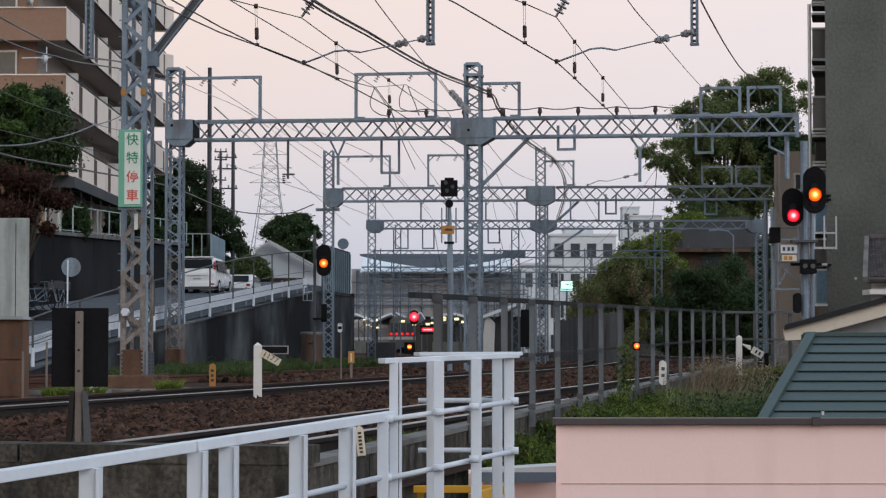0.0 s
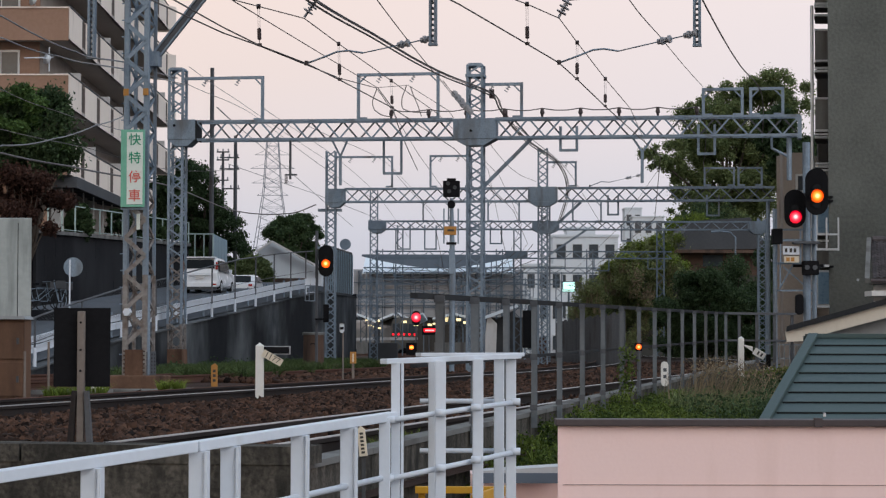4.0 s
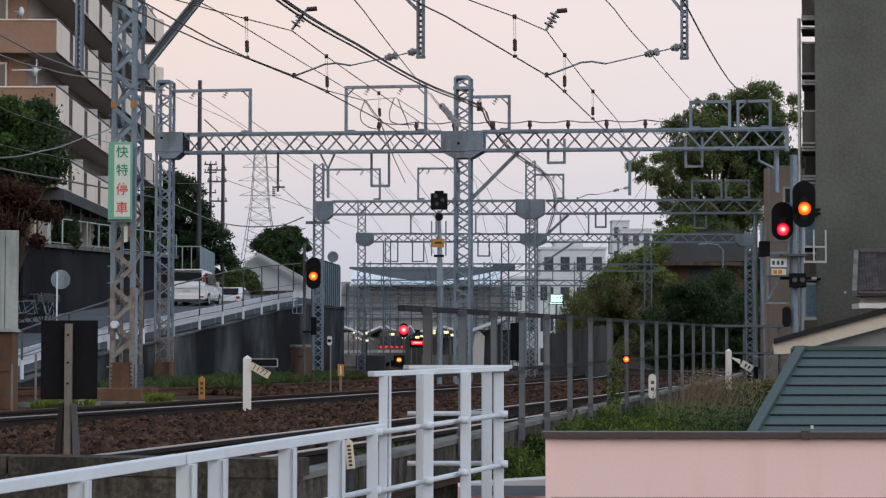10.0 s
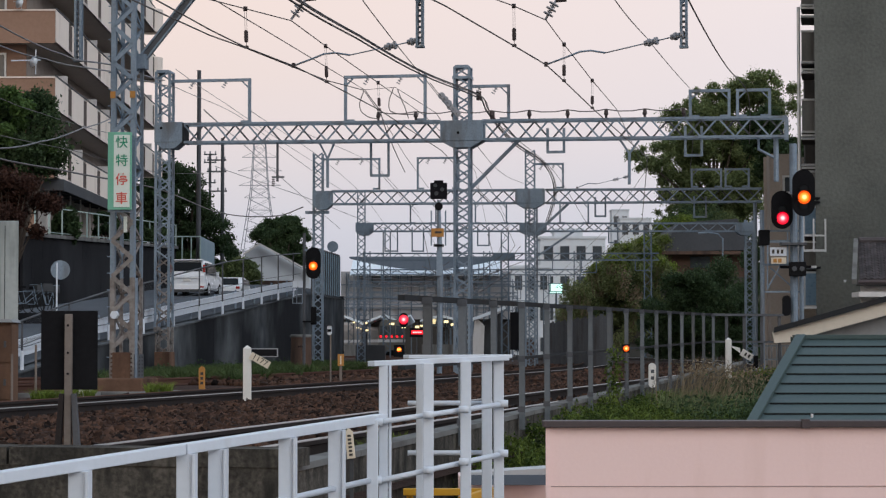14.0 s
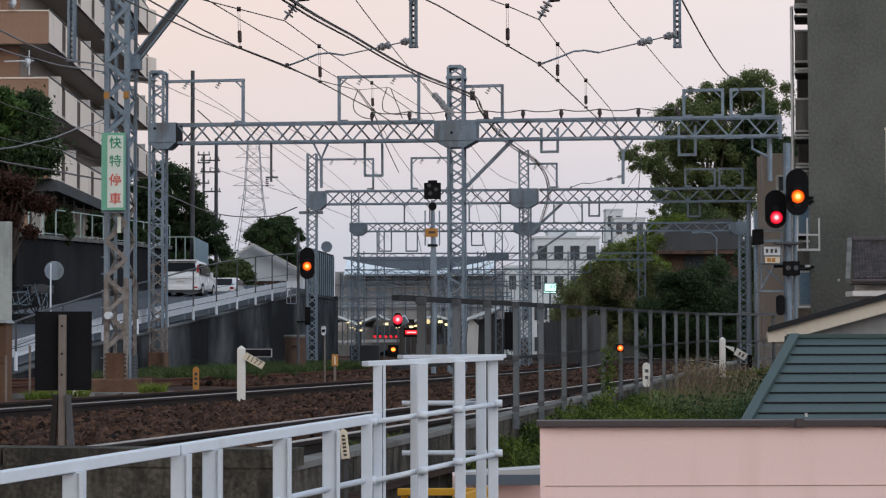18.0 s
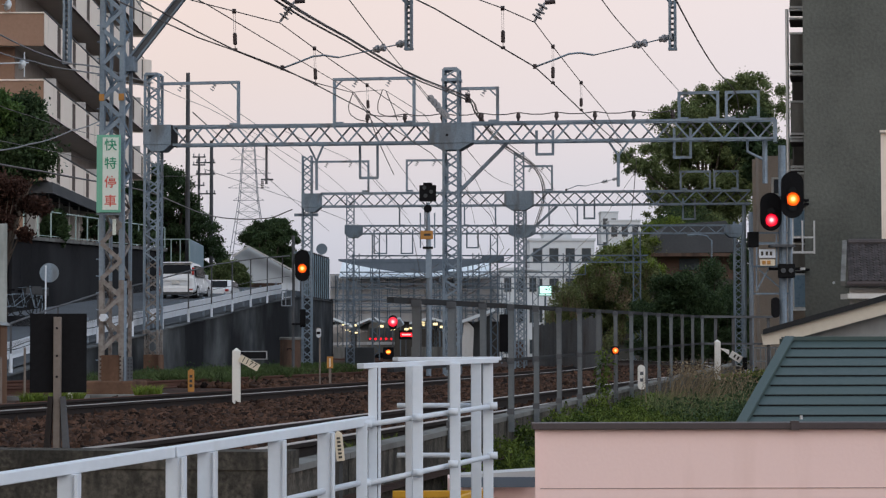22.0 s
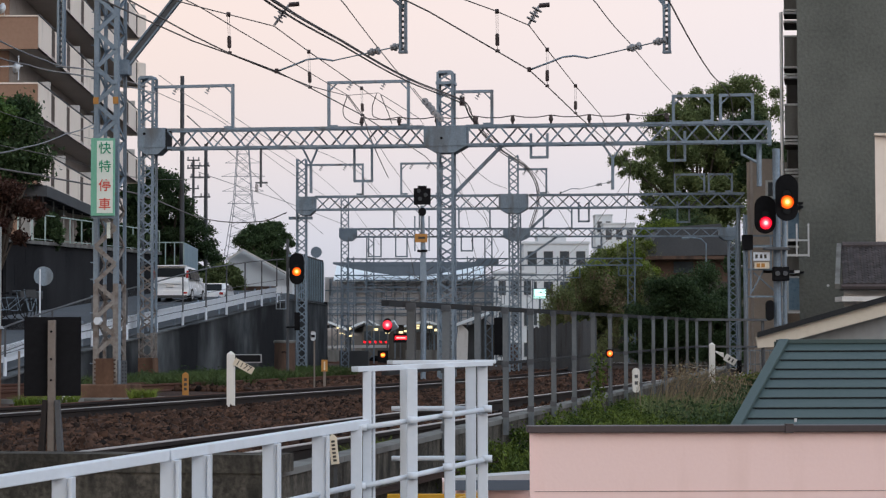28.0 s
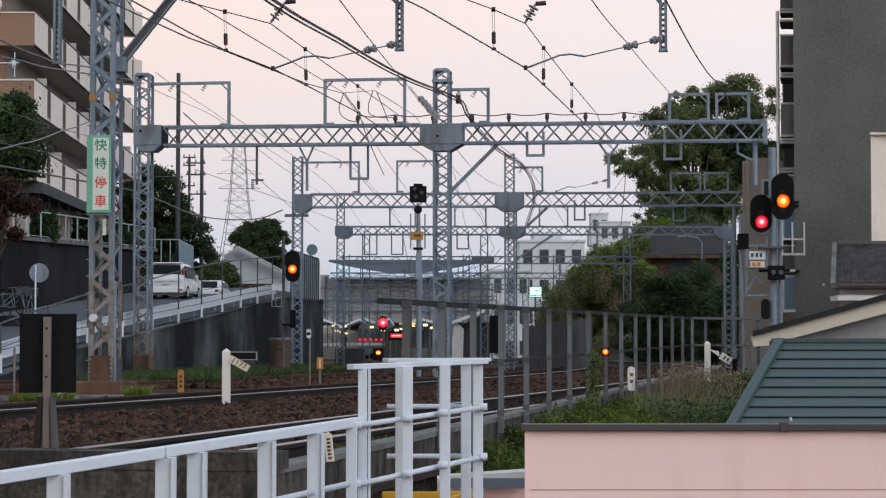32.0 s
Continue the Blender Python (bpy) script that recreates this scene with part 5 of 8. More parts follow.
part("clamp_box", Shape().box(-0.079, 0.119, -0.16, 0.12, 3.287 + 0.3, 4.158 + 0.3), GALV, t)

# low amber lamp beyond the fence and its post
lx, ly, lz = fence_at(17.6, 0.02)
t = thing("marker_lamp", lx, ly, 0.18, 0, "small glowing amber lamp fixed to the fence", "lamp")
part("post", Shape().tube([(0, 0, 0), (0, 0, 0.55)], 0.015, 8), GALV_DARK, t)
part("housing", Shape().box(-0.05, 0.05, -0.01, 0.1, 0.54, 0.66), DARK, t)
lamp_pair(t, 0, -0.03, 0.60, 0.043, LENS_AMBER)


# ---- boards and posts along the line ----
t = thing("stop_board", -6.257, 45.3, 4.339, 0, "vertical white board with green frame and stop lettering", "sign")
hw, hh = 0.215, 0.781
part("frame", Shape().box(-hw, hw, 0, 0.06, -hh, hh), SIGN_GREEN, t, "green enamel frame", bevel=0.008)
part("face", Shape().box(-hw * 0.66, hw * 0.82, -0.012, 0.0, -hh * 0.93, hh * 0.93), SIGN_WHITE, t)
for ch, k, m in (("快", 0.72, TEXT_GREEN), ("特", 0.25, TEXT_GREEN), ("停", -0.24, TEXT_RED), ("車", -0.72, TEXT_RED)):
    words("letter", ch, 0.255, m, t, pose(hw * 0.08, -0.016, hh * k, 90, 0, 0), "red painted letter" if m is TEXT_RED else "green painted letter")
for a, b in ((-1.06, -0.98), (0.9, 0.98)):
    part("hanger", Shape().box(-hw * 1.25, hw * 1.2, 0.06, 0.1, hh * a, hh * b), GALV, t)
part("side_lamp_strip", Shape().box(-hw * 1.22, -hw * 1.0, 0.0, 0.08, -hh, hh), SIGN_GREEN, t)


def marker_post(x, y, z0, z1, w, label, arm=None):
    t = thing("marker_post", x, y, z0, 0, label, "marker post", "trackside marker posts")
    h = z1 - z0
    part("post", Shape().box(-w / 2, w / 2, -w / 2, w / 2, 0, h - w * 0.4).add([(-w / 2, -w / 2, h - w * 0.4), (w / 2, -w / 2, h - w * 0.4), (w / 2, w / 2, h - w * 0.4), (-w / 2, w / 2, h - w * 0.4), (0, 0, h)], [(0, 1, 4), (1, 2, 4), (2, 3, 4), (3, 0, 4)]), WHITE_POST, t, bevel=0.006)
    return t


D1 = 44.0
t = marker_post(-3.273, 40, -0.2, 0.84, 0.14, "white trackside post with a tilted number board")
b = part("number_board", Shape().box(-0.19, 0.19, -0.012, 0.012, -0.065, 0.065), WOOD_PALE, t, "cream board with dark digits", m=pose(0.23, -0.09, 0.57 + 0.2, 0, 29, 0))
for k, ch in enumerate("1177"):
    words("digit", ch, 0.135, TEXT_DARK, b, pose(-0.113 + 0.075 * k, -0.016, 0, 90, 0, 0))
b = part("dark_arm", Shape().box(0.05, 0.54, 0.03, 0.06, 0.63 + 0.2, 0.78 + 0.2), PORCELAIN, t, "dark arm board with pale rim")
part("dark_face", Shape().box(0.06, 0.52, 0.024, 0.03, 0.645 + 0.2, 0.765 + 0.2), DARK, b)
t = marker_post(5.758, 44, 0.164, 0.987, 0.11, "white trackside post with a tilted gradient board")
part("short_arm", Shape().prism([(0, 0), (0.17, -0.04), (0.17, -0.14), (0.0, -0.02)], -0.07, -0.05), WHITE_POST, t, m=pose(0.05, 0, 0.822 - 0.164))
b = part("number_board", Shape().box(-0.12, 0.12, -0.012, 0.012, -0.07, 0.07), WHITE_POST, t, m=pose(0.352, -0.03, 0.646 - 0.164, 0, 31, 0))
for k in (-0.045, 0.03):
    part("mark", Shape().box(k, k + 0.035, -0.018, -0.012, -0.035, 0.035), TEXT_DARK, b)
part("black_end", Shape().box(0.484, 0.572, -0.04, 0.02, 0.383 - 0.164, 0.635 - 0.164), DARK, t)
for x, y, z, s, lab in ((3.301, 34, 0.291, 1.0, "short white rounded boundary post"), (6.664, 46, 0.203, 0.6, "tiny white boundary post in the weeds")):
    t = thing("boundary_post", x, y, z - 0.1, 0, lab, "marker post", "trackside marker posts")
    part("stone", Shape().prism(capsule(0.105 * s, 0.27 * s + 0.1, 6), -0.05, 0.05), WHITE_POST, t, m=pose(0, 0, 0.185 * s))
    if s == 1:
        for k in (0.22, 0.12):
            part("mark", Shape().box(-0.025, 0.025, -0.055, -0.05, k, k + 0.05), GALV_DARK, t)
for lean in (-6,):
    t = thing("tilted_tag_post", -0.515, 14.4, 0.094, 0, "small leaning cream tag post with illegible dark writing", "marker post", "trackside marker posts")
    b = part("board", Shape().prism([(-0.026, 0), (0.026, 0), (0.026, 0.17), (0, 0.195), (-0.026, 0.17)], -0.012, 0.012), WOOD_PALE, t, m=pose(0, 0, 0, 0, lean, 0), bevel=0.003)
    part("stake", Shape().box(-0.012, 0.012, 0.012, 0.03, -3.2 - 0.094, 0.1), DARK_GREY, t)
    for k in range(6):
        part("mark", Shape().box(-0.011, 0.011, -0.016, -0.012, 0.018 + k * 0.024, 0.032 + k * 0.024), TEXT_DARK, b)
for x, y, z0, z1, w, lab in ((-4.888, 48, -0.086, 0.405, 0.13, "yellow wooden marker stake with dark marks"), (-2.513, 62, -0.159, 0.614, 0.17, "orange marker plate on a thin stake")):
    t = thing("marker_stake", x, y, z0, 0, lab, "marker post", "trackside marker posts")
    if w < 0.15:
        b = part("stake", Shape().prism([(-w / 2, 0), (w / 2, 0), (w / 2, z1 - z0 - 0.05), (0, z1 - z0), (-w / 2, z1 - z0 - 0.05)], -0.03, 0.03), ORANGE_PLATE, t)
        for k in (0.1, 0.2, 0.3):
            part("mark", Shape().box(-0.03, 0.03, -0.036, -0.03, k, k + 0.06), TEXT_DARK, b)
    else:
        part("stake", Shape().box(-0.035, 0.035, -0.03, 0.03, 0, z1 - z0 - 0.1), WOOD_POST, t)
        b = part("plate", Shape().box(-w / 2, w / 2, -0.05, -0.03, z1 - z0 - 0.32, z1 - z0), ORANGE_PLATE, t)
        part("mark", Shape().box(-0.02, 0.02, -0.056, -0.05, z1 - z0 - 0.28, z1 - z0 - 0.05), WOOD_PALE, b)

# board on a timber post seen from behind, clamped between two old rail ends
t = thing("trackside_board", -3.314, 20.6, -0.12, 0, "black board on a grey timber post seen from behind", "sign")
part("board", Shape().box(-0.258, 0.258, 0.05, 0.07, 0.415 + 0.12, 1.134 + 0.12), DARK, t, "plain black board", bevel=0.004)
ps = part("post", Shape().box(-0.033, 0.033, -0.02, 0.05, 0.02, 1.103 + 0.12), WOOD_POST, t, bevel=0.006)
for z in (570, 620, 658):
    part("bolt", disc(0.011, -0.03, -0.02, 8, 0, 0.92 + 0.005 * (610 - z)), DARK, ps)
for a in (-1, 1):
    part("rail_stub", Shape().prism([(a * 0.035, 0.5), (a * 0.075, 0.5), (a * 0.115, 0.0), (a * 0.06, 0.0)], -0.05, 0.04), RAIL_SIDE if a < 0 else GALV_DARK, t, "dark rail stub clamp")
part("pad", Shape().box(-0.03, 0.02, -0.06, -0.04, 0.0, 0.02), WHITE_POST, t)

# trackside cabinets
def cabinet(x, y, z0, z1, w, mat, label, roof=True):
    t = thing("relay_cabinet", x, y, z0, 0, label, "cabinet", "trackside cabinets")
    h = z1 - z0
    part("body", Shape().box(-w / 2, w / 2, -0.3, 0.4, 0, h), mat, t, bevel=0.012)
    for a, b in ((0.03, 0.46), (0.50, 0.95)):
        d = part("door", Shape().box(-w * 0.47, w * 0.47, -0.325, -0.3, h * a, h * b), mat, t, bevel=0.006)
        part("handle", Shape().box(w * 0.32, w * 0.38, -0.345, -0.325, h * (a + b) / 2 - 0.06, h * (a + b) / 2 + 0.06), DARK_GREY, d)
    if roof:
        part("lid", Shape().prism([(-w * 0.56, 0), (w * 0.56, 0), (w * 0.5, 0.06), (-w * 0.5, 0.06)], -0.4, 0.45), CONCRETE_PALE, t, m=pose(0, 0, h))
    return t


cabinet(-8.134, 42, -0.2, 1.261, 0.756, CABINET, "rust-brown steel relay cabinet with a pale lid")
t = thing("round_well", -5.345, 92, -0.3, 0, "rusty brown round concrete well with a flat lid", "trackside well")
part("drum", Shape().tube([(0, 0, 0), (0, 0, 1.50)], [0.43, 0.415], 24), RUST, t)
part("lid", Shape().tube([(0, 0, 1.50), (0, 0, 1.58), (0, 0, 1.62)], [0.46, 0.46, 0.40], 24), CONCRETE, t, "pale concrete lid")
part("lifting_hook", Shape().tube([(-0.08, -0.41, 1.1), (-0.08, -0.47, 1.15), (0.08, -0.47, 1.15), (0.08, -0.41, 1.1)], 0.02, 6), DARK, t)
for x, y, z0, z1 in ((-7.612, 41, -0.2, 0.677), (-7.269, 41.5, -0.2, 0.852), (-2.702, 60, -0.2, 1.324)):
    solid("cable_pipe", Shape().tube([(x, y, z0), (x, y, z1)], 0.022, 8), WOOD_POST, "thin upright conduit pipe beside the track", "pipe", "conduits")
t = thing("track_camera", -2.732, 60, 1.249, 0, "small white camera on a thin pole", "camera")
part("housing", Shape().prism(capsule(0.12, 0.26, 6), -0.12, 0.12), WHITE_PAINT, t, smooth=False)
part("dark_front", Shape().box(-0.05, 0.05, -0.15, -0.12, -0.04, 0.03), DARK, t)
part("visor", Shape().box(-0.09, 0.09, -0.16, 0.0, 0.12, 0.15), DARK_GREY, t)
solid("concrete_block", Shape().box(-6.216, -6.015, 39.8, 40.2, -0.2, 0.142), WHITE_POST, "small pale concrete block on the ground", "block", bevel=0.01)
solid("cable_trough", Shape().bar((-8.846, 42, -0.111), (-6.523, 44, -0.1), 0.3, 0.08), CONCRETE, "low concrete cable trough along the track", "cable trough")
# ---- dark steel boundary fence along the retaining wall ----
fence = thing("boundary_fence", label="dark grey steel post and rail fence on the wall", category="fence")
H_POST = 1.147


def fence_z(u):
    """The base follows the coping, which climbs a little."""
    return 0.06 + 0.0094 * (u - 4.2)


def h_post(u, w=0.066, dp=0.075):
    """H-section steel post bolted to the outer face of the kerb, turned with the fence."""
    x, y, z = fence_at(u, -0.02)
    b = fence_z(u)
    sh = Shape()
    for (a0, a1, b0, b1) in ((-w / 2, w / 2, -dp / 2, -dp / 2 + 0.008), (-w / 2, w / 2, dp / 2 - 0.008, dp / 2), (-0.004, 0.004, -dp / 2 + 0.008, dp / 2 - 0.008)):
        sh.add([(x + p * FC + q * FS, y - p * FS + q * FC, e) for e in (b - 0.16, b + H_POST) for p, q in ((a0, b0), (a1, b0), (a1, b1), (a0, b1))],
               [(3, 2, 1, 0), (4, 5, 6, 7), (0, 1, 5, 4), (1, 2, 6, 5), (2, 3, 7, 6), (3, 0, 4, 7)])
    part("post", sh, FENCE_STEEL, fence)
    for h in (0.05, H_POST * 0.5, H_POST - 0.02):
        part("bolt_plate", Shape().add([(x + p * FC + q * FS, y - p * FS + q * FC, b + h + e) for e in (-0.03, 0.03) for p, q in ((-w / 2 - 0.012, -0.045), (w / 2 + 0.012, -0.045), (w / 2 + 0.012, -0.038), (-w / 2 - 0.012, -0.038))],
                                       [(3, 2, 1, 0), (4, 5, 6, 7), (0, 1, 5, 4), (1, 2, 6, 5), (2, 3, 7, 6), (3, 0, 4, 7)]), GALV_DARK, fence)


for k in range(16):
    h_post(4.2 + 1.5 * k + 0.028 * k * k, 0.066 if k < 2 else 0.052)
for h, w in ((H_POST, 0.046), (0.58, 0.03)):
    pts = [fence_at(u, -0.09, fence_z(u) + h) for u in (3.5, 10, 16, 22, 28, 33.4)]
    for a, b in zip(pts[:-1], pts[1:]):
        part("rail", Shape().bar(a, b, 0.06, w), FENCE_RAIL, fence)
end = fence_at(33.4, -0.09, fence_z(33.4))
for h, w in ((H_POST, 0.05), (0.58, 0.04)):
    part("rail", Shape().bar((end[0], end[1], end[2] + h), (end[0] + 1.55, end[1] + 0.25, end[2] + h - 0.01), 0.06, w), GALV_DARK, fence)
for k in range(4):
    part("post", Shape().box(end[0] + 0.3 + k * 0.38, end[0] + 0.36 + k * 0.38, end[1] + 0.08 + 0.06 * k, end[1] + 0.14 + 0.06 * k, -0.6, end[2] + H_POST), GALV_DARK, fence)

# ---- white railing in the foreground ----
DR = 10.0
rail_white = thing("white_railing", label="white painted steel railing with square posts", category="railing")


def white_post(x0, x1, y, z0, z1, side=0.045):
    part("post", Shape().box(x0, x1, y, y + (x1 - x0), z0, z1), WHITE_PAINT, rail_white, bevel=0.004)


# the long lower run: from the corner, nearer to the left
A0, A1 = Vector((-0.239, 10.2, 0.48)), Vector((-1.556, 7.4, 0.354))


def low(q, drop=0.0):
    return A0.lerp(A1, q) - Vector((0, 0, drop))


part("top_rail", Shape().bar(low(-0.005), low(0.545), 0.05, 0.04), WHITE_PAINT, rail_white, bevel=0.004)
part("top_rail", Shape().bar(low(0.549), low(1.0), 0.05, 0.042), WHITE_PAINT, rail_white, bevel=0.004)
B0, B1 = Vector((-0.239, 10.2, 0.211)), Vector((-1.553, 7.4, 0.064))
part("middle_rail", Shape().tube([B0, B1], 0.0135, 10), WHITE_PAINT, rail_white, smooth=True)
for px in (72, 245, 307, 455, 575):
    q = {72: 0.772, 245: 0.538, 307: 0.462, 455: 0.279, 575: 0.137}[px]
    p = low(q, 0.02)
    w = 0.026
    part("post", Shape().box(p.x - w * 1.25, p.x + w * 1.1, p.y - 0.02, p.y + 0.06, p.z - 0.95, p.z), WHITE_PAINT, rail_white, bevel=0.004)
    part("post_flange", Shape().box(p.x + w * 1.1, p.x + w * 1.6, p.y - 0.035, p.y + 0.06, p.z - 0.95, p.z), WHITE_PAINT, rail_white, bevel=0.002)
# the taller gate-like corner frame
corner = thing("white_railing", label="tall white painted steel railing frame with double top rail", category="railing")
ZT = 0.731


def cpost(px0, px1, y, top):
    part("post", Shape().box(px0, px1, y, y + 0.05, -1.0, top), WHITE_PAINT, corner, bevel=0.004)


for x0, x1, y, top in ((-0.242, -0.202, 10.2, 0.724), (-0.199, -0.186, 10.22, 0.724), (-0.077, -0.045, 10.6, 0.742), (-0.044, 0.005, 10.3, 0.728),
                       (0.129, 0.179, 10.5, 0.737), (0.237, 0.286, 10.9, 0.746), (0.289, 0.337, 10.7, 0.744)):
    cpost(x0, x1, y, top)
cpost(-0.293, -0.243, 10.1, 0.478)
part("top_rail", Shape().bar((-0.277, 10.18, 0.726), (0.348, 10.72, 0.749), 0.05, 0.024), WHITE_PAINT, corner, bevel=0.003)
part("top_rail", Shape().bar((-0.125, 10.62, 0.755), (0.372, 10.95, 0.756), 0.05, 0.018), WHITE_PAINT, corner, bevel=0.003)
for a, b in (((-0.233, 10.15, 0.466), (0.342, 10.7, 0.533)), ((-0.233, 10.15, 0.204), (0.341, 10.7, 0.299))):
    part("middle_rail", Shape().tube([a, b], 0.0125, 10), WHITE_PAINT, corner, smooth=True)
for a, b in (((-0.12, 10.95, 0.53), (0.29, 10.98, 0.529)), ((-0.12, 10.95, 0.29), (0.29, 10.98, 0.289))):
    part("middle_rail", Shape().tube([a, b], 0.0125, 10), WHITE_PAINT, corner, smooth=True)
for p in ((-0.237, 10.12, 0.467), (0.341, 10.68, 0.534), (0.341, 10.68, 0.3), (-0.242, 10.12, 0.205), (-0.01, 10.28, 0.493), (0.151, 10.45, 0.513), (-0.01, 10.28, 0.242), (0.151, 10.45, 0.272)):
    part("rail_end_cap", Shape().tube([Vector(p) + Vector((-0.03, 0, 0)), Vector(p) + Vector((0.015, 0, 0))], 0.0175, 8), WHITE_PAINT, corner, smooth=True)
t = thing("yellow_steel_stand", label="yellow painted steel step frame behind the railing", category="step frame")
part("top_frame", Shape().box(-0.148, 0.316, 11.4, 11.44, 0.055, 0.09), YELLOW, t, bevel=0.003)
part("side_frame", Shape().bar((0.14, 11.0, 0.05), (0.304, 11.5, 0.067), 0.03, 0.05), YELLOW, t)
part("leg", Shape().box(-0.132, -0.098, 11.45, 11.5, -3.2, 0.061), YELLOW, t)
part("leg", Shape().box(0.265, 0.299, 11.45, 11.5, -3.2, 0.061), YELLOW, t)

# ---- pink house parapet and the small annex beside it ----
pink = thing("pink_house", label="pink rendered house wall with dark metal coping", category="house")
x0, x1, zt = 0.821, 6.5, 0.274
part("wall", Shape().box(x0, x1, 16.0, 16.16, -3.3, zt - 0.01), PINK, pink, bevel=0.004)
part("corner_bead", Shape().box(x0 - 0.022, x0 + 0.012, 15.985, 16.02, -3.3, zt - 0.02), PINK, pink)
for a, b in ((x0 - 0.04, 2.63), (2.642, x1)):
    part("coping", Shape().box(a, b, 15.95, 16.2, zt - 0.04, zt + 0.006), CAP_BROWN, pink, "dark brown metal coping", bevel=0.005)
part("coping_joint", Shape().box(2.602, 2.658, 15.94, 16.0, zt - 0.045, zt + 0.018), CAP_BROWN, pink)
part("seam", Shape().box(x0, x1, 15.996, 16.01, -0.184, -0.179), SEAM, pink)
t = thing("pink_annex", label="low pink annex with grey metal ledge", category="house")
part("wall", Shape().box(0.196, 0.872, 17.0, 17.5, -3.3, -0.165), PINK, t)
part("ledge", Shape().add([(0.236, 16.9, -0.138), (0.868, 16.9, -0.101), (0.875, 17.2, -0.095), (0.30, 17.2, -0.132), (0.236, 16.9, -0.168), (0.867, 16.9, -0.159), (0.875, 17.2, -0.196), (0.30, 17.2, -0.205)], [(0, 1, 2, 3), (7, 6, 5, 4), (0, 4, 5, 1), (1, 5, 6, 2), (2, 6, 7, 3), (3, 7, 4, 0)]), ALU, t, "pale grey metal ledge")
part("fascia", Shape().box(0.245, 0.862, 16.87, 16.895, -0.225, -0.150), NAVY_ROOF, t, "dull blue-grey fascia")

# ---- green metal roof ----
t = thing("green_roof_house", label="house roof of blue-green metal with stepped horizontal seams", category="house")
eL, eR, rL = 2.558, 7.5, 3.283
ze, zr = 0.194, 0.89
n = 9
dz, dy, dx = (zr - ze) / n, 2.0 / n, (rL - eL) / n
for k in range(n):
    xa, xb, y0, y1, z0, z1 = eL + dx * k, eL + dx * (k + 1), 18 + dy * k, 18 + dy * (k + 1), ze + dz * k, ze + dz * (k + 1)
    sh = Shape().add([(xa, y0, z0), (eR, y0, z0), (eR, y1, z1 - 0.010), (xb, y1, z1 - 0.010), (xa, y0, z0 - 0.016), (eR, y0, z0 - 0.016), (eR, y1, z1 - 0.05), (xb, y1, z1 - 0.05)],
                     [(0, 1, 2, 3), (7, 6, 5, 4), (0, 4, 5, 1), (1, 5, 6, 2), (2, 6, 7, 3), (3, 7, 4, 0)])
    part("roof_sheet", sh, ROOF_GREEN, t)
    # a dark bar under each lap, put in as the seam's shadow gap
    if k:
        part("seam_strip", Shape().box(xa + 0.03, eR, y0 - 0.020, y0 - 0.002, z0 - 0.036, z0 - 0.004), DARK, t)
part("hip_trim", Shape().bar((eL - 0.03, 17.97, ze + 0.005), (rL - 0.03, 19.97, zr + 0.01), 0.085, 0.03), ROOF_GREEN, t, "folded green hip trim", bevel=0.004)
part("ridge_cap", Shape().box(rL - 0.08, eR, 19.95, 20.12, zr - 0.02, zr + 0.018), ROOF_GREEN, t, bevel=0.004)
part("wall", Shape().prism([(eL + 0.2, 18.25), (eR - 0.2, 18.25), (eR - 0.2, 21.5), (rL + 0.45, 21.5)], -3.3, ze - 0.02, "z"), BEIGE, t)
part("back_slope", Shape().add([(rL - 0.1, 20.1, zr), (eR, 20.1, zr), (eR, 21.9, ze), (rL + 0.4, 21.9, ze), (rL - 0.1, 20.1, zr - 0.04), (eR, 20.1, zr - 0.04), (eR, 21.9, ze - 0.04), (rL + 0.4, 21.9, ze - 0.04)], [(0, 1, 2, 3), (7, 6, 5, 4), (0, 4, 5, 1), (1, 5, 6, 2), (2, 6, 7, 3), (3, 7, 4, 0)]), ROOF_GREEN, t)
part("roof_stud", Shape().tube([(3.014, 17.98, 0.24), (3.014, 17.98, 0.271)], 0.012, 8), ALU, t)

# ---- house with the beige verge ----
t = thing("gabled_house", label="house gable with beige bargeboard and dark roof edge", category="house")
part("bargeboard", Shape().prism([(6.035, 0.87), (6.005, 1.06), (8.768, 1.819), (8.768, 1.559), (6.666, 1.0), (6.566, 0.9)], 39.9, 39.98), BEIGE, t, "beige painted bargeboard")
part("roof_edge", Shape().prism([(6.005, 1.05), (6.015, 1.145), (8.768, 1.915), (8.768, 1.809)], 39.8, 47, rake=0.17), FENCE_RAIL, t)
part("wall", Shape().prism([(6.566, -2.2), (14.5, -2.2), (14.5, 1.559), (8.768, 1.559), (6.616, 0.98)], 40.2, 46, rake=0.18), CONCRETE_PALE, t)
for k in (0,):
    part("siding_line", Shape().box(6.666, 14.4, 40.17, 40.2, 0.9 + 0.2 * k - 0.02, 0.9 + 0.2 * k), SHADE, t)

# ---- tiled house further back ----
t = thing("tiled_house", x=-0.2, z=0.19, label="pale house with brown clay tile roof and small eaves", category="house")
x0 = 16.889
xr = 26.0
part("wall", Shape().prism([(x0 + 0.05, 88.3), (xr, 88.3), (xr, 97), (x0 + 2.0, 97)], -1.2, 3.218, "z"), PALE_WALL, t)
part("fascia", Shape().box(x0 - 0.15, xr, 87.3, 87.45, 3.046, 3.199), PALE_WALL, t)
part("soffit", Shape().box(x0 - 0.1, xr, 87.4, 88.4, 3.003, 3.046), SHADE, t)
part("gutter", Shape().tube([(x0 - 0.25, 87.2, 3.131), (xr, 87.2, 3.131)], 0.075, 8), CAP_BROWN, t)
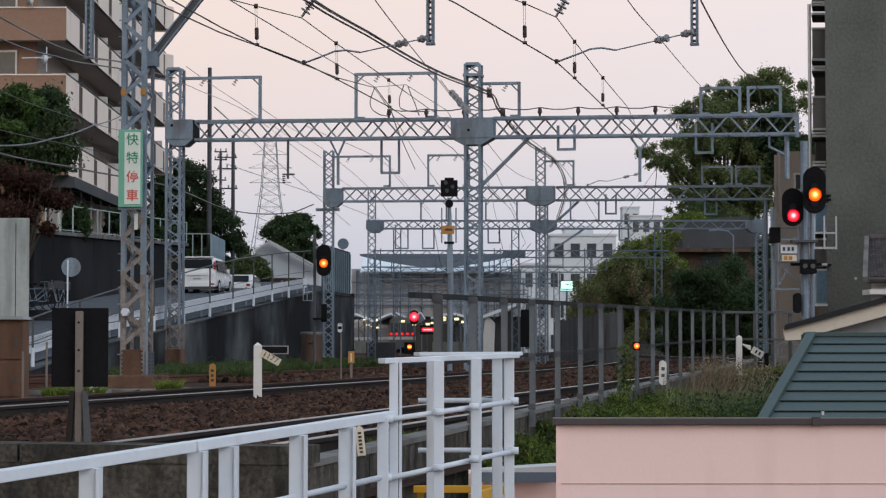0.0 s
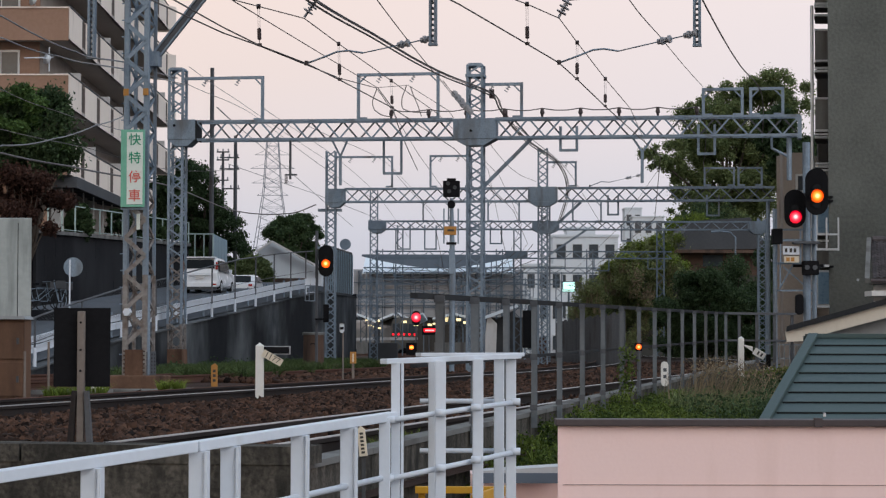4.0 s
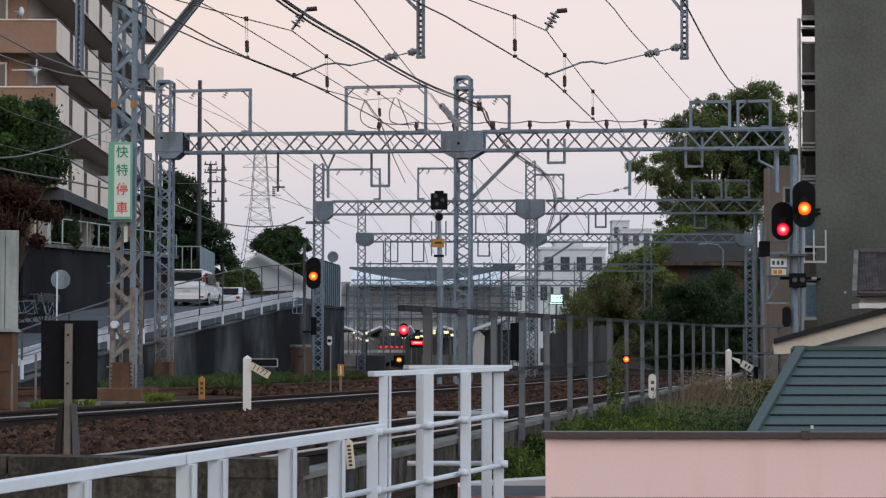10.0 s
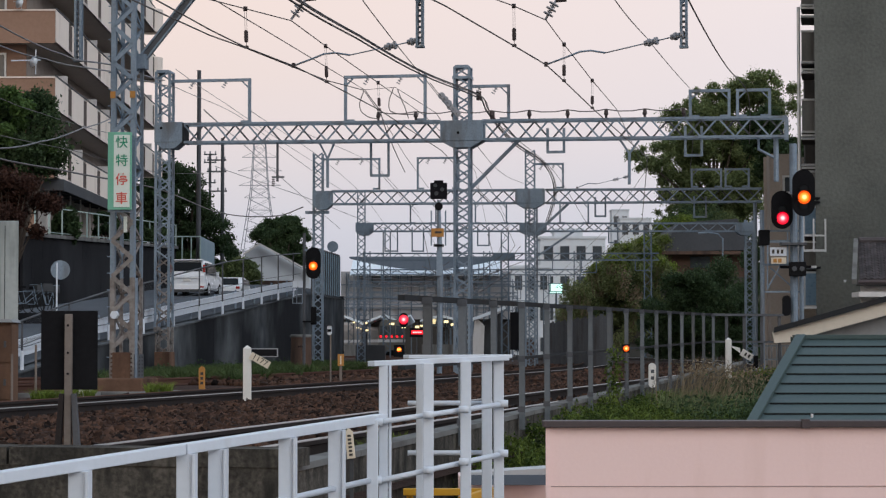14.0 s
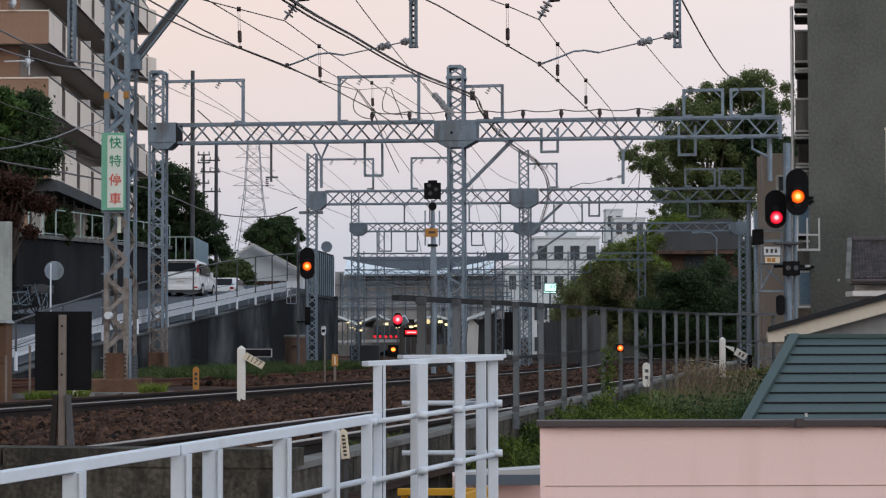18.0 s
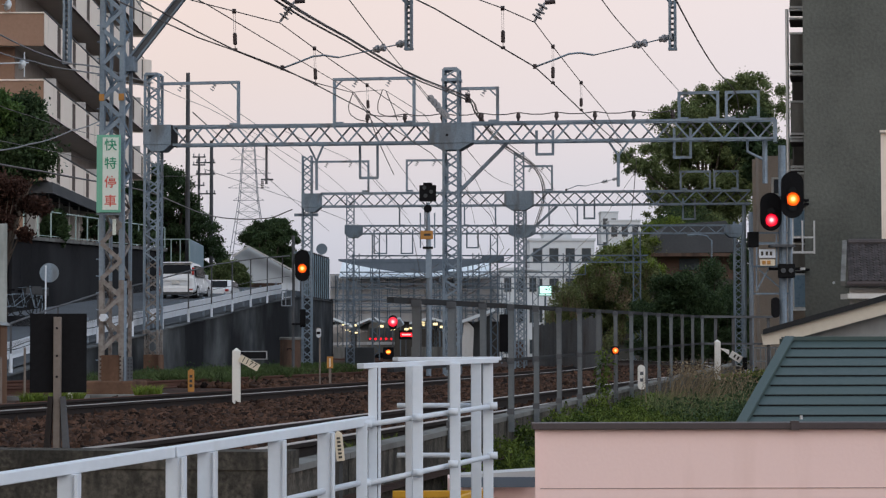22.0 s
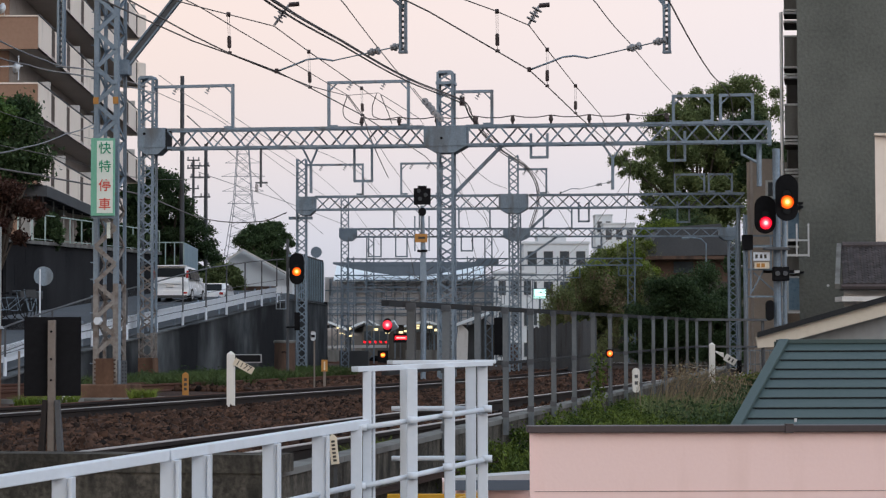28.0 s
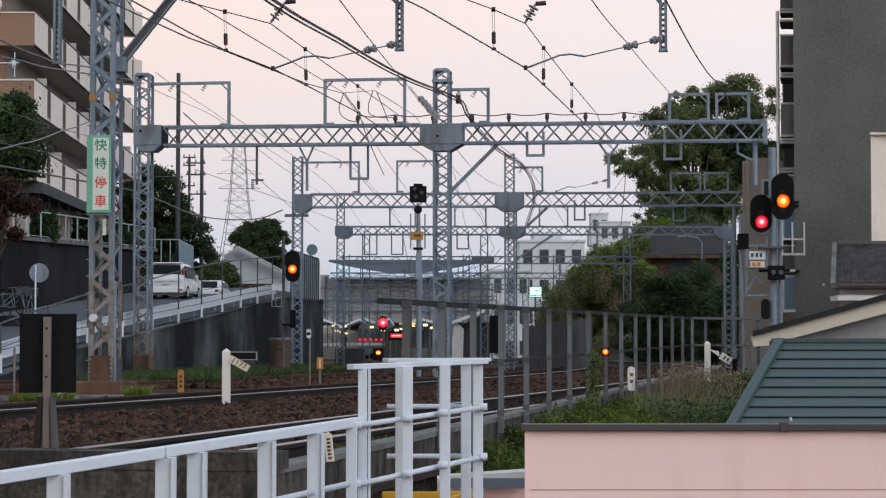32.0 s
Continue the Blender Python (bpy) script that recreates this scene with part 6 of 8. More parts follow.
part("rake", Shape().bar((17.19, 90.5, 4.873), (16.485, 87.2, 3.131), 0.18, 0.2), CONCRETE, t, "pale grey barge board")
part("lower_eave", Shape().box(x0 - 0.3, xr, 86.8, 88.3, 2.538, 2.734), PALE_WALL, t)
part("window", Shape().box(x0 + 0.5, x0 + 1.2, 88.22, 88.3, 1.989, 2.474), GLASS, t)
za, zb = 3.218, 4.828
part("roof_slope", Shape().add([(x0 - 0.2, 87.2, za - 0.05), (xr, 87.2, za - 0.05), (xr, 90.5, zb - 0.05), (x0 + 0.45, 90.5, zb - 0.05), (x0 - 0.2, 87.2, za - 0.2), (xr, 87.2, za - 0.2), (xr, 90.5, zb - 0.2), (x0 + 0.45, 90.5, zb - 0.2)], [(0, 1, 2, 3), (7, 6, 5, 4), (0, 4, 5, 1), (1, 5, 6, 2), (2, 6, 7, 3), (3, 7, 4, 0)]), TILE_ROOF, t)
part("ridge", Shape().tube([(x0 + 0.42, 90.5, zb + 0.05), (xr, 90.5, zb + 0.05)], 0.14, 8), TILE_ROOF, t)
rise = math.degrees(math.atan2(zb - za, 3.3))
tile_mesh = Shape().prism([(-0.125, 0.0), (-0.03, 0.0), (0.0, 0.03), (0.06, 0.05), (0.11, 0.03), (0.125, 0.0), (0.125, -0.03), (-0.125, -0.03)], 0.0, 0.28).mesh("roof_tile", TILE_ROOF)
for r in range(15):
    for k in range(16):
        part("roof_tile", tile_mesh, TILE_ROOF, t, m=pose(x0 - 0.02 + 0.035 * r + k * 0.25, 87.2 + r * 0.22, za + r * (zb - za) / 15 + 0.02, rise - 4, 0, 0))
t = thing("cream_house", label="cream rendered house wall behind the tiled roof", category="house")
part("wall", Shape().prism([(18.785, 92), (30, 92), (30, 93.5), (19.161, 93.5)], -0.5, 9.629, "z"), CREAM, t)
part("coping", Shape().box(18.741, 30, 91.8, 92, 9.619, 9.712), CREAM, t)

# ---- dark grey apartment block ----
t = thing("grey_apartment_block", label="tall dark grey rendered apartment block with narrow balconies", category="apartment building")
xg = 16.99
part("wall", Shape().prism([(xg, 100), (45, 100), (45, 120), (xg + 4.5, 120)], -0.6, 32, "z"), GREY_WALL, t)
part("roof_parapet", Shape().prism([(xg - 0.2, 99.8), (45.2, 99.8), (45.2, 120.2), (xg + 4.4, 120.2)], 32, 32.6, "z"), GREY_WALL, t)
part("drain_pipe", Shape().tube([(16.778, 103, -0.3), (16.778, 103, 16.373)], 0.08, 8), ALU, t)
part("vent", disc(0.06, 99.95, 100.0, 8, 18.266, 3.723), ALU, t)
for yb, ya in ((2, -40), (22, 8), (104, 50), (122, 118), (228, 172), (240, 236), (292, 288), (352, 300), (412, 408), (470, 425)):
    zs, zp = 0.8 + (610 - yb) * 0.02575, 0.8 + (610 - ya) * 0.02575
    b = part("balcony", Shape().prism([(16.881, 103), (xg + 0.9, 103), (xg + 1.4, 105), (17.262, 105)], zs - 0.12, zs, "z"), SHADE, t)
    if zp - zs > 0.5:
        part("balcony_panel", Shape().box(16.907, xg + 0.6, 102.9, 103, zs + 0.05, zp), CONCRETE, b, "grey-green balcony panel")
    part("balcony_rail", Shape().box(16.881, xg + 0.6, 102.85, 103.02, zp - 0.02, zp + 0.07), ALU, b)
    part("balcony_rail", Shape().box(16.881, xg + 0.6, 102.85, 103.02, zs - 0.06, zs + 0.04), ALU, b)
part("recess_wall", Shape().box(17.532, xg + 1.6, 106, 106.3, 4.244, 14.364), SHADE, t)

t = thing("brown_apartment_block", label="brown tiled block behind the signals with railed windows", category="apartment building")
part("wall", Shape().prism([(16.451, 112), (20.066, 112), (20.066, 124), (18.492, 124)], -0.6, 10.225, "z"), BROWN_WALL, t)
part("wing", Shape().box(16.609, 17.998, 111, 112, -0.6, 10.308), BROWN_WALL, t)
for x0, x1, z0, z1, yy, mat in ((17.331, 17.776, 8.44, 9.137, 111, GLASS), (16.902, 17.594, 5.927, 7.109, 102.5, GLASS_BLUE), (16.902, 17.594, 2.694, 4.13, 102.5, GLASS_BLUE)):
    w = part("window", Shape().box(x0 - 0.1, x1 + 0.1, yy - 0.15, yy, z0 - 0.1, z1 + 0.1), ALU, t)
    part("pane", Shape().box(x0, x1, yy - 0.2, yy - 0.15, z0, z1), mat, w)
rl = part("window_rail", Shape().box(16.168, 17.179, 98.5, 98.56, 4.962, 5.06), ALU, t, "white window guard rail")
for x in (16.193, 16.637, 17.154):
    part("rail_post", Shape().box(x - 0.035, x + 0.035, 98.44, 98.497, 4.95, 6.393), ALU, rl)
part("rail_bar", Shape().box(16.168, 17.179, 98.5, 98.56, 5.628, 5.702), ALU, rl)
for z in (2.522, 4.296):
    part("sill", Shape().box(16.119, 16.76, 98.5, 100, z - 0.05, z + 0.05), ALU, t)
for z in (7.418, 7.243, 4.342):
    part("vent_hood", Shape().box(16.756, 17.131, 99.6, 99.99, z - 0.09, z), DARK, t)

# wire-mesh panel fence low at the foot of the signals
t = thing("mesh_fence", label="low grey wire mesh fence beyond the weeds", category="fence")
for k in range(8):
    x = 8.043 + 0.12 * k
    strut("mesh_bar", t, FENCE_STEEL, (x, 56, -0.2), (x, 56, 0.856), 0.02)
for z in (0.828, 0.493, 0.213):
    strut("mesh_bar", t, FENCE_STEEL, (7.931, 56, z), (8.912, 56, z), 0.03)
# ---- ramp road on its retaining wall ----
RAMP_Y = (50, 62, 72, 80, 88, 99, 111, 120, 126, 142)
RAMP_Z = (-0.40, -0.10, 0.72, 1.10, 1.57, 2.16, 2.85, 3.33, 3.58, 3.65)


def ramp(y, side=0.0, dz=0.0):
    """Right edge of the ramp road, side metres towards the left; the road banks up to the left."""
    return (-11.45 + 0.0735 * (y - 62) - side, y, float(np.interp(y, RAMP_Y, RAMP_Z)) + dz + 0.22 * min(1.0, side / 0.3) + 0.50 * min(1.0, max(0.0, side - 0.5)))


ramp_wall = tagged(thing("ramp_retaining_wall", label="tall streaked dark concrete wall carrying the ramp road", category="wall"), kind="structure")
y = 50.0
while y < 142:
    y1 = min(y + 3.98, 142)
    a, b = ramp(y), ramp(y1)
    sh = Shape().add([(a[0], y, -0.5), (b[0], y1, -0.5), (b[0], y1, max(b[2], -0.1) + 0.12), (a[0], y, max(a[2], -0.1) + 0.12), (a[0] - 0.35, y, -0.5), (b[0] - 0.35, y1, -0.5), (b[0] - 0.35, y1, max(b[2], -0.1) + 0.12), (a[0] - 0.35, y, max(a[2], -0.1) + 0.12)],
                     [(0, 1, 2, 3), (7, 6, 5, 4), (0, 4, 5, 1), (1, 5, 6, 2), (2, 6, 7, 3), (3, 7, 4, 0)])
    part("wall_panel", sh, RAMP_WALL, ramp_wall)
    a2, b2 = ramp(y, 0, 0.10), ramp(y1, 0, 0.10)
    part("coping_stone", Shape().bar((a2[0] - 0.15, y, max(a[2], -0.1) + 0.16), (b2[0] - 0.15, y1 - 0.03, max(b[2], -0.1) + 0.14), 0.42, 0.05), CONCRETE_STREAK, ramp_wall)
    y += 4.0
part("end_wall", Shape().box(ramp(142)[0] - 12, ramp(142)[0], 141.7, 142.1, -0.5, 4.0), CONCRETE_DARK, ramp_wall)
n = 24
sh = Shape()
pts = [50 + 92 * k / n for k in range(n + 1)]
cols = (0.3, 0.5, 1.5, 6.3)
sh.add([ramp(q, c, d) for d in (0.0, -0.6) for c in cols for q in pts],
       [(k * (n + 1) + i, k * (n + 1) + i + 1, (k + 1) * (n + 1) + i + 1, (k + 1) * (n + 1) + i) for k in (0, 1, 2) for i in range(n)] +
       [((k + 4) * (n + 1) + i, (k + 5) * (n + 1) + i, (k + 5) * (n + 1) + i + 1, (k + 4) * (n + 1) + i + 1) for k in (0, 1, 2) for i in range(n)])
tagged(part("road", sh, ASPHALT, None, "worn grey asphalt of the rising ramp road"), category="road", kind="structure")

# guard rail: two beams on white posts
t = thing("guard_rail", label="pale blue-white double beam guard rail along the ramp", category="guard rail")
y = 52.0
while y < 122:
    p = ramp(y, 0.35)
    part("post", Shape().tube([(p[0] - 0.09, y, p[2] - 0.05), (p[0] - 0.09, y, p[2] + 0.82)], 0.045, 8), GALV, t)
    y += 5.6
for h in (0.36, 0.62):
    for k in range(11):
        a, b = ramp(52 + 6.4 * k, 0.35, h), ramp(52 + 6.4 * (k + 1), 0.35, h)
        sh = Shape()
        sh.bar((a[0], a[1], a[2]), (b[0], b[1], b[2]), 0.05, 0.22)
        for e in (-0.075, 0.075):
            sh.bar((a[0] + 0.02, a[1], a[2] + e), (b[0] + 0.02, b[1], b[2] + e), 0.05, 0.06)
        sh.bar((a[0] - 0.03, a[1], a[2]), (b[0] - 0.03, b[1], b[2]), 0.03, 0.08)
        part("beam", sh, WHITE_PAINT, t)

# tall mesh fence outside the guard rail
t = thing("mesh_fence", label="tall thin grey wire fence along the ramp edge", category="fence")


def fence_top(y):
    """The fence is lower where the ramp begins."""
    return float(np.interp(y, (62, 75, 100), (1.45, 1.75, 2.38)))



y = 52.0
while y < 122:
    p = ramp(y, 0.1)
    part("post", Shape().tube([(p[0], y, p[2] + 0.62), (p[0], y, p[2] + fence_top(y))], 0.032, 6), GALV_DARK, t)
    part("post_sleeve", Shape().tube([(p[0], y, p[2] - 0.1), (p[0], y, p[2] + 0.64)], 0.055, 8), WHITE_PAINT, t, "white painted lower post")
    y += 5.6
for h, r in ((1.0, 0.03), (0.54, 0.014)):
    part("rail", Shape().tube([ramp(q, 0.1, h * fence_top(q)) for q in (50, 62, 68, 74, 82, 90, 98, 110, 122)], r, 6), GALV_DARK, t)
net = Shape()
k = 50.0
while k < 84:
    for d in (-1, 1):
        a, b = (k, k + 2.0) if d > 0 else (k + 2.0, k)
        net.bar(ramp(a, 0.08, 0.85), ramp(b, 0.08, fence_top(b) - 0.02), 0.003, 0.003)
    k += 0.3
tagged(part("wire_mesh", net, GALV_DARK, t, "thin grey diamond wire mesh"), kind="stuff")
# ribbed sheet screen at the top of the ramp
t = thing("sheet_screen", label="blue-grey ribbed sheet screen on top of the ramp wall", category="screen")
y = 127.0
while y < 141:
    p, q = ramp(y, 0.12), ramp(y + 0.94, 0.12)
    part("panel", Shape().bar((p[0], p[1], p[2] + 1.45), (q[0], q[1], q[2] + 1.45), 0.05, 2.5), SHEET_BLUE, t)
    part("panel_post", Shape().box(p[0] - 0.04, p[0] + 0.08, y - 0.05, y + 0.03, p[2] - 0.2, p[2] + 2.8), GALV_DARK, t)
    y += 1.0


# ---- cars on the ramp ----
def car(x, y, z, rz, profile, w, windows, label, lights):
    """Body from its side outline with tumblehome, glass, lamps, wheels. Front is +y."""
    t = thing("car", x, y, z, rz, label, "car", "cars on the ramp")

    def half(zz):
        return w / 2 * (1.0 if zz < 0.95 else 1.0 - 0.20 * (zz - 0.95) / 0.7)
    n = len(profile)
    sh = Shape().add([(s * half(p[1]), p[0], p[1]) for s in (-1, 1) for p in profile],
                     [tuple(range(n)), tuple(reversed(range(n, 2 * n)))] + [(i, (i + 1) % n, n + (i + 1) % n, n + i) for i in range(n)])
    part("body", sh, CAR_WHITE, t, bevel=0.11)
    for pts, mat, name in windows:
        k = len(pts)
        nrm = (Vector(pts[1]) - Vector(pts[0])).cross(Vector(pts[2]) - Vector(pts[1])).normalized()
        out = nrm if nrm.dot(Vector(pts[0]) - Vector((0, 2, 0.8))) > 0 else -nrm
        part(name, Shape().add([Vector(q) + out * d for d in (-0.03, 0.03) for q in pts], [tuple(range(k)), tuple(reversed(range(k, 2 * k)))] + [(i, (i + 1) % k, k + (i + 1) % k, k + i) for i in range(k)]), mat, t)
    for x0, x1, y0, y1, z0, z1, mat, name in lights:
        part(name, Shape().box(x0, x1, y0, y1, z0, z1), mat, t, bevel=0.015)
    for sx in (-1, 1):
        for yy in (0.75, 3.25):
            wh = part("wheel", Shape().tube([(sx * (w / 2 - 0.2), yy, 0.31), (sx * (w / 2 + 0.01), yy, 0.31)], 0.31, 18), TYRE, t)
            part("rim", Shape().tube([(sx * (w / 2 - 0.02), yy, 0.31), (sx * (w / 2 + 0.02), yy, 0.31)], 0.19, 14), ALU, wh)
    return t


TAIL = surface("red_tail_lamp", (0.30, 0.015, 0.015), (0.42, 0.03, 0.03), 0.25, 0, 2, 20, 0, spec=0.5)
van = [(0.0, 0.28), (0.0, 0.55), (-0.04, 0.92), (0.12, 1.30), (0.30, 1.62), (0.9, 1.66), (2.3, 1.62), (3.1, 1.08), (3.95, 0.92), (4.05, 0.55), (4.0, 0.25)]
car(-11.242, 103.5, ramp(103.5, 2.2)[2] + 0.02, -6, van, 1.72,
    [([(-0.69, 0.03, 1.14), (0.69, 0.03, 1.14), (0.62, 0.20, 1.53), (-0.62, 0.20, 1.53)], GLASS_DARK, "rear_window"), ([(0.862, 0.35, 1.02), (0.862, 2.8, 1.02), (0.755, 2.25, 1.5), (0.755, 0.5, 1.5)], GLASS_DARK, "side_window")],
    "white hatchback parked on the ramp seen from behind",
    [(-0.83, -0.74, -0.03, 0.12, 1.08, 1.42, TAIL, "tail_lamp"), (0.74, 0.83, -0.03, 0.12, 1.08, 1.42, TAIL, "tail_lamp"), (-0.78, 0.78, -0.075, 0.05, 0.16, 0.30, DARK_GREY, "valance"), (-0.8, -0.6, -0.08, 0.0, 0.36, 0.44, TAIL, "reflector"), (0.6, 0.8, -0.08, 0.0, 0.36, 0.44, TAIL, "reflector"), (-0.82, 0.82, -0.07, 0.05, 0.28, 0.50, CAR_WHITE, "bumper"), (-0.18, 0.18, -0.075, 0.0, 0.66, 0.78, PALE_WALL, "number_plate"),
     (-0.7, 0.7, 0.1, 0.4, 1.62, 1.68, CAR_WHITE, "spoiler"), (0.86, 1.0, 2.35, 2.5, 1.0, 1.15, CAR_WHITE, "mirror"), (-0.5, 0.5, -0.078, -0.02, 0.8, 0.85, ALU, "trim_strip")])
small = [(0.0, 0.22), (0.0, 0.5), (0.02, 0.74), (0.55, 0.80), (1.0, 1.12), (2.0, 1.20), (2.9, 1.06), (3.5, 0.78), (3.75, 0.7), (3.8, 0.25)]
car(-10.201, 111, ramp(111, 0.5)[2] + 0.02, -4, small, 1.5,
    [([(-0.58, 0.53, 0.82), (0.58, 0.53, 0.82), (0.52, 0.93, 1.10), (-0.52, 0.93, 1.10)], GLASS_DARK, "rear_window"), ([(0.765, 0.9, 0.82), (0.765, 3.0, 0.82), (0.73, 2.6, 1.08), (0.73, 1.1, 1.08)], GLASS_DARK, "side_window")],
    "white compact car ahead on the ramp", [(-0.73, -0.55, -0.03, 0.05, 0.58, 0.70, TAIL, "tail_lamp"), (0.55, 0.73, -0.03, 0.05, 0.58, 0.70, TAIL, "tail_lamp"), (-0.7, 0.7, -0.05, 0.05, 0.24, 0.36, DARK_GREY, "bumper")])

# ---- terrace behind the road ----
t = thing("terrace_wall", label="dark stained stone terrace wall behind the road", category="wall")
P0, P1 = (-17.335, 95, 5.504), (-14.542, 128, 6.368)
nx, nz = 18, 6
for i in range(nx):
    for j in range(nz):
        a = Vector(P0).lerp(Vector(P1), i / nx)
        b = Vector(P0).lerp(Vector(P1), (i + 0.9995) / nx)
        z0, z1 = a.z * j / nz + 0.0006, a.z * (j + 1) / nz - 0.0006
        off = 0.002 * ((i * 7 + j * 5) % 4)
        part("stone_block", Shape().add([(a.x + off, a.y, z0), (b.x + off, b.y, z0), (b.x + off, b.y, z1), (a.x + off, a.y, z1), (a.x - 0.6, a.y, z0), (b.x - 0.6, b.y, z0), (b.x - 0.6, b.y, z1), (a.x - 0.6, a.y, z1)],
                                        [(0, 1, 2, 3), (7, 6, 5, 4), (0, 4, 5, 1), (1, 5, 6, 2), (2, 6, 7, 3), (3, 7, 4, 0)]), CONCRETE_DARK, t)
part("wall_cap", Shape().bar((P0[0] - 0.1, P0[1], P0[2] + 0.08), (P1[0] - 0.1, P1[1], P1[2] + 0.08), 0.5, 0.16), CONCRETE, t)
part("front_wall", Shape().box(-20.063, -17.21, 95.0, 95.5, 0, 5.504), CONCRETE_DARK, t)
tr = thing("terrace_railing", label="pale green railing on top of the terrace wall", category="railing")
for k in range(15):
    a = Vector(P0).lerp(Vector(P1), k / 14)
    part("post", Shape().box(a.x - 0.03, a.x + 0.03, a.y - 0.03, a.y + 0.03, a.z + 0.1, a.z + 1.35), FENCE_GREEN, tr)
for h in (1.35, 0.25):
    part("rail", Shape().bar((P0[0], P0[1], P0[2] + h), (P1[0], P1[1], P1[2] + h), 0.05, 0.05 if h > 1 else 0.03), FENCE_GREEN, tr)
solid("garden_wall", Shape().box(-19.6, -17.75, 100.6, 100.8, 5.4, 7.3), BRICK_TILE, "low brown garden wall behind the terrace railing", "wall")
solid("terrace", Shape().add([(P0[0] - 0.3, P0[1], P0[2]), (P1[0] - 0.3, P1[1], P1[2]), (-60, P1[1], P1[2]), (-60, P0[1], P0[2])], [(0, 1, 2, 3)]), EARTH, "raised earth terrace below the apartments", "terrace", kind="structure")

# mesh fence at the end of the terrace, its last part clad in teal sheet
t = thing("terrace_end_fence", label="thin grey mesh fence with a teal ribbed sheet end", category="fence", group="fences")
for px in (-14.503, -13.967, -13.462, -12.958):
    part("post", Shape().tube([(px, 126, 3.9), (px, 126, 7.007)], 0.035, 8), FENCE_GREEN, t)
part("rail", Shape().bar((-14.539, 126, 6.976), (-12.93, 126, 6.976), 0.06), FENCE_GREEN, t)
for k in range(9):
    a = Vector((-12.93, 126, 6.976)).lerp(Vector((-13.138, 136, 7.057)), k / 9)
    b = Vector((-12.93, 126, 6.976)).lerp(Vector((-13.138, 136, 7.057)), (k + 0.9) / 9)
    h = a.z - 5.349
    part("ribbed_panel", Shape().bar((a.x, a.y, a.z - h / 2), (b.x, b.y, a.z - h / 2), 0.05, h), SHEET_BLUE, t)

t = thing("concrete_pillar", label="pale concrete pillar wall beside the road", category="pillar")
part("pillar", Shape().prism([(-15.566, 72), (-13.188, 72), (-13.61, 74), (-15.998, 74)], -0.3, 4.834, "z"), PILLAR, t, bevel=0.03)
part("joint", Shape().box(-13.628, -13.612, 71.99, 72.02, 0.5, 4.672), CONCRETE_DARK, t)
t = thing("road_sign", -11.63, 70, ramp(70)[2], 0, "round road sign seen from its grey back on a white pole", "road sign", "round road signs")
part("pole", Shape().tube([(0, 0, 0), (0, 0, 3.424 - ramp(70)[2])], 0.026, 8), WHITE_PAINT, t)
part("disc", disc(0.3, 0.03, 0.045, 28), GALV, t, "grey metal back of the disc", m=pose(0.1, 0, 3.197 - ramp(70)[2]))
t = thing("road_sign", -6.146, 138, ramp(138)[2], 0, "round brownish sign back above the screen", "road sign", "round road signs")
part("pole", Shape().tube([(0, 0, 0), (0, 0, 7.184 - ramp(138)[2])], 0.04, 8), GALV, t)
part("disc", disc(0.34, 0.03, 0.05, 24), GALV, t, m=pose(0.05, -0.1, 6.942 - ramp(138)[2]))
# bicycle leaning by the wall
parking_slab = thing("pavement")
tagged(parking_slab, "raised grey concrete parking slab beside the ramp", "pavement", kind="structure")
part("slab", Shape().box(-15.4, -12.75, 75.2, 80.0, 1.2, 1.95), CONCRETE_DARK, parking_slab, bevel=0.02)
t = thing("bicycle", -13.54, 76.2, 1.95, 12, "parked bicycle with a pale basket beside the wall", "bicycle")
for x in (-0.5, 0.5):
    ring = Shape().tube([(x + 0.31 * math.cos(a), 0, 0.33 + 0.31 * math.sin(a)) for a in [2 * math.pi * k / 20 for k in range(21)]], 0.018, 5)
    part("wheel", ring, TYRE, t)
part("frame", Shape().tube([(-0.5, 0, 0.33), (-0.15, 0, 0.33), (0.35, 0, 0.75), (-0.25, 0, 0.75), (-0.15, 0, 0.33)], 0.02, 6).tube([(0.5, 0, 0.33), (0.35, 0, 0.95)], 0.02, 6), GALV, t)
part("saddle", Shape().box(-0.38, -0.15, -0.07, 0.07, 0.85, 0.92), DARK, t, bevel=0.02)
part("handlebar", Shape().tube([(0.35, -0.25, 1.0), (0.35, 0.25, 1.0)], 0.015, 6), GALV, t)
part("basket", Shape().box(0.42, 0.72, -0.15, 0.15, 0.75, 1.0), DARK_GREY, t)
for k in range(3):
    copy_thing(t, pose(-13.949 + 0.35 * k, 77.3 + 0.5 * k, 1.95, 0, 0, 40 + 22 * k))

# lean-to porch along the foot of the apartments
t = thing("porch", label="dark sloping lean-to porch roof on thin white posts", category="porch")
part("roof", Shape().prism([(-18.2, 8.34), (-16.62, 8.10), (-16.62, 7.98), (-18.2, 8.22)], 101.3, 118.0), ROOF_DARK, t, "dark sheet roof")
part("fascia", Shape().box(-16.62, -16.54, 101.25, 118.05, 7.84, 8.33), ROOF_DARK, t, "dark fascia board")
part("gable", Shape().box(-18.2, -16.62, 101.25, 101.30, 7.84, 8.33), ROOF_DARK, t, "dark fascia board")
for k in range(6):
    y = 102.2 + 3.1 * k
    part("post", Shape().box(-17.42, -17.35, y, y + 0.07, 5.6 + 0.026 * (y - 100), 8.08), PALE_WALL, t, "thin white post")
    part("rafter", Shape().bar((-18.18, y + 0.035, 8.17), (-16.64, y + 0.035, 7.93), 0.06, 0.09), ROOF_DARK, t)
tank = thing("storage_box", label="white storage box beside the porch", category="box")
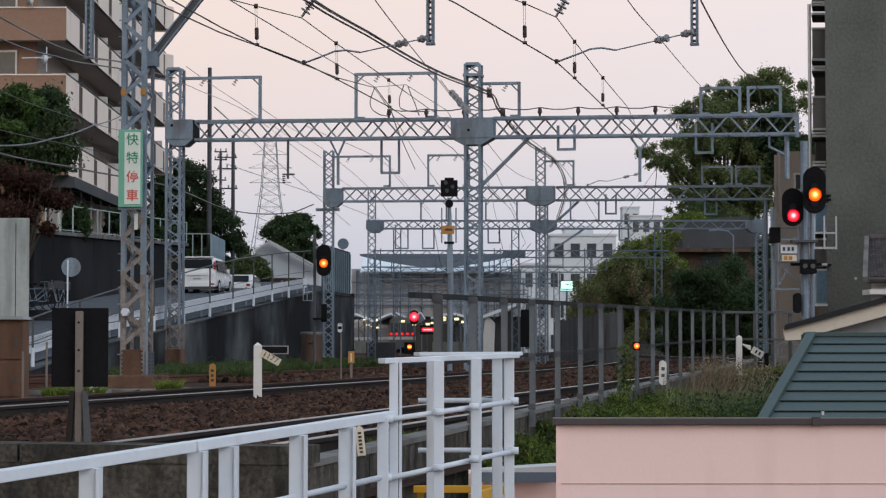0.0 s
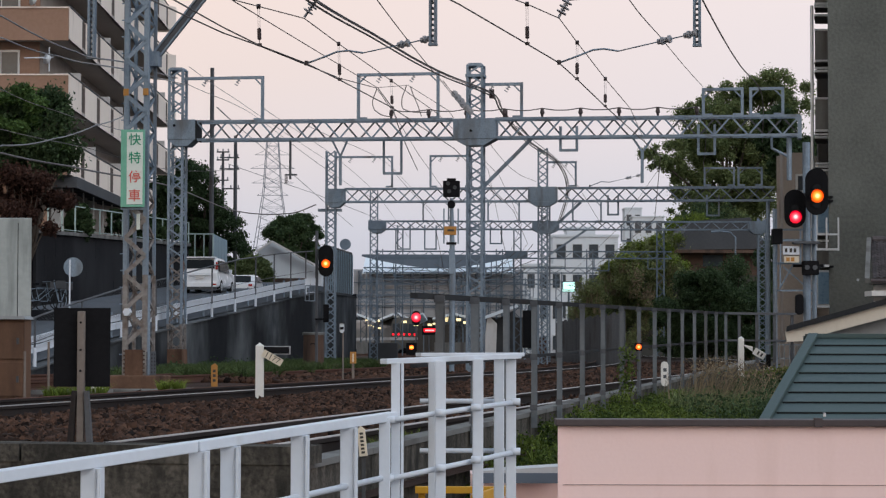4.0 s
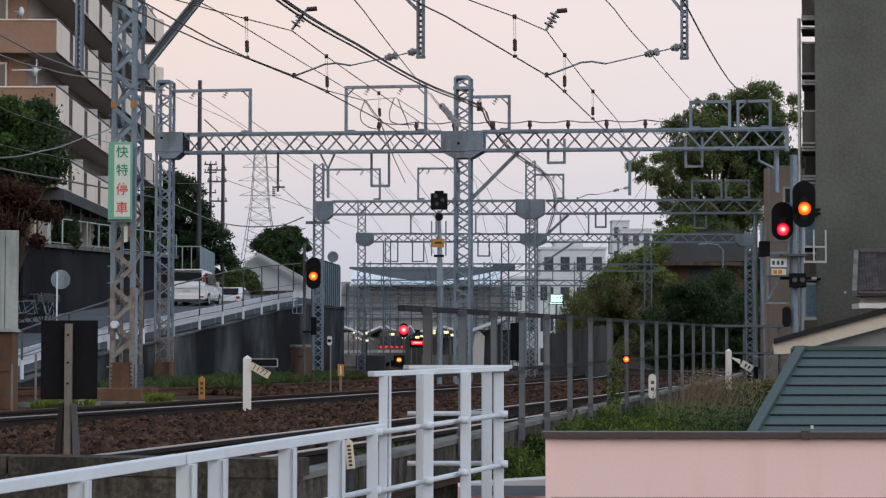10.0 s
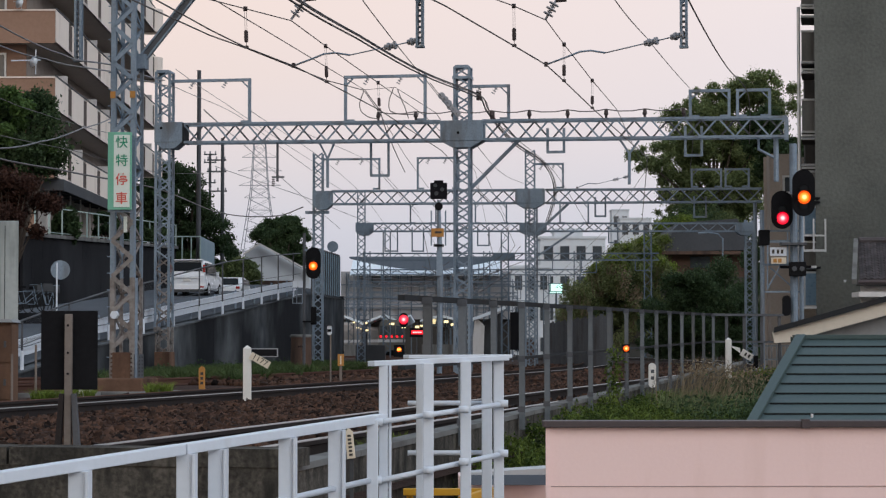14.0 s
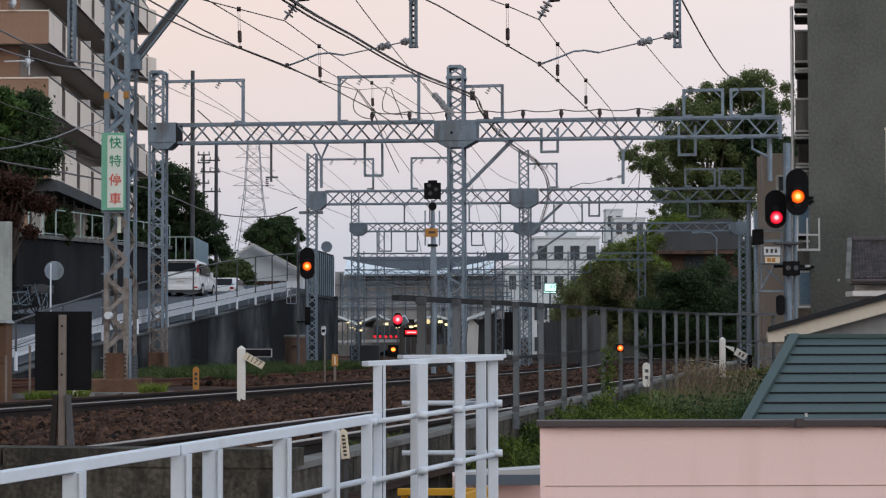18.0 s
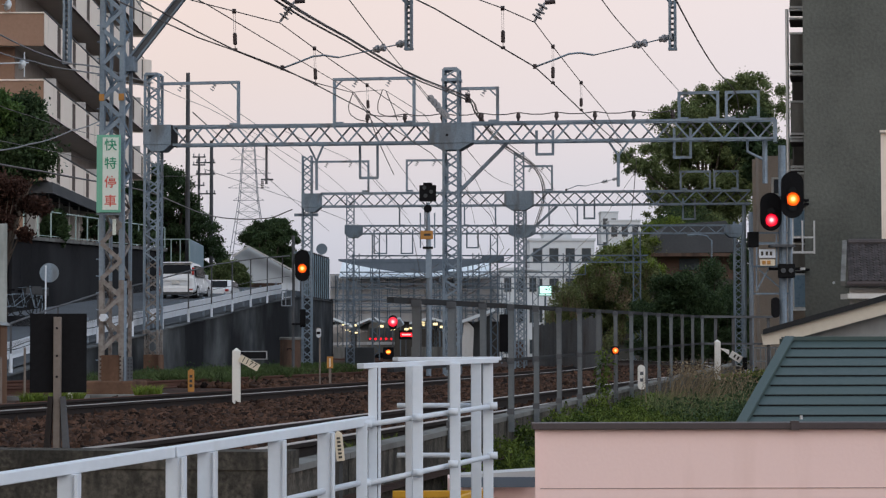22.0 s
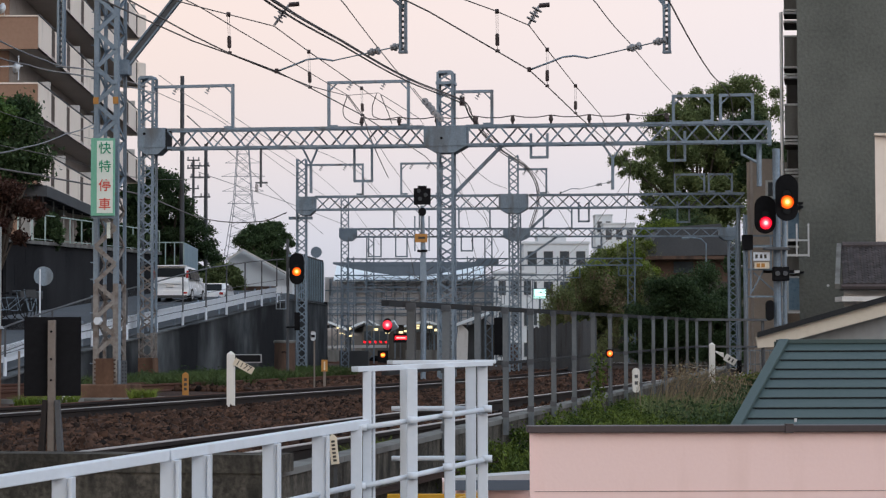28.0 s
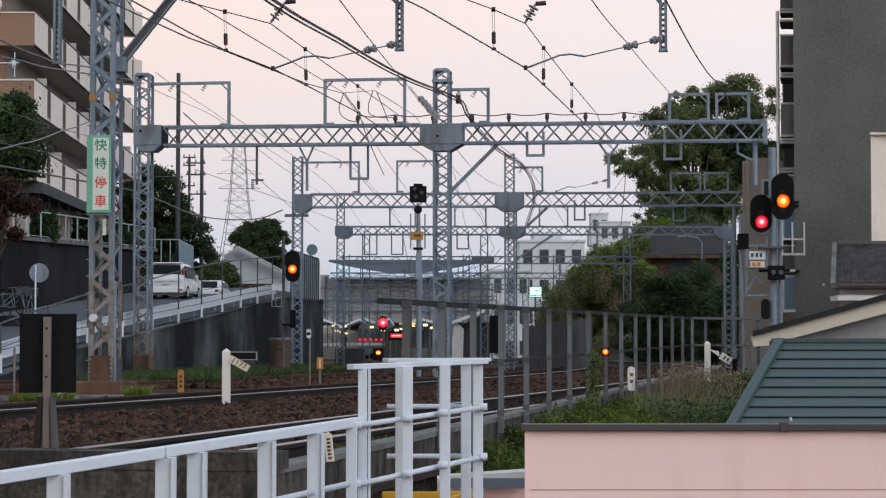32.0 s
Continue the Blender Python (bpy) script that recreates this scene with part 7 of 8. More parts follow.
part("box_body", Shape().box(-17.9, -17.5, 102.5, 103.6, 5.6, 7.55), PALE_WALL, tank, bevel=0.02)

# ---- tall apartment building ----
apt = thing("apartment_building", label="tall brown and cream apartment building with long balconies", category="apartment building", )
AX = -16.74
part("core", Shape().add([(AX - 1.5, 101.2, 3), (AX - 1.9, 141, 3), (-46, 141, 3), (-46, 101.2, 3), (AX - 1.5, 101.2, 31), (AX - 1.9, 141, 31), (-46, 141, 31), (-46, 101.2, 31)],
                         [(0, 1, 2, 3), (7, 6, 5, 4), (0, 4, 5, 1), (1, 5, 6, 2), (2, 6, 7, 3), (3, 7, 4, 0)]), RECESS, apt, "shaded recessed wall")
part("front_wall", Shape().box(-46, AX - 1.5, 101.0, 101.2, 3, 31), BRICK_TILE, apt)
for f in range(2, 9):
    zt = 3.8 + 3.0 * f
    sl = part("balcony_slab", Shape().add([(AX, 99.95, zt - 1.42), (AX - 0.48, 140, zt - 1.42), (AX - 2.2, 140, zt - 1.42), (-46, 101.1, zt - 1.42), (-46, 99.95, zt - 1.42), (AX, 99.95, zt - 1.28), (AX - 0.48, 140, zt - 1.28), (AX - 2.2, 140, zt - 1.28), (-46, 101.1, zt - 1.28), (-46, 99.95, zt - 1.28)],
                                                  [(4, 3, 2, 1, 0), (5, 6, 7, 8, 9), (0, 1, 6, 5), (1, 2, 7, 6), (2, 3, 8, 7), (3, 4, 9, 8), (4, 0, 5, 9)]), SOFFIT, apt)
    part("front_parapet", Shape().box(-46, AX - 0.02, 99.9, 100.06, zt - 1.5, zt - 0.06), BRICK_TILE, sl, "brown tiled parapet")
    part("parapet_cap", Shape().box(-46, AX, 99.86, 100.1, zt - 0.06, zt), CREAM, sl)
    # long side: cream panels parted by dark slots
    y = 100.1
    k = 0
    while y < 139.5:
        y1 = y + 3.8
        xa, xb = AX - 0.012 * (y - 100), AX - 0.012 * (y1 - 100)
        part("side_panel", Shape().add([(xa, y, zt - 1.42), (xb, y1, zt - 1.42), (xb, y1, zt), (xa, y, zt), (xa - 0.14, y, zt - 1.42), (xb - 0.14, y1, zt - 1.42), (xb - 0.14, y1, zt), (xa - 0.14, y, zt)],
                                       [(0, 1, 2, 3), (7, 6, 5, 4), (0, 4, 5, 1), (1, 5, 6, 2), (2, 6, 7, 3), (3, 7, 4, 0)]), CREAM, sl)
        part("slot_grille", Shape().box(xb - 0.11, xb - 0.03, y1, y1 + 1.15, zt - 1.42, zt - 0.06), SLOT, sl)
        part("side_rail", Shape().bar((xa - 0.02, y, zt + 0.07), (xb - 0.02, y1 + 1.15, zt + 0.07), 0.05, 0.05), DARK_GREY, sl)
        if (k + f) % 4:
            part("partition", Shape().box(xb - 1.35, xb - 0.1, y1 + 0.3, y1 + 0.36, zt - 1.28, zt + 0.55), PALE_WALL, sl)
        if (k + f) % 2 == 0:
            part("air_unit", Shape().box(xb - 1.3, xb - 0.85, y1 - 1.4, y1 - 0.6, zt - 1.28, zt - 0.35), PALE_WALL, sl)
        y += 4.95
        k += 1
    part("end_cap", Shape().tube([(AX - 0.9, 140.2, zt - 1.42), (AX - 0.9, 140.2, zt)], 0.85, 16), CREAM, sl, smooth=False)
    for x0, x1 in ((-20.825, -19.106), (-23.605, -21.583)):
        w = part("window", Shape().box(x0, x1, 100.9, 101.0, zt - 1.25, zt + 1.2), ALU, sl)
        part("pane", Shape().box(x0 + 0.08, (x0 + x1) / 2, 100.86, 100.9, zt - 1.2, zt + 1.1), GLASS, w)
        part("pane", Shape().box((x0 + x1) / 2 + 0.06, x1 - 0.08, 100.86, 100.9, zt - 1.2, zt + 1.1), GLASS, w)
part("roof", Shape().box(-46, AX - 0.3, 100, 141, 31, 31.4), CONCRETE, apt)
for x, z in ((-17.58, 13.419), (-18.23, 16.04)):
    t = thing("satellite_dish", x, 99.8, z, 0, "white satellite dish on a balcony rail", "satellite dish", "satellite dishes")
    part("dish", Shape().tube([(0, 0, 0), (-0.05, -0.08, 0.02), (-0.09, -0.12, 0.03)], [0.05, 0.2, 0.26], 16), WHITE_PAINT, t, smooth=True)
    part("arm", Shape().tube([(0, 0, -0.3), (0, 0, 0), (-0.3, -0.3, 0.05)], 0.02, 6), ALU, t)
part_rail = thing("drying_frame", -18.08, 99.8, 13.495, 0, "white laundry pole frame on a balcony", "laundry pole")
part("pole", Shape().tube([(-0.6, 0, 0), (0.7, 0, 0.03)], 0.03, 6), WHITE_PAINT, part_rail)
part("stand", Shape().tube([(0.5, 0, -0.6), (0.5, 0, 0.5)], 0.025, 6), WHITE_PAINT, part_rail)
# ---- poles, pylon and distant roofs ----
def pole(x, y, z0, z1, r, arms, label):
    t = thing("utility_pole", x, y, z0, 0, label, "utility pole", "utility poles")
    part("shaft", Shape().tube([(0, 0, 0), (0, 0, z1 - z0)], [r, r * 0.75], 10), GALV_DARK, t)
    for z, w, dx in arms:
        part("crossarm", Shape().box(dx - w / 2, dx + w / 2, -0.05, 0.05, z - z0, z - z0 + 0.09), GALV_DARK, t)
        for k in (-0.42, 0.0, 0.42):
            part("insulator", Shape().tube([(dx + k * w, 0, z - z0 + 0.09), (dx + k * w, 0, z - z0 + 0.28)], 0.05, 6), PORCELAIN, t)
    return t


pole(-13.26, 128, 3.2, 16.533, 0.15, (), "tall dark slender utility pole above the trees")
pole(-13.962, 150, 2, 14.705, 0.15, ((13.196, 1.3, -0.4), (12.442, 1.3, -0.4), (11.124, 1.2, -0.3)), "dark utility pole with cross arms")
pole(-15.774, 160, 2, 14.505, 0.12, ((14.425, 0.9, 0), (13.862, 0.9, 0), (12.415, 0.8, 0)), "utility pole with insulator arms")
for s in (1,):
    t = thing("transmission_tower", -29.096, 380, -2, 0, "distant pale lattice transmission tower", "pylon")
    top = 36.025 + 2
    def half_w(z):
        q = z / top
        return 5.7 - 5.6 * q if q < 0.75 else 1.5 - 2.4 * (q - 0.75)
    zs = [top * k / 22 for k in range(23)]
    for sx in (-1, 1):
        for sy in (-1, 1):
            part("tower_leg", Shape().tube([(sx * half_w(z), sy * half_w(z), z) for z in zs], 0.07, 5), PYLON, t)
    for k in range(22):
        a, b = half_w(zs[k]), half_w(zs[k + 1])
        for sy in (-1, 1):
            part("lacing_bar", Shape().bar((-a, sy * a, zs[k]), (b, sy * b, zs[k + 1]), 0.05), PYLON, t)
            part("lacing_bar", Shape().bar((a, sy * a, zs[k]), (-b, sy * b, zs[k + 1]), 0.05), PYLON, t)
            if k % 2:
                part("lacing_bar", Shape().bar((-a, sy * a, zs[k]), (a, sy * a, zs[k]), 0.05), PYLON, t)
    for q, w in ((0.975, 2.0), (0.915, 3.0), (0.855, 3.7), (0.79, 3.5), (0.735, 2.6)):
        part("crossarm", Shape().bar((-w, 0, top * q), (w, 0, top * q), 0.08).bar((-w, 0, top * q), (-1.2, 0, top * q + 0.8), 0.05).bar((w, 0, top * q), (1.2, 0, top * q + 0.8), 0.05), PYLON, t)

t = thing("white_gable_house", label="white gabled house end beyond the ramp", category="house")
part("gable_wall", Shape().prism([(-14.123, 3), (-9.273, 3), (-9.273, 6.408), (-13.017, 8.536), (-14.123, 7.812)], 170, 178), FAR_WALL, t)
part("roof", Shape().bar((-12.98, 169.5, 8.556), (-9.158, 169.5, 6.476), 0.5, 0.12).bar((-12.98, 169.5, 8.556), (-14.165, 169.5, 7.792), 0.5, 0.12), PALE_WALL, t)
solid("brown_fence_wall", Shape().box(-12.912, -9.158, 150, 150.3, 2, 5.223), RUST, "low reddish brown wall beyond the ramp", "wall")


def block(name, x0, x1, y, z0, z1, mat, rows, cols, label, depth=8.0, lit=()):
    """Far building with real window openings set in."""
    t = thing(name, label=label, category="building", group="far buildings")
    part("wall", Shape().box(x0, x1, y, y + depth, z0, z1), mat, t)
    part("roof", Shape().box(x0 - 0.2, x1 + 0.2, y - 0.2, y + depth, z1, z1 + 0.35), FAR_WALL, t)
    w, h = (x1 - x0) / max(1, cols), (z1 - z0) / max(1, rows)
    for r in range(rows):
        for c in range(cols):
            a, b = x0 + w * (c + 0.22), x0 + w * (c + 0.78)
            p, q = z0 + h * (r + 0.3), z0 + h * (r + 0.75)
            win = part("window", Shape().box(a - 0.1, b + 0.1, y - 0.08, y + 0.02, p - 0.1, q + 0.1), ALU, t)
            part("pane", Shape().box(a, b, y - 0.1, y - 0.08, p, q), GLASS, win)
    return t


block("far_building", 15.772, 25.268, 330, -1, 16.644, FAR_WALL, 4, 4, "white flat-roofed building near the station")
block("far_building", 18.376, 22.63, 340, -1, 18.317, FAR_WALL, 4, 3, "white stair tower building near the station")
block("far_building", 49.844, 58.252, 600, -1, 34.871, FAR_WALL, 6, 3, "pale blue-grey distant tower block")
block("far_building", 49.334, 53.988, 620, -1, 38.339, FAR_WALL, 6, 2, "pale blue-grey distant tower block")
block("far_building", 10.584, 15.614, 300, -1, 11.297, FAR_WALL, 3, 3, "pale station side building")
# station hall with vaulted roof
t = thing("station_hall", label="grey station hall with long white vaulted roof", category="station")
part("hall_wall", Shape().box(-13.782, 14.123, 340, 352, 5.0, 12.186), surface("pale_grey_hall_cladding", (0.33, 0.335, 0.355), (0.44, 0.445, 0.465), 0.85, 0, 0.15, 1.5, 0), t)
part("hall_base", Shape().box(-13.7, 14.0, 341, 352, -1, 5.0), SHADE, t, "dark ground floor")
x0, x1 = -12.275, 10.425
part("roof_band", Shape().prism([(335.2, 11.379), (335.2, 11.547), (352, 14.879), (352, 14.702)], x0, x1, "x"), FAR_ROOF, t, "white sloping roof")
n = 16
low_arc = [(x0 + (x1 - x0) * k / n, 13.908 - 1.75 * (1 - abs(2 * k / n - 1) ** 1.6)) for k in range(n + 1)]
part("hung_roof", Shape().prism(low_arc + [(x1, 14.159), (x0, 14.159)], 333, 335), NAVY_ROOF, t, "dull blue sagging roof edge")
for k in range(14):
    x = -13.025 + k * 1.95
    part("column", Shape().box(x, x + 0.16, 339.6, 339.9, -1, 11.95), GALV_FAR, t)
for z in (10.089, 8.23, 6.624):
    part("girder", Shape().box(-13.701, 14.04, 339.4, 339.6, z, z + 0.16), GALV_FAR, t)

# platforms and canopies
for x0, x1, y0, y1 in ((-8.392, -6.241, 215, 330), (-0.975, 3.386, 205, 330)):
    solid("platform", Shape().box(x0, x1, y0, y1, -0.3, 1.05), CONCRETE, "grey concrete station platform with worn edge", "platform", "platforms", kind="structure")


def canopy(x0, x1, y0, y1, z, dip, label):
    t = thing("platform_canopy", label=label, category="canopy", group="platform canopies")
    m = (x0 + x1) / 2
    part("roof_leaf", Shape().prism([(x0, z + dip), (m, z), (m, z - 0.25), (x0, z + dip - 0.2)], y0, y1), FAR_ROOF, t)
    part("roof_leaf", Shape().prism([(x1, z + dip), (m, z), (m, z - 0.25), (x1, z + dip - 0.2)], y0, y1), FAR_ROOF, t)
    y = y0 + 1
    while y < y1:
        part("column", Shape().box(m - 0.12, m + 0.12, y, y + 0.25, 0.9, z - 0.2), GALV_DARK, t)
        y += 12
    for k in range(3):
        part("strip_lamp", Shape().box(m - 0.75, m - 0.45, y0 + 3 + 14 * k, y0 + 4.4 + 14 * k, z - 0.53, z - 0.45), LAMP_WARM, t, "lit platform lamp")


canopy(-8.666, -5.111, 222, 300, 3.239, 0.7, "pale butterfly canopy over the far platform")
canopy(-5.044, -2.342, 240, 300, 3.676, 0.6, "pale butterfly canopy over the middle platform")
canopy(-1.178, 2.731, 214, 300, 3.899, -0.5, "pale pitched canopy over the near platform")
for p, r in (((-6.572, 221, 3.173), 0.2), ((-6.405, 221, 2.455), 0.13), ((-7.676, 221, 3.228), 0.1), ((-4.282, 238, 3.355), 0.22), ((-4.044, 238, 2.939), 0.12), ((1.277, 213, 3.193), 0.22), ((1.916, 213, 2.927), 0.2), ((-1.518, 225, 2.822), 0.2), ((-1.068, 225, 2.935), 0.15), ((-2.867, 225, 2.822), 0.2)):
    t = thing("platform_lamp", *p, 0, "warm lit lamp under the platform canopy", "lamp", "platform lamps")
    part("lamp_glass", Shape().tube([(-r, 0, 0), (r, 0, 0)], r * 0.55, 8), LAMP_WARM, t)
    part("lamp_bracket", Shape().box(-0.04, 0.04, 0, 0.1, r * 0.5, r * 0.5 + 0.35), GALV_DARK, t)

# train standing at the platform
tr = thing("train", -4.18, 232, 0, 12, "stopped commuter train seen from behind with red lamps lit", "train")
W2 = 1.4
body = [(-W2, 0.35), (W2, 0.35), (W2, 2.6), (W2 - 0.12, 3.3), (W2 - 0.5, 3.6), (-W2 + 0.5, 3.6), (-W2 + 0.12, 3.3), (-W2, 2.6)]
part("body", Shape().prism(body, 0, 55), surface("dull_ivory_train_paint", (0.10, 0.092, 0.08), (0.14, 0.13, 0.115), 0.4, 0, 0.3, 5, 0, spec=0.5), tr, bevel=0.05)
part("waist_band", Shape().box(-W2 - 0.01, W2 + 0.01, -0.02, 55, 1.3, 1.6), ALU, tr)
for x0, x1 in ((-1.2, -0.45), (-0.35, 0.35), (0.45, 1.2)):
    part("end_window", Shape().box(x0, x1, -0.04, -0.01, 2.0, 3.0), GLASS, tr)
part("skirt", Shape().box(-1.2, 1.2, 0.1, 54, -0.1, 0.35), DARK, tr)
part("coupler", Shape().box(-0.15, 0.15, -0.4, 0.1, 0.2, 0.5), DARK, tr)
for k in range(5):
    part("tail_lamp", disc(0.12, -0.08, -0.03, 12, -1.15 + k * 0.56, 1.9), LAMP_RED, tr, "lit red tail lamp")
part("destination_panel", Shape().box(-0.25, 0.25, -0.05, -0.02, 3.08, 3.3), LAMP_WARM, tr)
for k in range(12):
    part("side_window", Shape().box(W2, W2 + 0.015, 1.5 + k * 4.4, 4.2 + k * 4.4, 1.85, 2.75), GLASS, tr)
# red starting signal and lit panel beside the train
t = thing("starting_signal", -2.552, 200, -0.3, 0, "platform starting signal showing bright red", "railway signal", "signals")
part("post", Shape().tube([(0, 0, 0), (0, 0, 2.548 + 0.3)], 0.07, 8), GALV_DARK, t)
part("backboard", Shape().prism(capsule(0.75, 1.3), -0.02, 0.03), DARK, t, m=pose(0, 0, 3.197 + 0.3))
# wider than its board, with the halo in the lens size
lamp_pair(t, 0, -0.04, 3.247 + 0.3, 0.43, LENS_RED)
t = thing("lit_indicator", -1.408, 201, -0.3, 0, "red and white lit indicator panel on a post", "indicator")
part("post", Shape().tube([(0, 0.05, 0), (0, 0.05, 1.803 + 0.3)], 0.06, 8), GALV_DARK, t)
part("panel", Shape().box(-0.62, 0.62, -0.05, 0.05, 1.703 + 0.3, 2.506 + 0.3), DARK, t)
part("lamp_bar", Shape().box(-0.35, 0.45, -0.08, -0.05, 2.06 + 0.3, 2.18 + 0.3), LAMP_RED_CORE, t)
part("lamp_bar", Shape().box(-0.48, 0.55, -0.07, -0.05, 1.95 + 0.3, 2.29 + 0.3), LAMP_RED, t)
t = thing("ground_signal", -2.805, 190, -0.2, 0, "low ground signal with an amber lamp", "railway signal", "signals")
part("case", Shape().box(-0.45, 0.45, 0, 0.4, 0, 0.99 + 0.2), DARK, t)
part("amber_lens", disc(0.2, -0.05, 0, 14, 0, 0.61 + 0.2), LAMP_AMBER, t)
part("amber_core", Shape().box(-0.16, 0.16, -0.07, -0.05, 0.516 + 0.2, 0.705 + 0.2), LAMP_AMBER_CORE, t)
t = thing("lit_shop_sign", 14.248, 260, 7.555, 0, "pale green-white lit sign panel by the station", "sign")
part("panel", Shape().box(-0.75, 0.70, 0, 0.3, -0.55, 0.5), LAMP_COOL, t, "glowing pale panel", bevel=0.05)
part("frame", Shape().box(-0.85, 0.80, 0.1, 0.4, -0.65, 0.6), GALV_FAR, t)
part("mast", Shape().tube([(0, 0.3, -8), (0, 0.3, 0)], 0.12, 8), GALV_FAR, t)

# fine wires strung over the station throat
rw = random.Random(77)
for k in range(22):
    ya, yb = rw.uniform(150, 190), rw.uniform(230, 330)
    za, zb = rw.uniform(5.5, 8.5), rw.uniform(5.0, 9.0)
    xa, xb = ya * rw.uniform(-0.035, 0.045), yb * rw.uniform(-0.035, 0.045)
    wire("overhead_wire", [(xa, ya, za), ((xa + xb) / 2, (ya + yb) / 2, (za + zb) / 2 - 0.5), (xb, yb, zb)], 0.022, WIRE, "thin dark overhead wire")

# sheds and stairs beyond the railing
solid("white_sheet_shed", Shape().prism([(3.233, -0.3), (4.279, -0.3), (4.374, 2.603), (3.613, 3.362)], 190, 193), PALE_WALL, "pale sheet-covered shed beside the platform", "shed")
solid("dark_stairway", Shape().prism([(4.228, -0.3), (5.861, -0.3), (5.861, 3.773), (4.228, 2.909)], 192, 196), DARK_GREY, "dark covered stairway at the platform end", "stairway")
solid("stair_roof", Shape().bar((3.246, 191, 3.089), (6.111, 191, 4.139), 3.0, 0.25), FAR_ROOF, "pale sloping stair roof", "roof")
solid("dark_equipment_box", Shape().box(5.87, 6.636, 170, 171, 0.6, 3.432), DARK, "dark equipment box on legs", "box", bevel=0.03)
for x in (5.955, 6.508):
    solid("equipment_leg", Shape().box(x, x + 0.12, 170.2, 170.4, -0.4, 0.65), GALV, "pale leg under the equipment box", "leg")
solid("track_cabin", Shape().box(6.043, 6.831, 150, 151.5, -0.4, 1.324), RUST, "rusty brown cabin at the mast foot", "cabin", bevel=0.03)
solid("trackside_shed", Shape().box(-5.105, -3.153, 150, 152, -0.4, 0.95), DARK_GREY, "dark trackside equipment shed", "shed", bevel=0.04)
# plank screen on the right of the tracks
t = thing("plank_screen", label="weathered grey plank screen fence by the slope", category="fence")
for k in range(30):
    q = k / 29
    a = Vector((7.422, 150, 2.673)).lerp(Vector((8.371, 106, 2.123)), q)
    part("plank", Shape().box(a.x - 0.09, a.x + 0.09, a.y - 0.02, a.y + 0.02, -0.5, 2.3 + 0.06 * ((k * 7) % 3)), GALV_DARK, t)

# hillside house
t = thing("hillside_house", label="dark-roofed house on the wooded slope", category="house")
part("roof", Shape().prism([(19.265, 8.864), (20.706, 11.269), (25.655, 11.606), (27.192, 8.96)], 190, 203), ROOF_DARK, t)
part("eave_board", Shape().box(19.069, 27.146, 189.7, 190.2, 8.583, 8.87), RUST, t)
part("wall", Shape().box(19.746, 26.952, 191, 202, 6, 8.72), RUST, t)
part("window", Shape().box(21.793, 23.466, 190.9, 191, 7.483, 8.439), GLASS, t)
for tall in (1,):
    for x, zt in ((23.922, 9.73),):
        t = thing("street_lamp", x, 186, 7, 0, "thin curved street lamp on the slope", "street lamp")
        part("pole", Shape().tube([(0, 0, 0), (0, 0, zt - 7), (-0.4, 0, zt - 6.6), (-1.3, 0, zt - 6.5)], 0.065, 6), GALV, t)
        part("lamp_head", Shape().tube([(-1.3, 0, zt - 6.5), (-2.0, 0, zt - 6.55)], 0.09, 8), GALV, t)

# distant wooded hills, with the haze of distance put into their colour
n = 40
hill = Shape()
vv, ff = [], []
for j, (y, hmul) in enumerate(((700, 0.0), (760, 1.0), (900, 0.9), (1000, 0.0))):
    for k in range(n + 1):
        x = -420 + 840 * k / n
        vv.append((x, y, -3 + hmul * (21 + 9 * noise.noise((x * 0.008, 3.1, 0)) + 4 * noise.noise((x * 0.04, 1.0, 0)))))
for j in range(3):
    for k in range(n):
        a = j * (n + 1) + k
        ff.append((a, a + 1, a + n + 2, a + n + 1))
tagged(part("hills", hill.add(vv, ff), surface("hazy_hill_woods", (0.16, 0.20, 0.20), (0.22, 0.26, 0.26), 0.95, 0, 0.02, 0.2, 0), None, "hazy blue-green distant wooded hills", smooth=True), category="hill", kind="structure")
# ---- trees and weeds ----
def lumps(rng, n, sx, sy, z0, z1, r):
    out = []
    for _ in range(n):
        q = rng.random()
        z = z0 + (z1 - z0) * q
        k = math.sin(math.pi * (0.18 + 0.72 * q)) ** 0.7
        a = rng.uniform(0, 6.283)
        d = math.sqrt(rng.random())
        rr = r * rng.uniform(0.75, 1.25)
        out.append((sx * k * d * math.cos(a), sy * k * d * math.sin(a), z, rr, rr, rr * 0.85))
    return out


rng = random.Random(11)
# crown of the big tree: a dome, a lower left sweep and a right lobe, in metres about its foot
CROWN_Z = (4.6, 5.8, 7.2, 8.2, 9.2, 10.4, 11.6, 12.8, 13.7, 14.5, 15.3, 16.1)
CROWN_L = (-4.4, -4.4, -4.3, -4.4, -5.6, -6.9, -4.7, -4.2, -3.6, -2.8, -1.5, 0.2)
CROWN_R = (2.4, 2.6, 3.2, 3.5, 3.5, 3.4, 3.6, 5.1, 5.6, 5.8, 5.6, 4.4)
crown_lumps = []
while len(crown_lumps) < 330:
    z = rng.uniform(4.8, 15.9)
    r = rng.uniform(0.26, 0.66)
    lo, hi = float(np.interp(z, CROWN_Z, CROWN_L)) + r * 0.8, float(np.interp(z, CROWN_Z, CROWN_R)) - r * 0.8
    x = rng.uniform(lo, hi)
    if z + r * 0.7 > 16.2 or (x < lo + 2.0 and rng.random() < 0.55) or (z > 14.5 and rng.random() < 0.3):
        continue
    crown_lumps.append((x, rng.uniform(-3, 2), z, r, r, r * 0.85))
BIG = 1.4375
crown_lumps = [(p[0] * BIG, p[1] * BIG, p[2] * BIG - 2.4, p[3] * BIG, p[4] * BIG, p[5] * BIG) for p in crown_lumps]
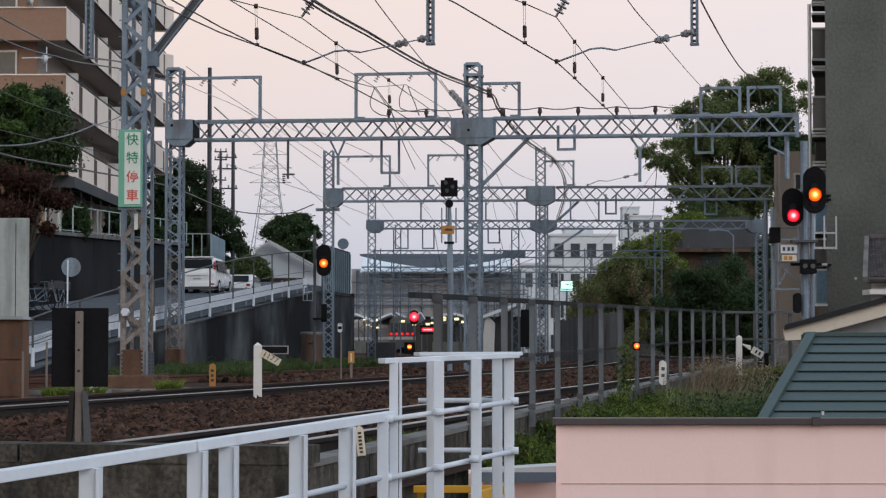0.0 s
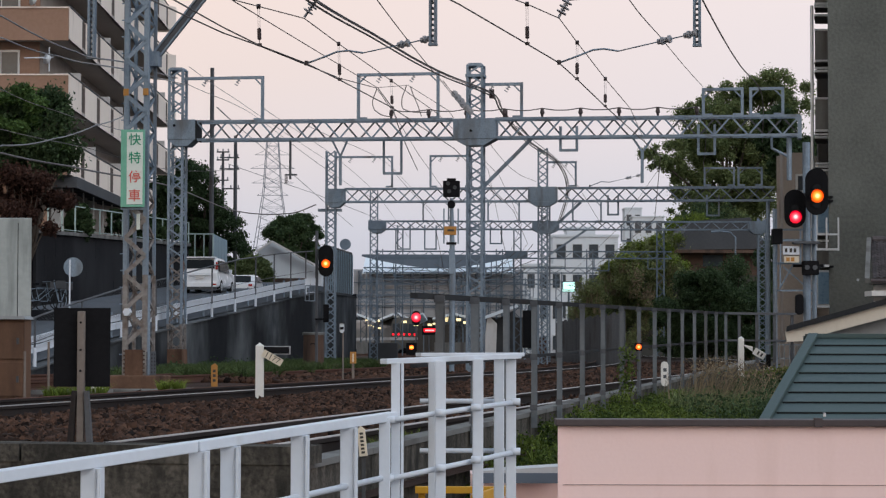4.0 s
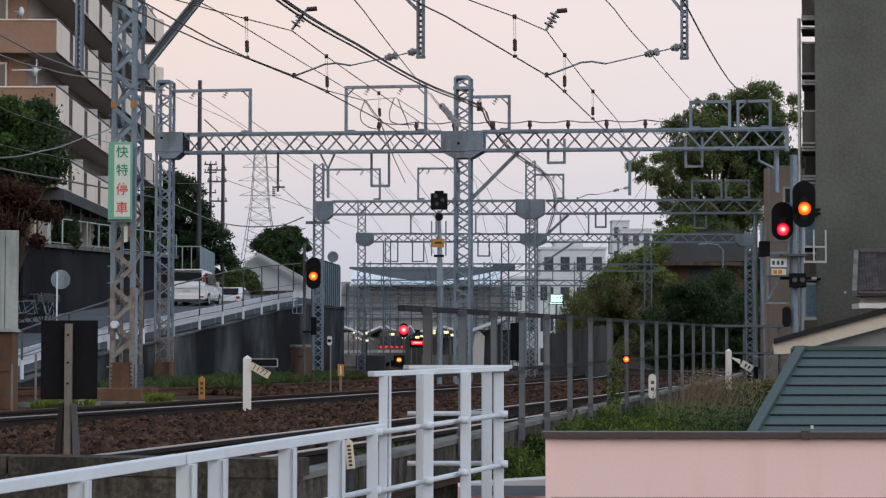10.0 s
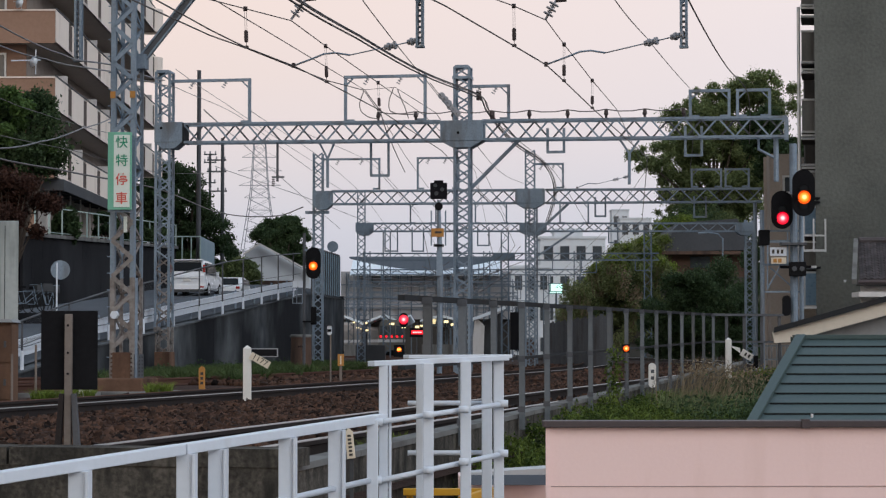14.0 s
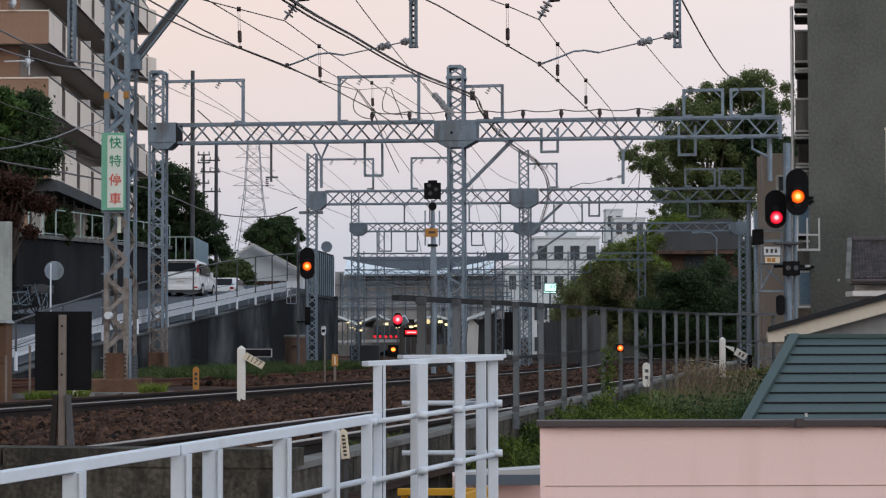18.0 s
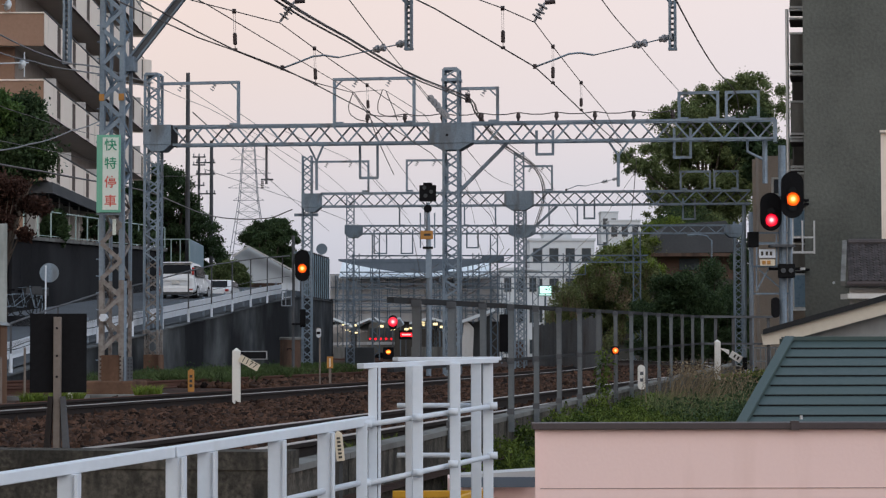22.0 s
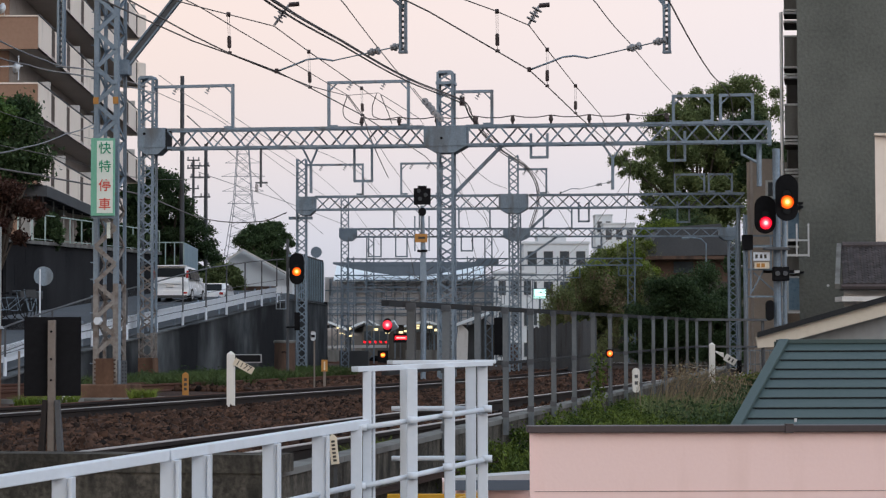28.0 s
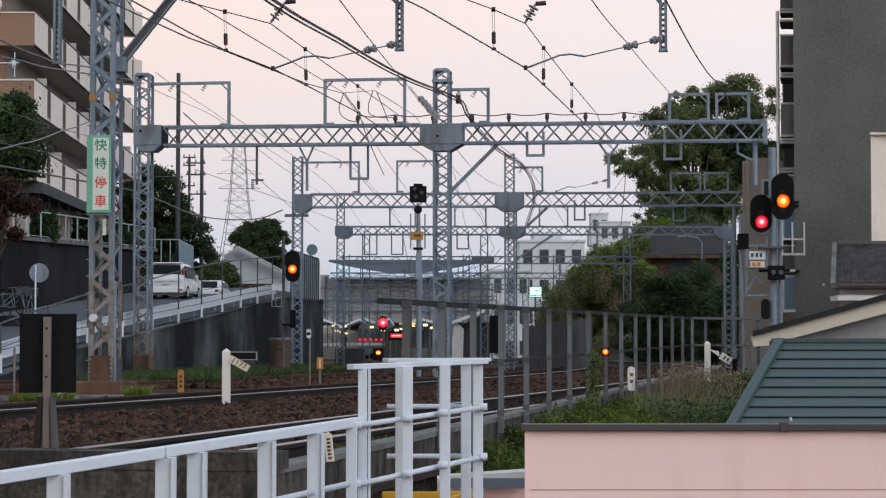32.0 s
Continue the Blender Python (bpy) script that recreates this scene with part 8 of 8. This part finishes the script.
t = tree("broadleaf_tree", 28.833, 230, 7.8, 6.0, 0.55, crown_lumps, 170000, 0.115, FOLIAGE_MID, "large olive-green broadleaf tree on the slope", 2, 0.2)
leaves("inner_crown", FOLIAGE_MID, [(p[0] + 0.4, p[1] + 1.2, p[2] - 0.4, p[3] * 1.5, p[4], p[5] * 1.6) for p in crown_lumps if p[0] > -5.5], 45000, 0.13, t, 62, 0.1)
tree("broadleaf_tree", 23.121, 150, -0.3, 9.5, 0.35, lumps(rng, 14, 2.3, 2, 12.442, 17.914, 0.7), 16000, 0.14, FOLIAGE_DARK, "dark green tree beside the apartment block", 3, 0.3)
tree("broadleaf_tree", -14.893, 80, 1, 3.0, 0.25, [(p[0] + 0.1, p[1], p[2], p[3], p[4], p[5]) for p in lumps(rng, 40, 1.9, 1.6, 7.009 - 1, 9.504 - 1, 0.52)], 26000, 0.075, FOLIAGE_DARK, "dense green tree below the apartment balconies", 4, 0.4)
# light on the upper crown is coloured in with a lighter green
tagged(leaves("sunlit_leaves", FOLIAGE, [(-14.793 + rng.uniform(-1.9, 1.3), 79 + rng.uniform(-1.2, 0.6), rng.uniform(7.6, 9.75), 0.32, 0.32, 0.22) for _ in range(20)], 9000, 0.07, None, 63, 0.4), "upper leaves coloured lighter, as if lit, on the tree below the balconies", "tree", kind="stuff")
tree("reddish_tree", -14.431, 77, 1, 2.4, 0.07, lumps(rng, 30, 1.6, 1.2, 4.5 - 1, 6.6 - 1, 0.36), 24000, 0.065, FOLIAGE_RED, "dark reddish-brown leafed tree by the pillar", 5, 0.3)
fall = []
while len(fall) < 210:
    z = rng.uniform(3.6, 12.9)
    edge = float(np.interp(z, (3.6, 7.4, 9.2, 11.2, 12.6, 13.3), (-12.0, -12.8, -13.7, -14.7, -15.8, -16.9)))
    r = rng.uniform(0.3, 0.68)
    fall.append((rng.uniform(-18.6, edge - r * 0.7) + 16.29, rng.uniform(-2, 2), z - 3, r, r, r * 0.75))
tree("broadleaf_tree", -16.29, 150, 3, 4.5, 0.3, fall, 80000, 0.085, FOLIAGE_DARK, "dark green tree sloping down behind the ramp", 6, 0.3)
tree("broadleaf_tree", -15.481, 230, 2, 5, 0.35, lumps(rng, 130, 3.1, 2, 9.0 - 2, 13.9 - 2, 0.5), 46000, 0.12, FOLIAGE_DARK, "dark rounded tree beyond the white gable", 8, 0.25)
tree("broadleaf_tree", -16.687, 135, 4, 3, 0.25, lumps(rng, 12, 1.1, 1, 7.891 - 4, 10.261 - 4, 0.6), 4500, 0.16, FOLIAGE_DARK, "dark green tree beside the apartments", 9, 0.3)
for x, y, z, sx, h, mat, cnt, lab, sd in ((-11.175, 140, ramp(126)[2], 0.8, 1.3, FOLIAGE_DARK, 3000, "dark clipped shrub at the top of the ramp", 21), (-16.9, 104, 5.4, 0.75, 1.9, FOLIAGE_DARK, 7000, "dark green bush behind the terrace railing", 34), (-16.3, 113, 5.7, 0.7, 2.0, FOLIAGE_DARK, 6000, "dark green bush behind the terrace railing", 35), (-15.8, 121, 6.0, 0.8, 1.9, FOLIAGE_DARK, 6000, "dark green bush behind the terrace railing", 36), (23.900, 165, -0.3, 1.7, 10.4, FOLIAGE_DARK, 12000, "tall dark shrubs beside the brown block", 37), (-11.9, 139, 4.1, 1.5, 2.1, FOLIAGE_MID, 14000, "grey-green rounded shrub beside the parked cars", 33), (17.534, 152, -0.3, 2.8, 6.6, FOLIAGE_DARK, 44000, "dense dark green bush beyond the fence", 22),
                                          (20.845, 156, -0.3, 2.4, 5.6, FOLIAGE_DARK, 24000, "dark green shrubs under the house", 27), (16.174, 160, -0.3, 1.9, 4.6, FOLIAGE_DARK, 16000, "dark green shrubs at the foot of the slope", 30),
                                          (21.777, 172, -0.3, 3.4, 8.2, FOLIAGE_DARK, 26000, "dark green shrubs hiding the house wall", 31),
                                          (16.5, 190, 2.6, 2.7, 6.0, FOLIAGE_OLIVE, 26000, "olive-green shrubs on the slope", 23), (13.6, 192, 0.3, 1.7, 4.6, FOLIAGE_OLIVE, 12000, "olive-green shrubs low on the slope", 24), (18.042, 197, 5.0, 2.8, 5.0, FOLIAGE, 15000, "green shrubs high on the slope", 25),
                                          (17.9, 202, 4.6, 2.6, 5.7, FOLIAGE_BRIGHT, 15000, "bright green shrubs on top of the slope", 26), (22.068, 208, 8.0, 3.0, 5.2, FOLIAGE_BRIGHT, 12000, "bright green shrubs below the big tree", 28), (25.186, 216, 8.0, 5.4, 6.4, FOLIAGE_DARK, 16000, "dark undergrowth below the big tree", 29)):
    t = thing("shrub", x, y, z, 0, lab, "shrub", "shrubs")
    r2 = random.Random(sd)
    b = lumps(r2, 34, sx, sx * 0.7, h * 0.1, h * 0.88, sx * 0.26)
    for p in b[:8]:
        st = Shape().tube([(0, 0, -0.6), (p[0] * 0.5, p[1] * 0.5, p[2] * 0.5), (p[0], p[1], p[2])], [0.06, 0.04, 0.015], 5)
        part("stem", st, BARK, t)
    leaves("leaves", mat, b, cnt, 0.085 if y < 180 else 0.095, t, sd, 0.4)

# wooded slope beside the tracks
slope = []
r4 = random.Random(9)
for k in range(190):
    q = r4.random()
    y = 183 + 22 * r4.random()
    top = float(np.interp(q, (0, 0.12, 0.35, 0.6, 1), (2.3, 4.0, 5.3, 6.3, 6.8))) * y / 130
    x = y * (0.0585 + 0.047 * q) + r4.uniform(-0.4, 0.4)
    r = r4.uniform(0.45, 0.95)
    slope.append((x, y, top * r4.random() ** 0.55 + r4.uniform(-0.5, 0.4), r, r, r * 0.85))
tagged(leaves("slope_thicket", FOLIAGE_OLIVE, slope, 90000, 0.095, None, 51, 0.3), "olive-green thicket covering the railway slope", "shrubs", kind="stuff")
# the thicket's inner shade is put in as dark leaves
tagged(leaves("slope_thicket", FOLIAGE_DARK, [(b[0] + 0.5, b[1] + 1, b[2] - 0.5, 0.7, 0.7, 0.6) for b in slope], 15000, 0.09, None, 52, 0.3), "darker leaves inside the slope thicket for its inner shade", "shrubs", kind="stuff")
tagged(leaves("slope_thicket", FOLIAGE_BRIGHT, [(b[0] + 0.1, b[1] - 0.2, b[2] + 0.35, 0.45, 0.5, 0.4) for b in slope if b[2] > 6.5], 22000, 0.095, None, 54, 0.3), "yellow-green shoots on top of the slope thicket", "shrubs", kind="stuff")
tagged(blades("slope_reeds", DRY_GRASS, [(b[0], b[1] - 0.4, max(0.0, b[2] - 0.9), 0.4) for b in slope[::2]], 2600, 1.9, 0.017, 55, 0.15), "pale dry reeds standing in the slope thicket", "shrubs", kind="stuff")
tagged(leaves("dead_branches", DRY_GRASS, [(15.52, 182, 6.03) + (0.6, 0.5, 1.2), (16.426, 182, 4.664) + (0.6, 0.5, 0.9)], 420, 0.1, None, 53, 0.2), "brown dead leaves in the thicket", "shrubs", kind="stuff")

# bank of weeds below the fence
bank = []
r5 = random.Random(8)
for k in range(120):
    u = 5.6 + 15.5 * (k / 119) ** 1.1 + r5.uniform(-0.25, 0.25)
    v = 0.03 + r5.random() ** 1.3 * (0.75 + 0.03 * u)
    r = r5.uniform(0.06, 0.19) * (1 + 0.02 * u)
    top = fence_z(u) - 0.06 - 0.30 * v - 0.05 * max(0.0, 10.5 - u) + r5.uniform(-0.16, 0.06)
    bank.append((*fence_at(u, v, top - r * 0.8), r * 1.1, r * 1.2, r * 0.9))
tagged(leaves("weed_bank", WEEDS, bank, 95000, 0.019, None, 31, 0.75), "bright green leafy weeds below the fence", "weeds", kind="stuff")
# a lower, darker leaf layer colours in the shade between the mounds
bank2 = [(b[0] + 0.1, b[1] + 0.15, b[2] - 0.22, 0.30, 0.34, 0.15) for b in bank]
tagged(leaves("weed_bank", FOLIAGE_DARK, bank2, 50000, 0.026, None, 32, 0.4), "darker low leaves standing in for shade between the weed mounds", "weeds", kind="stuff")
tagged(blades("weed_shoots", WEEDS, [(b[0], b[1], b[2] + b[5] * 0.4, b[3]) for b in bank[::3]], 900, 0.17, 0.006, 48, 0.45), "thin green shoots rising from the weeds", "weeds", kind="stuff")
far_bank = [fence_at(18 + 1.2 * k, 1.0 + (k % 5) * 0.75, -0.25) + (0.6, 0.6, 0.40) for k in range(22)]
tagged(leaves("weed_bank", FOLIAGE_DARK, far_bank, 26000, 0.028, None, 33, 0.3), "green weeds at the foot of the white marker post", "weeds", kind="stuff")
moss = [(6.088, 45, 0.171) + (0.3, 0.4, 0.12), (6.381, 45, 0.205) + (0.3, 0.4, 0.12), (6.821, 46, 0.226) + (0.3, 0.4, 0.12), (7.051, 46, 0.249) + (0.25, 0.4, 0.12)]
tagged(leaves("moss_patch", FOLIAGE_BRIGHT, moss, 5000, 0.025, None, 35, 0.3), "yellow-green low plants behind the marker post", "weeds", kind="stuff")
dark = [(5.671, 42, -0.038) + (0.45, 0.5, 0.3), (5.65, 40, -0.098) + (0.45, 0.5, 0.32), (6.047, 41, -0.018) + (0.45, 0.5, 0.3), (5.132, 37, -0.261) + (0.4, 0.5, 0.3), (5.116, 35, -0.29) + (0.35, 0.5, 0.25)]
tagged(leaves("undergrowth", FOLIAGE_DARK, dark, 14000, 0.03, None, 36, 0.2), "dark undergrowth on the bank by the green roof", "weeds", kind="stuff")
# vine on the fence
vine = [fence_at(15.6, 0.1, 0.12 + 0.12 * k) + (0.12, 0.12, 0.1) for k in range(6)]
tagged(leaves("fence_vine", WEEDS, vine, 420, 0.026, None, 34, 0.1), "green vine climbing a fence post", "vine", kind="stuff")
# tall dry grass and low green grass
r6 = random.Random(19)
spots = []
for k in range(46):
    q = r6.random()
    spots.append((3.45 + 1.75 * q + r6.uniform(-0.25, 0.25), 33 + 4.2 * q + r6.uniform(-0.5, 0.5), -0.22 - 0.17 * q, 0.2))
tagged(blades("dry_grass", DRY_GRASS, spots, 520, 0.95, 0.0045, 41, 0.20, None, 0.20), "tall dry straw-coloured grass stalks leaning in the wind", "grass", kind="stuff")
tagged(leaves("grass_heads", DRY_GRASS, [(p[0] + 0.22 + 0.03 * (i % 3), p[1], p[2] + 0.72, 0.16, 0.2, 0.17) for i, p in enumerate(spots)], 900, 0.02, None, 46, 0.1, 1.2), "brown seed heads on the dry grass", "grass", kind="stuff")
tagged(blades("tall_grass", FOLIAGE_MID, [(p[0] - 0.12, p[1] - 0.3, p[2] - 0.06, p[3]) for p in spots], 2600, 0.5, 0.006, 42, 0.35, None, 0.15), "green grass blades among the dry stalks", "grass", kind="stuff")
left = [(-6.716, 62, -0.313) + (0.6,), (-6.134, 64, -0.317) + (0.8,), (-5.839, 68, -0.319) + (0.8,), (-5.104, 72, -0.313) + (0.9,), (-4.629, 76, -0.299) + (0.9,), (-7.234, 70, -0.352) + (0.8,), (-5.8, 74, -0.344) + (0.8,), (-3.874, 80, -0.297) + (0.8,), (-3.02, 84, -0.248) + (0.8,)]
tagged(blades("verge_grass", GRASS, left + [(-9.9 + 0.0735 * (q - 62) + 0.7, q, -0.35, 0.9) for q in range(64, 116, 3)] + [(-9.0 + 0.0735 * (q - 62) + 0.9, q, -0.35, 0.9) for q in range(66, 116, 4)], 22000, 0.55, 0.022, 43, 0.4), "green grass along the foot of the ramp wall", "grass", kind="stuff")
tagged(leaves("verge_weeds", FOLIAGE_DARK, [(-10.6 + 0.0735 * (q - 62) + 0.55 * (q % 3), q, -0.15, 0.45, 0.6, 0.22 + 0.06 * (q % 4)) for q in range(64, 122, 2)], 16000, 0.05, None, 47, 0.3), "dark leafy weeds at the foot of the ramp wall", "weeds", kind="stuff")
near = [(-6.343, 38, -0.1) + (0.25,), (-5.995, 38.5, -0.064) + (0.25,), (-6.705, 39, -0.114) + (0.2,), (-5.315, 44, -0.078) + (0.25,), (-0.518, 20, -0.221) + (0.1,), (-0.361, 21, -0.194) + (0.14,)]
tagged(blades("weed_tufts", FOLIAGE_BRIGHT, near, 1500, 0.22, 0.008, 44, 0.4), "small green weed tufts beside the track", "grass", kind="stuff")


def motions():
    """Nothing in the place moves but the camera's slight sway."""


motions()
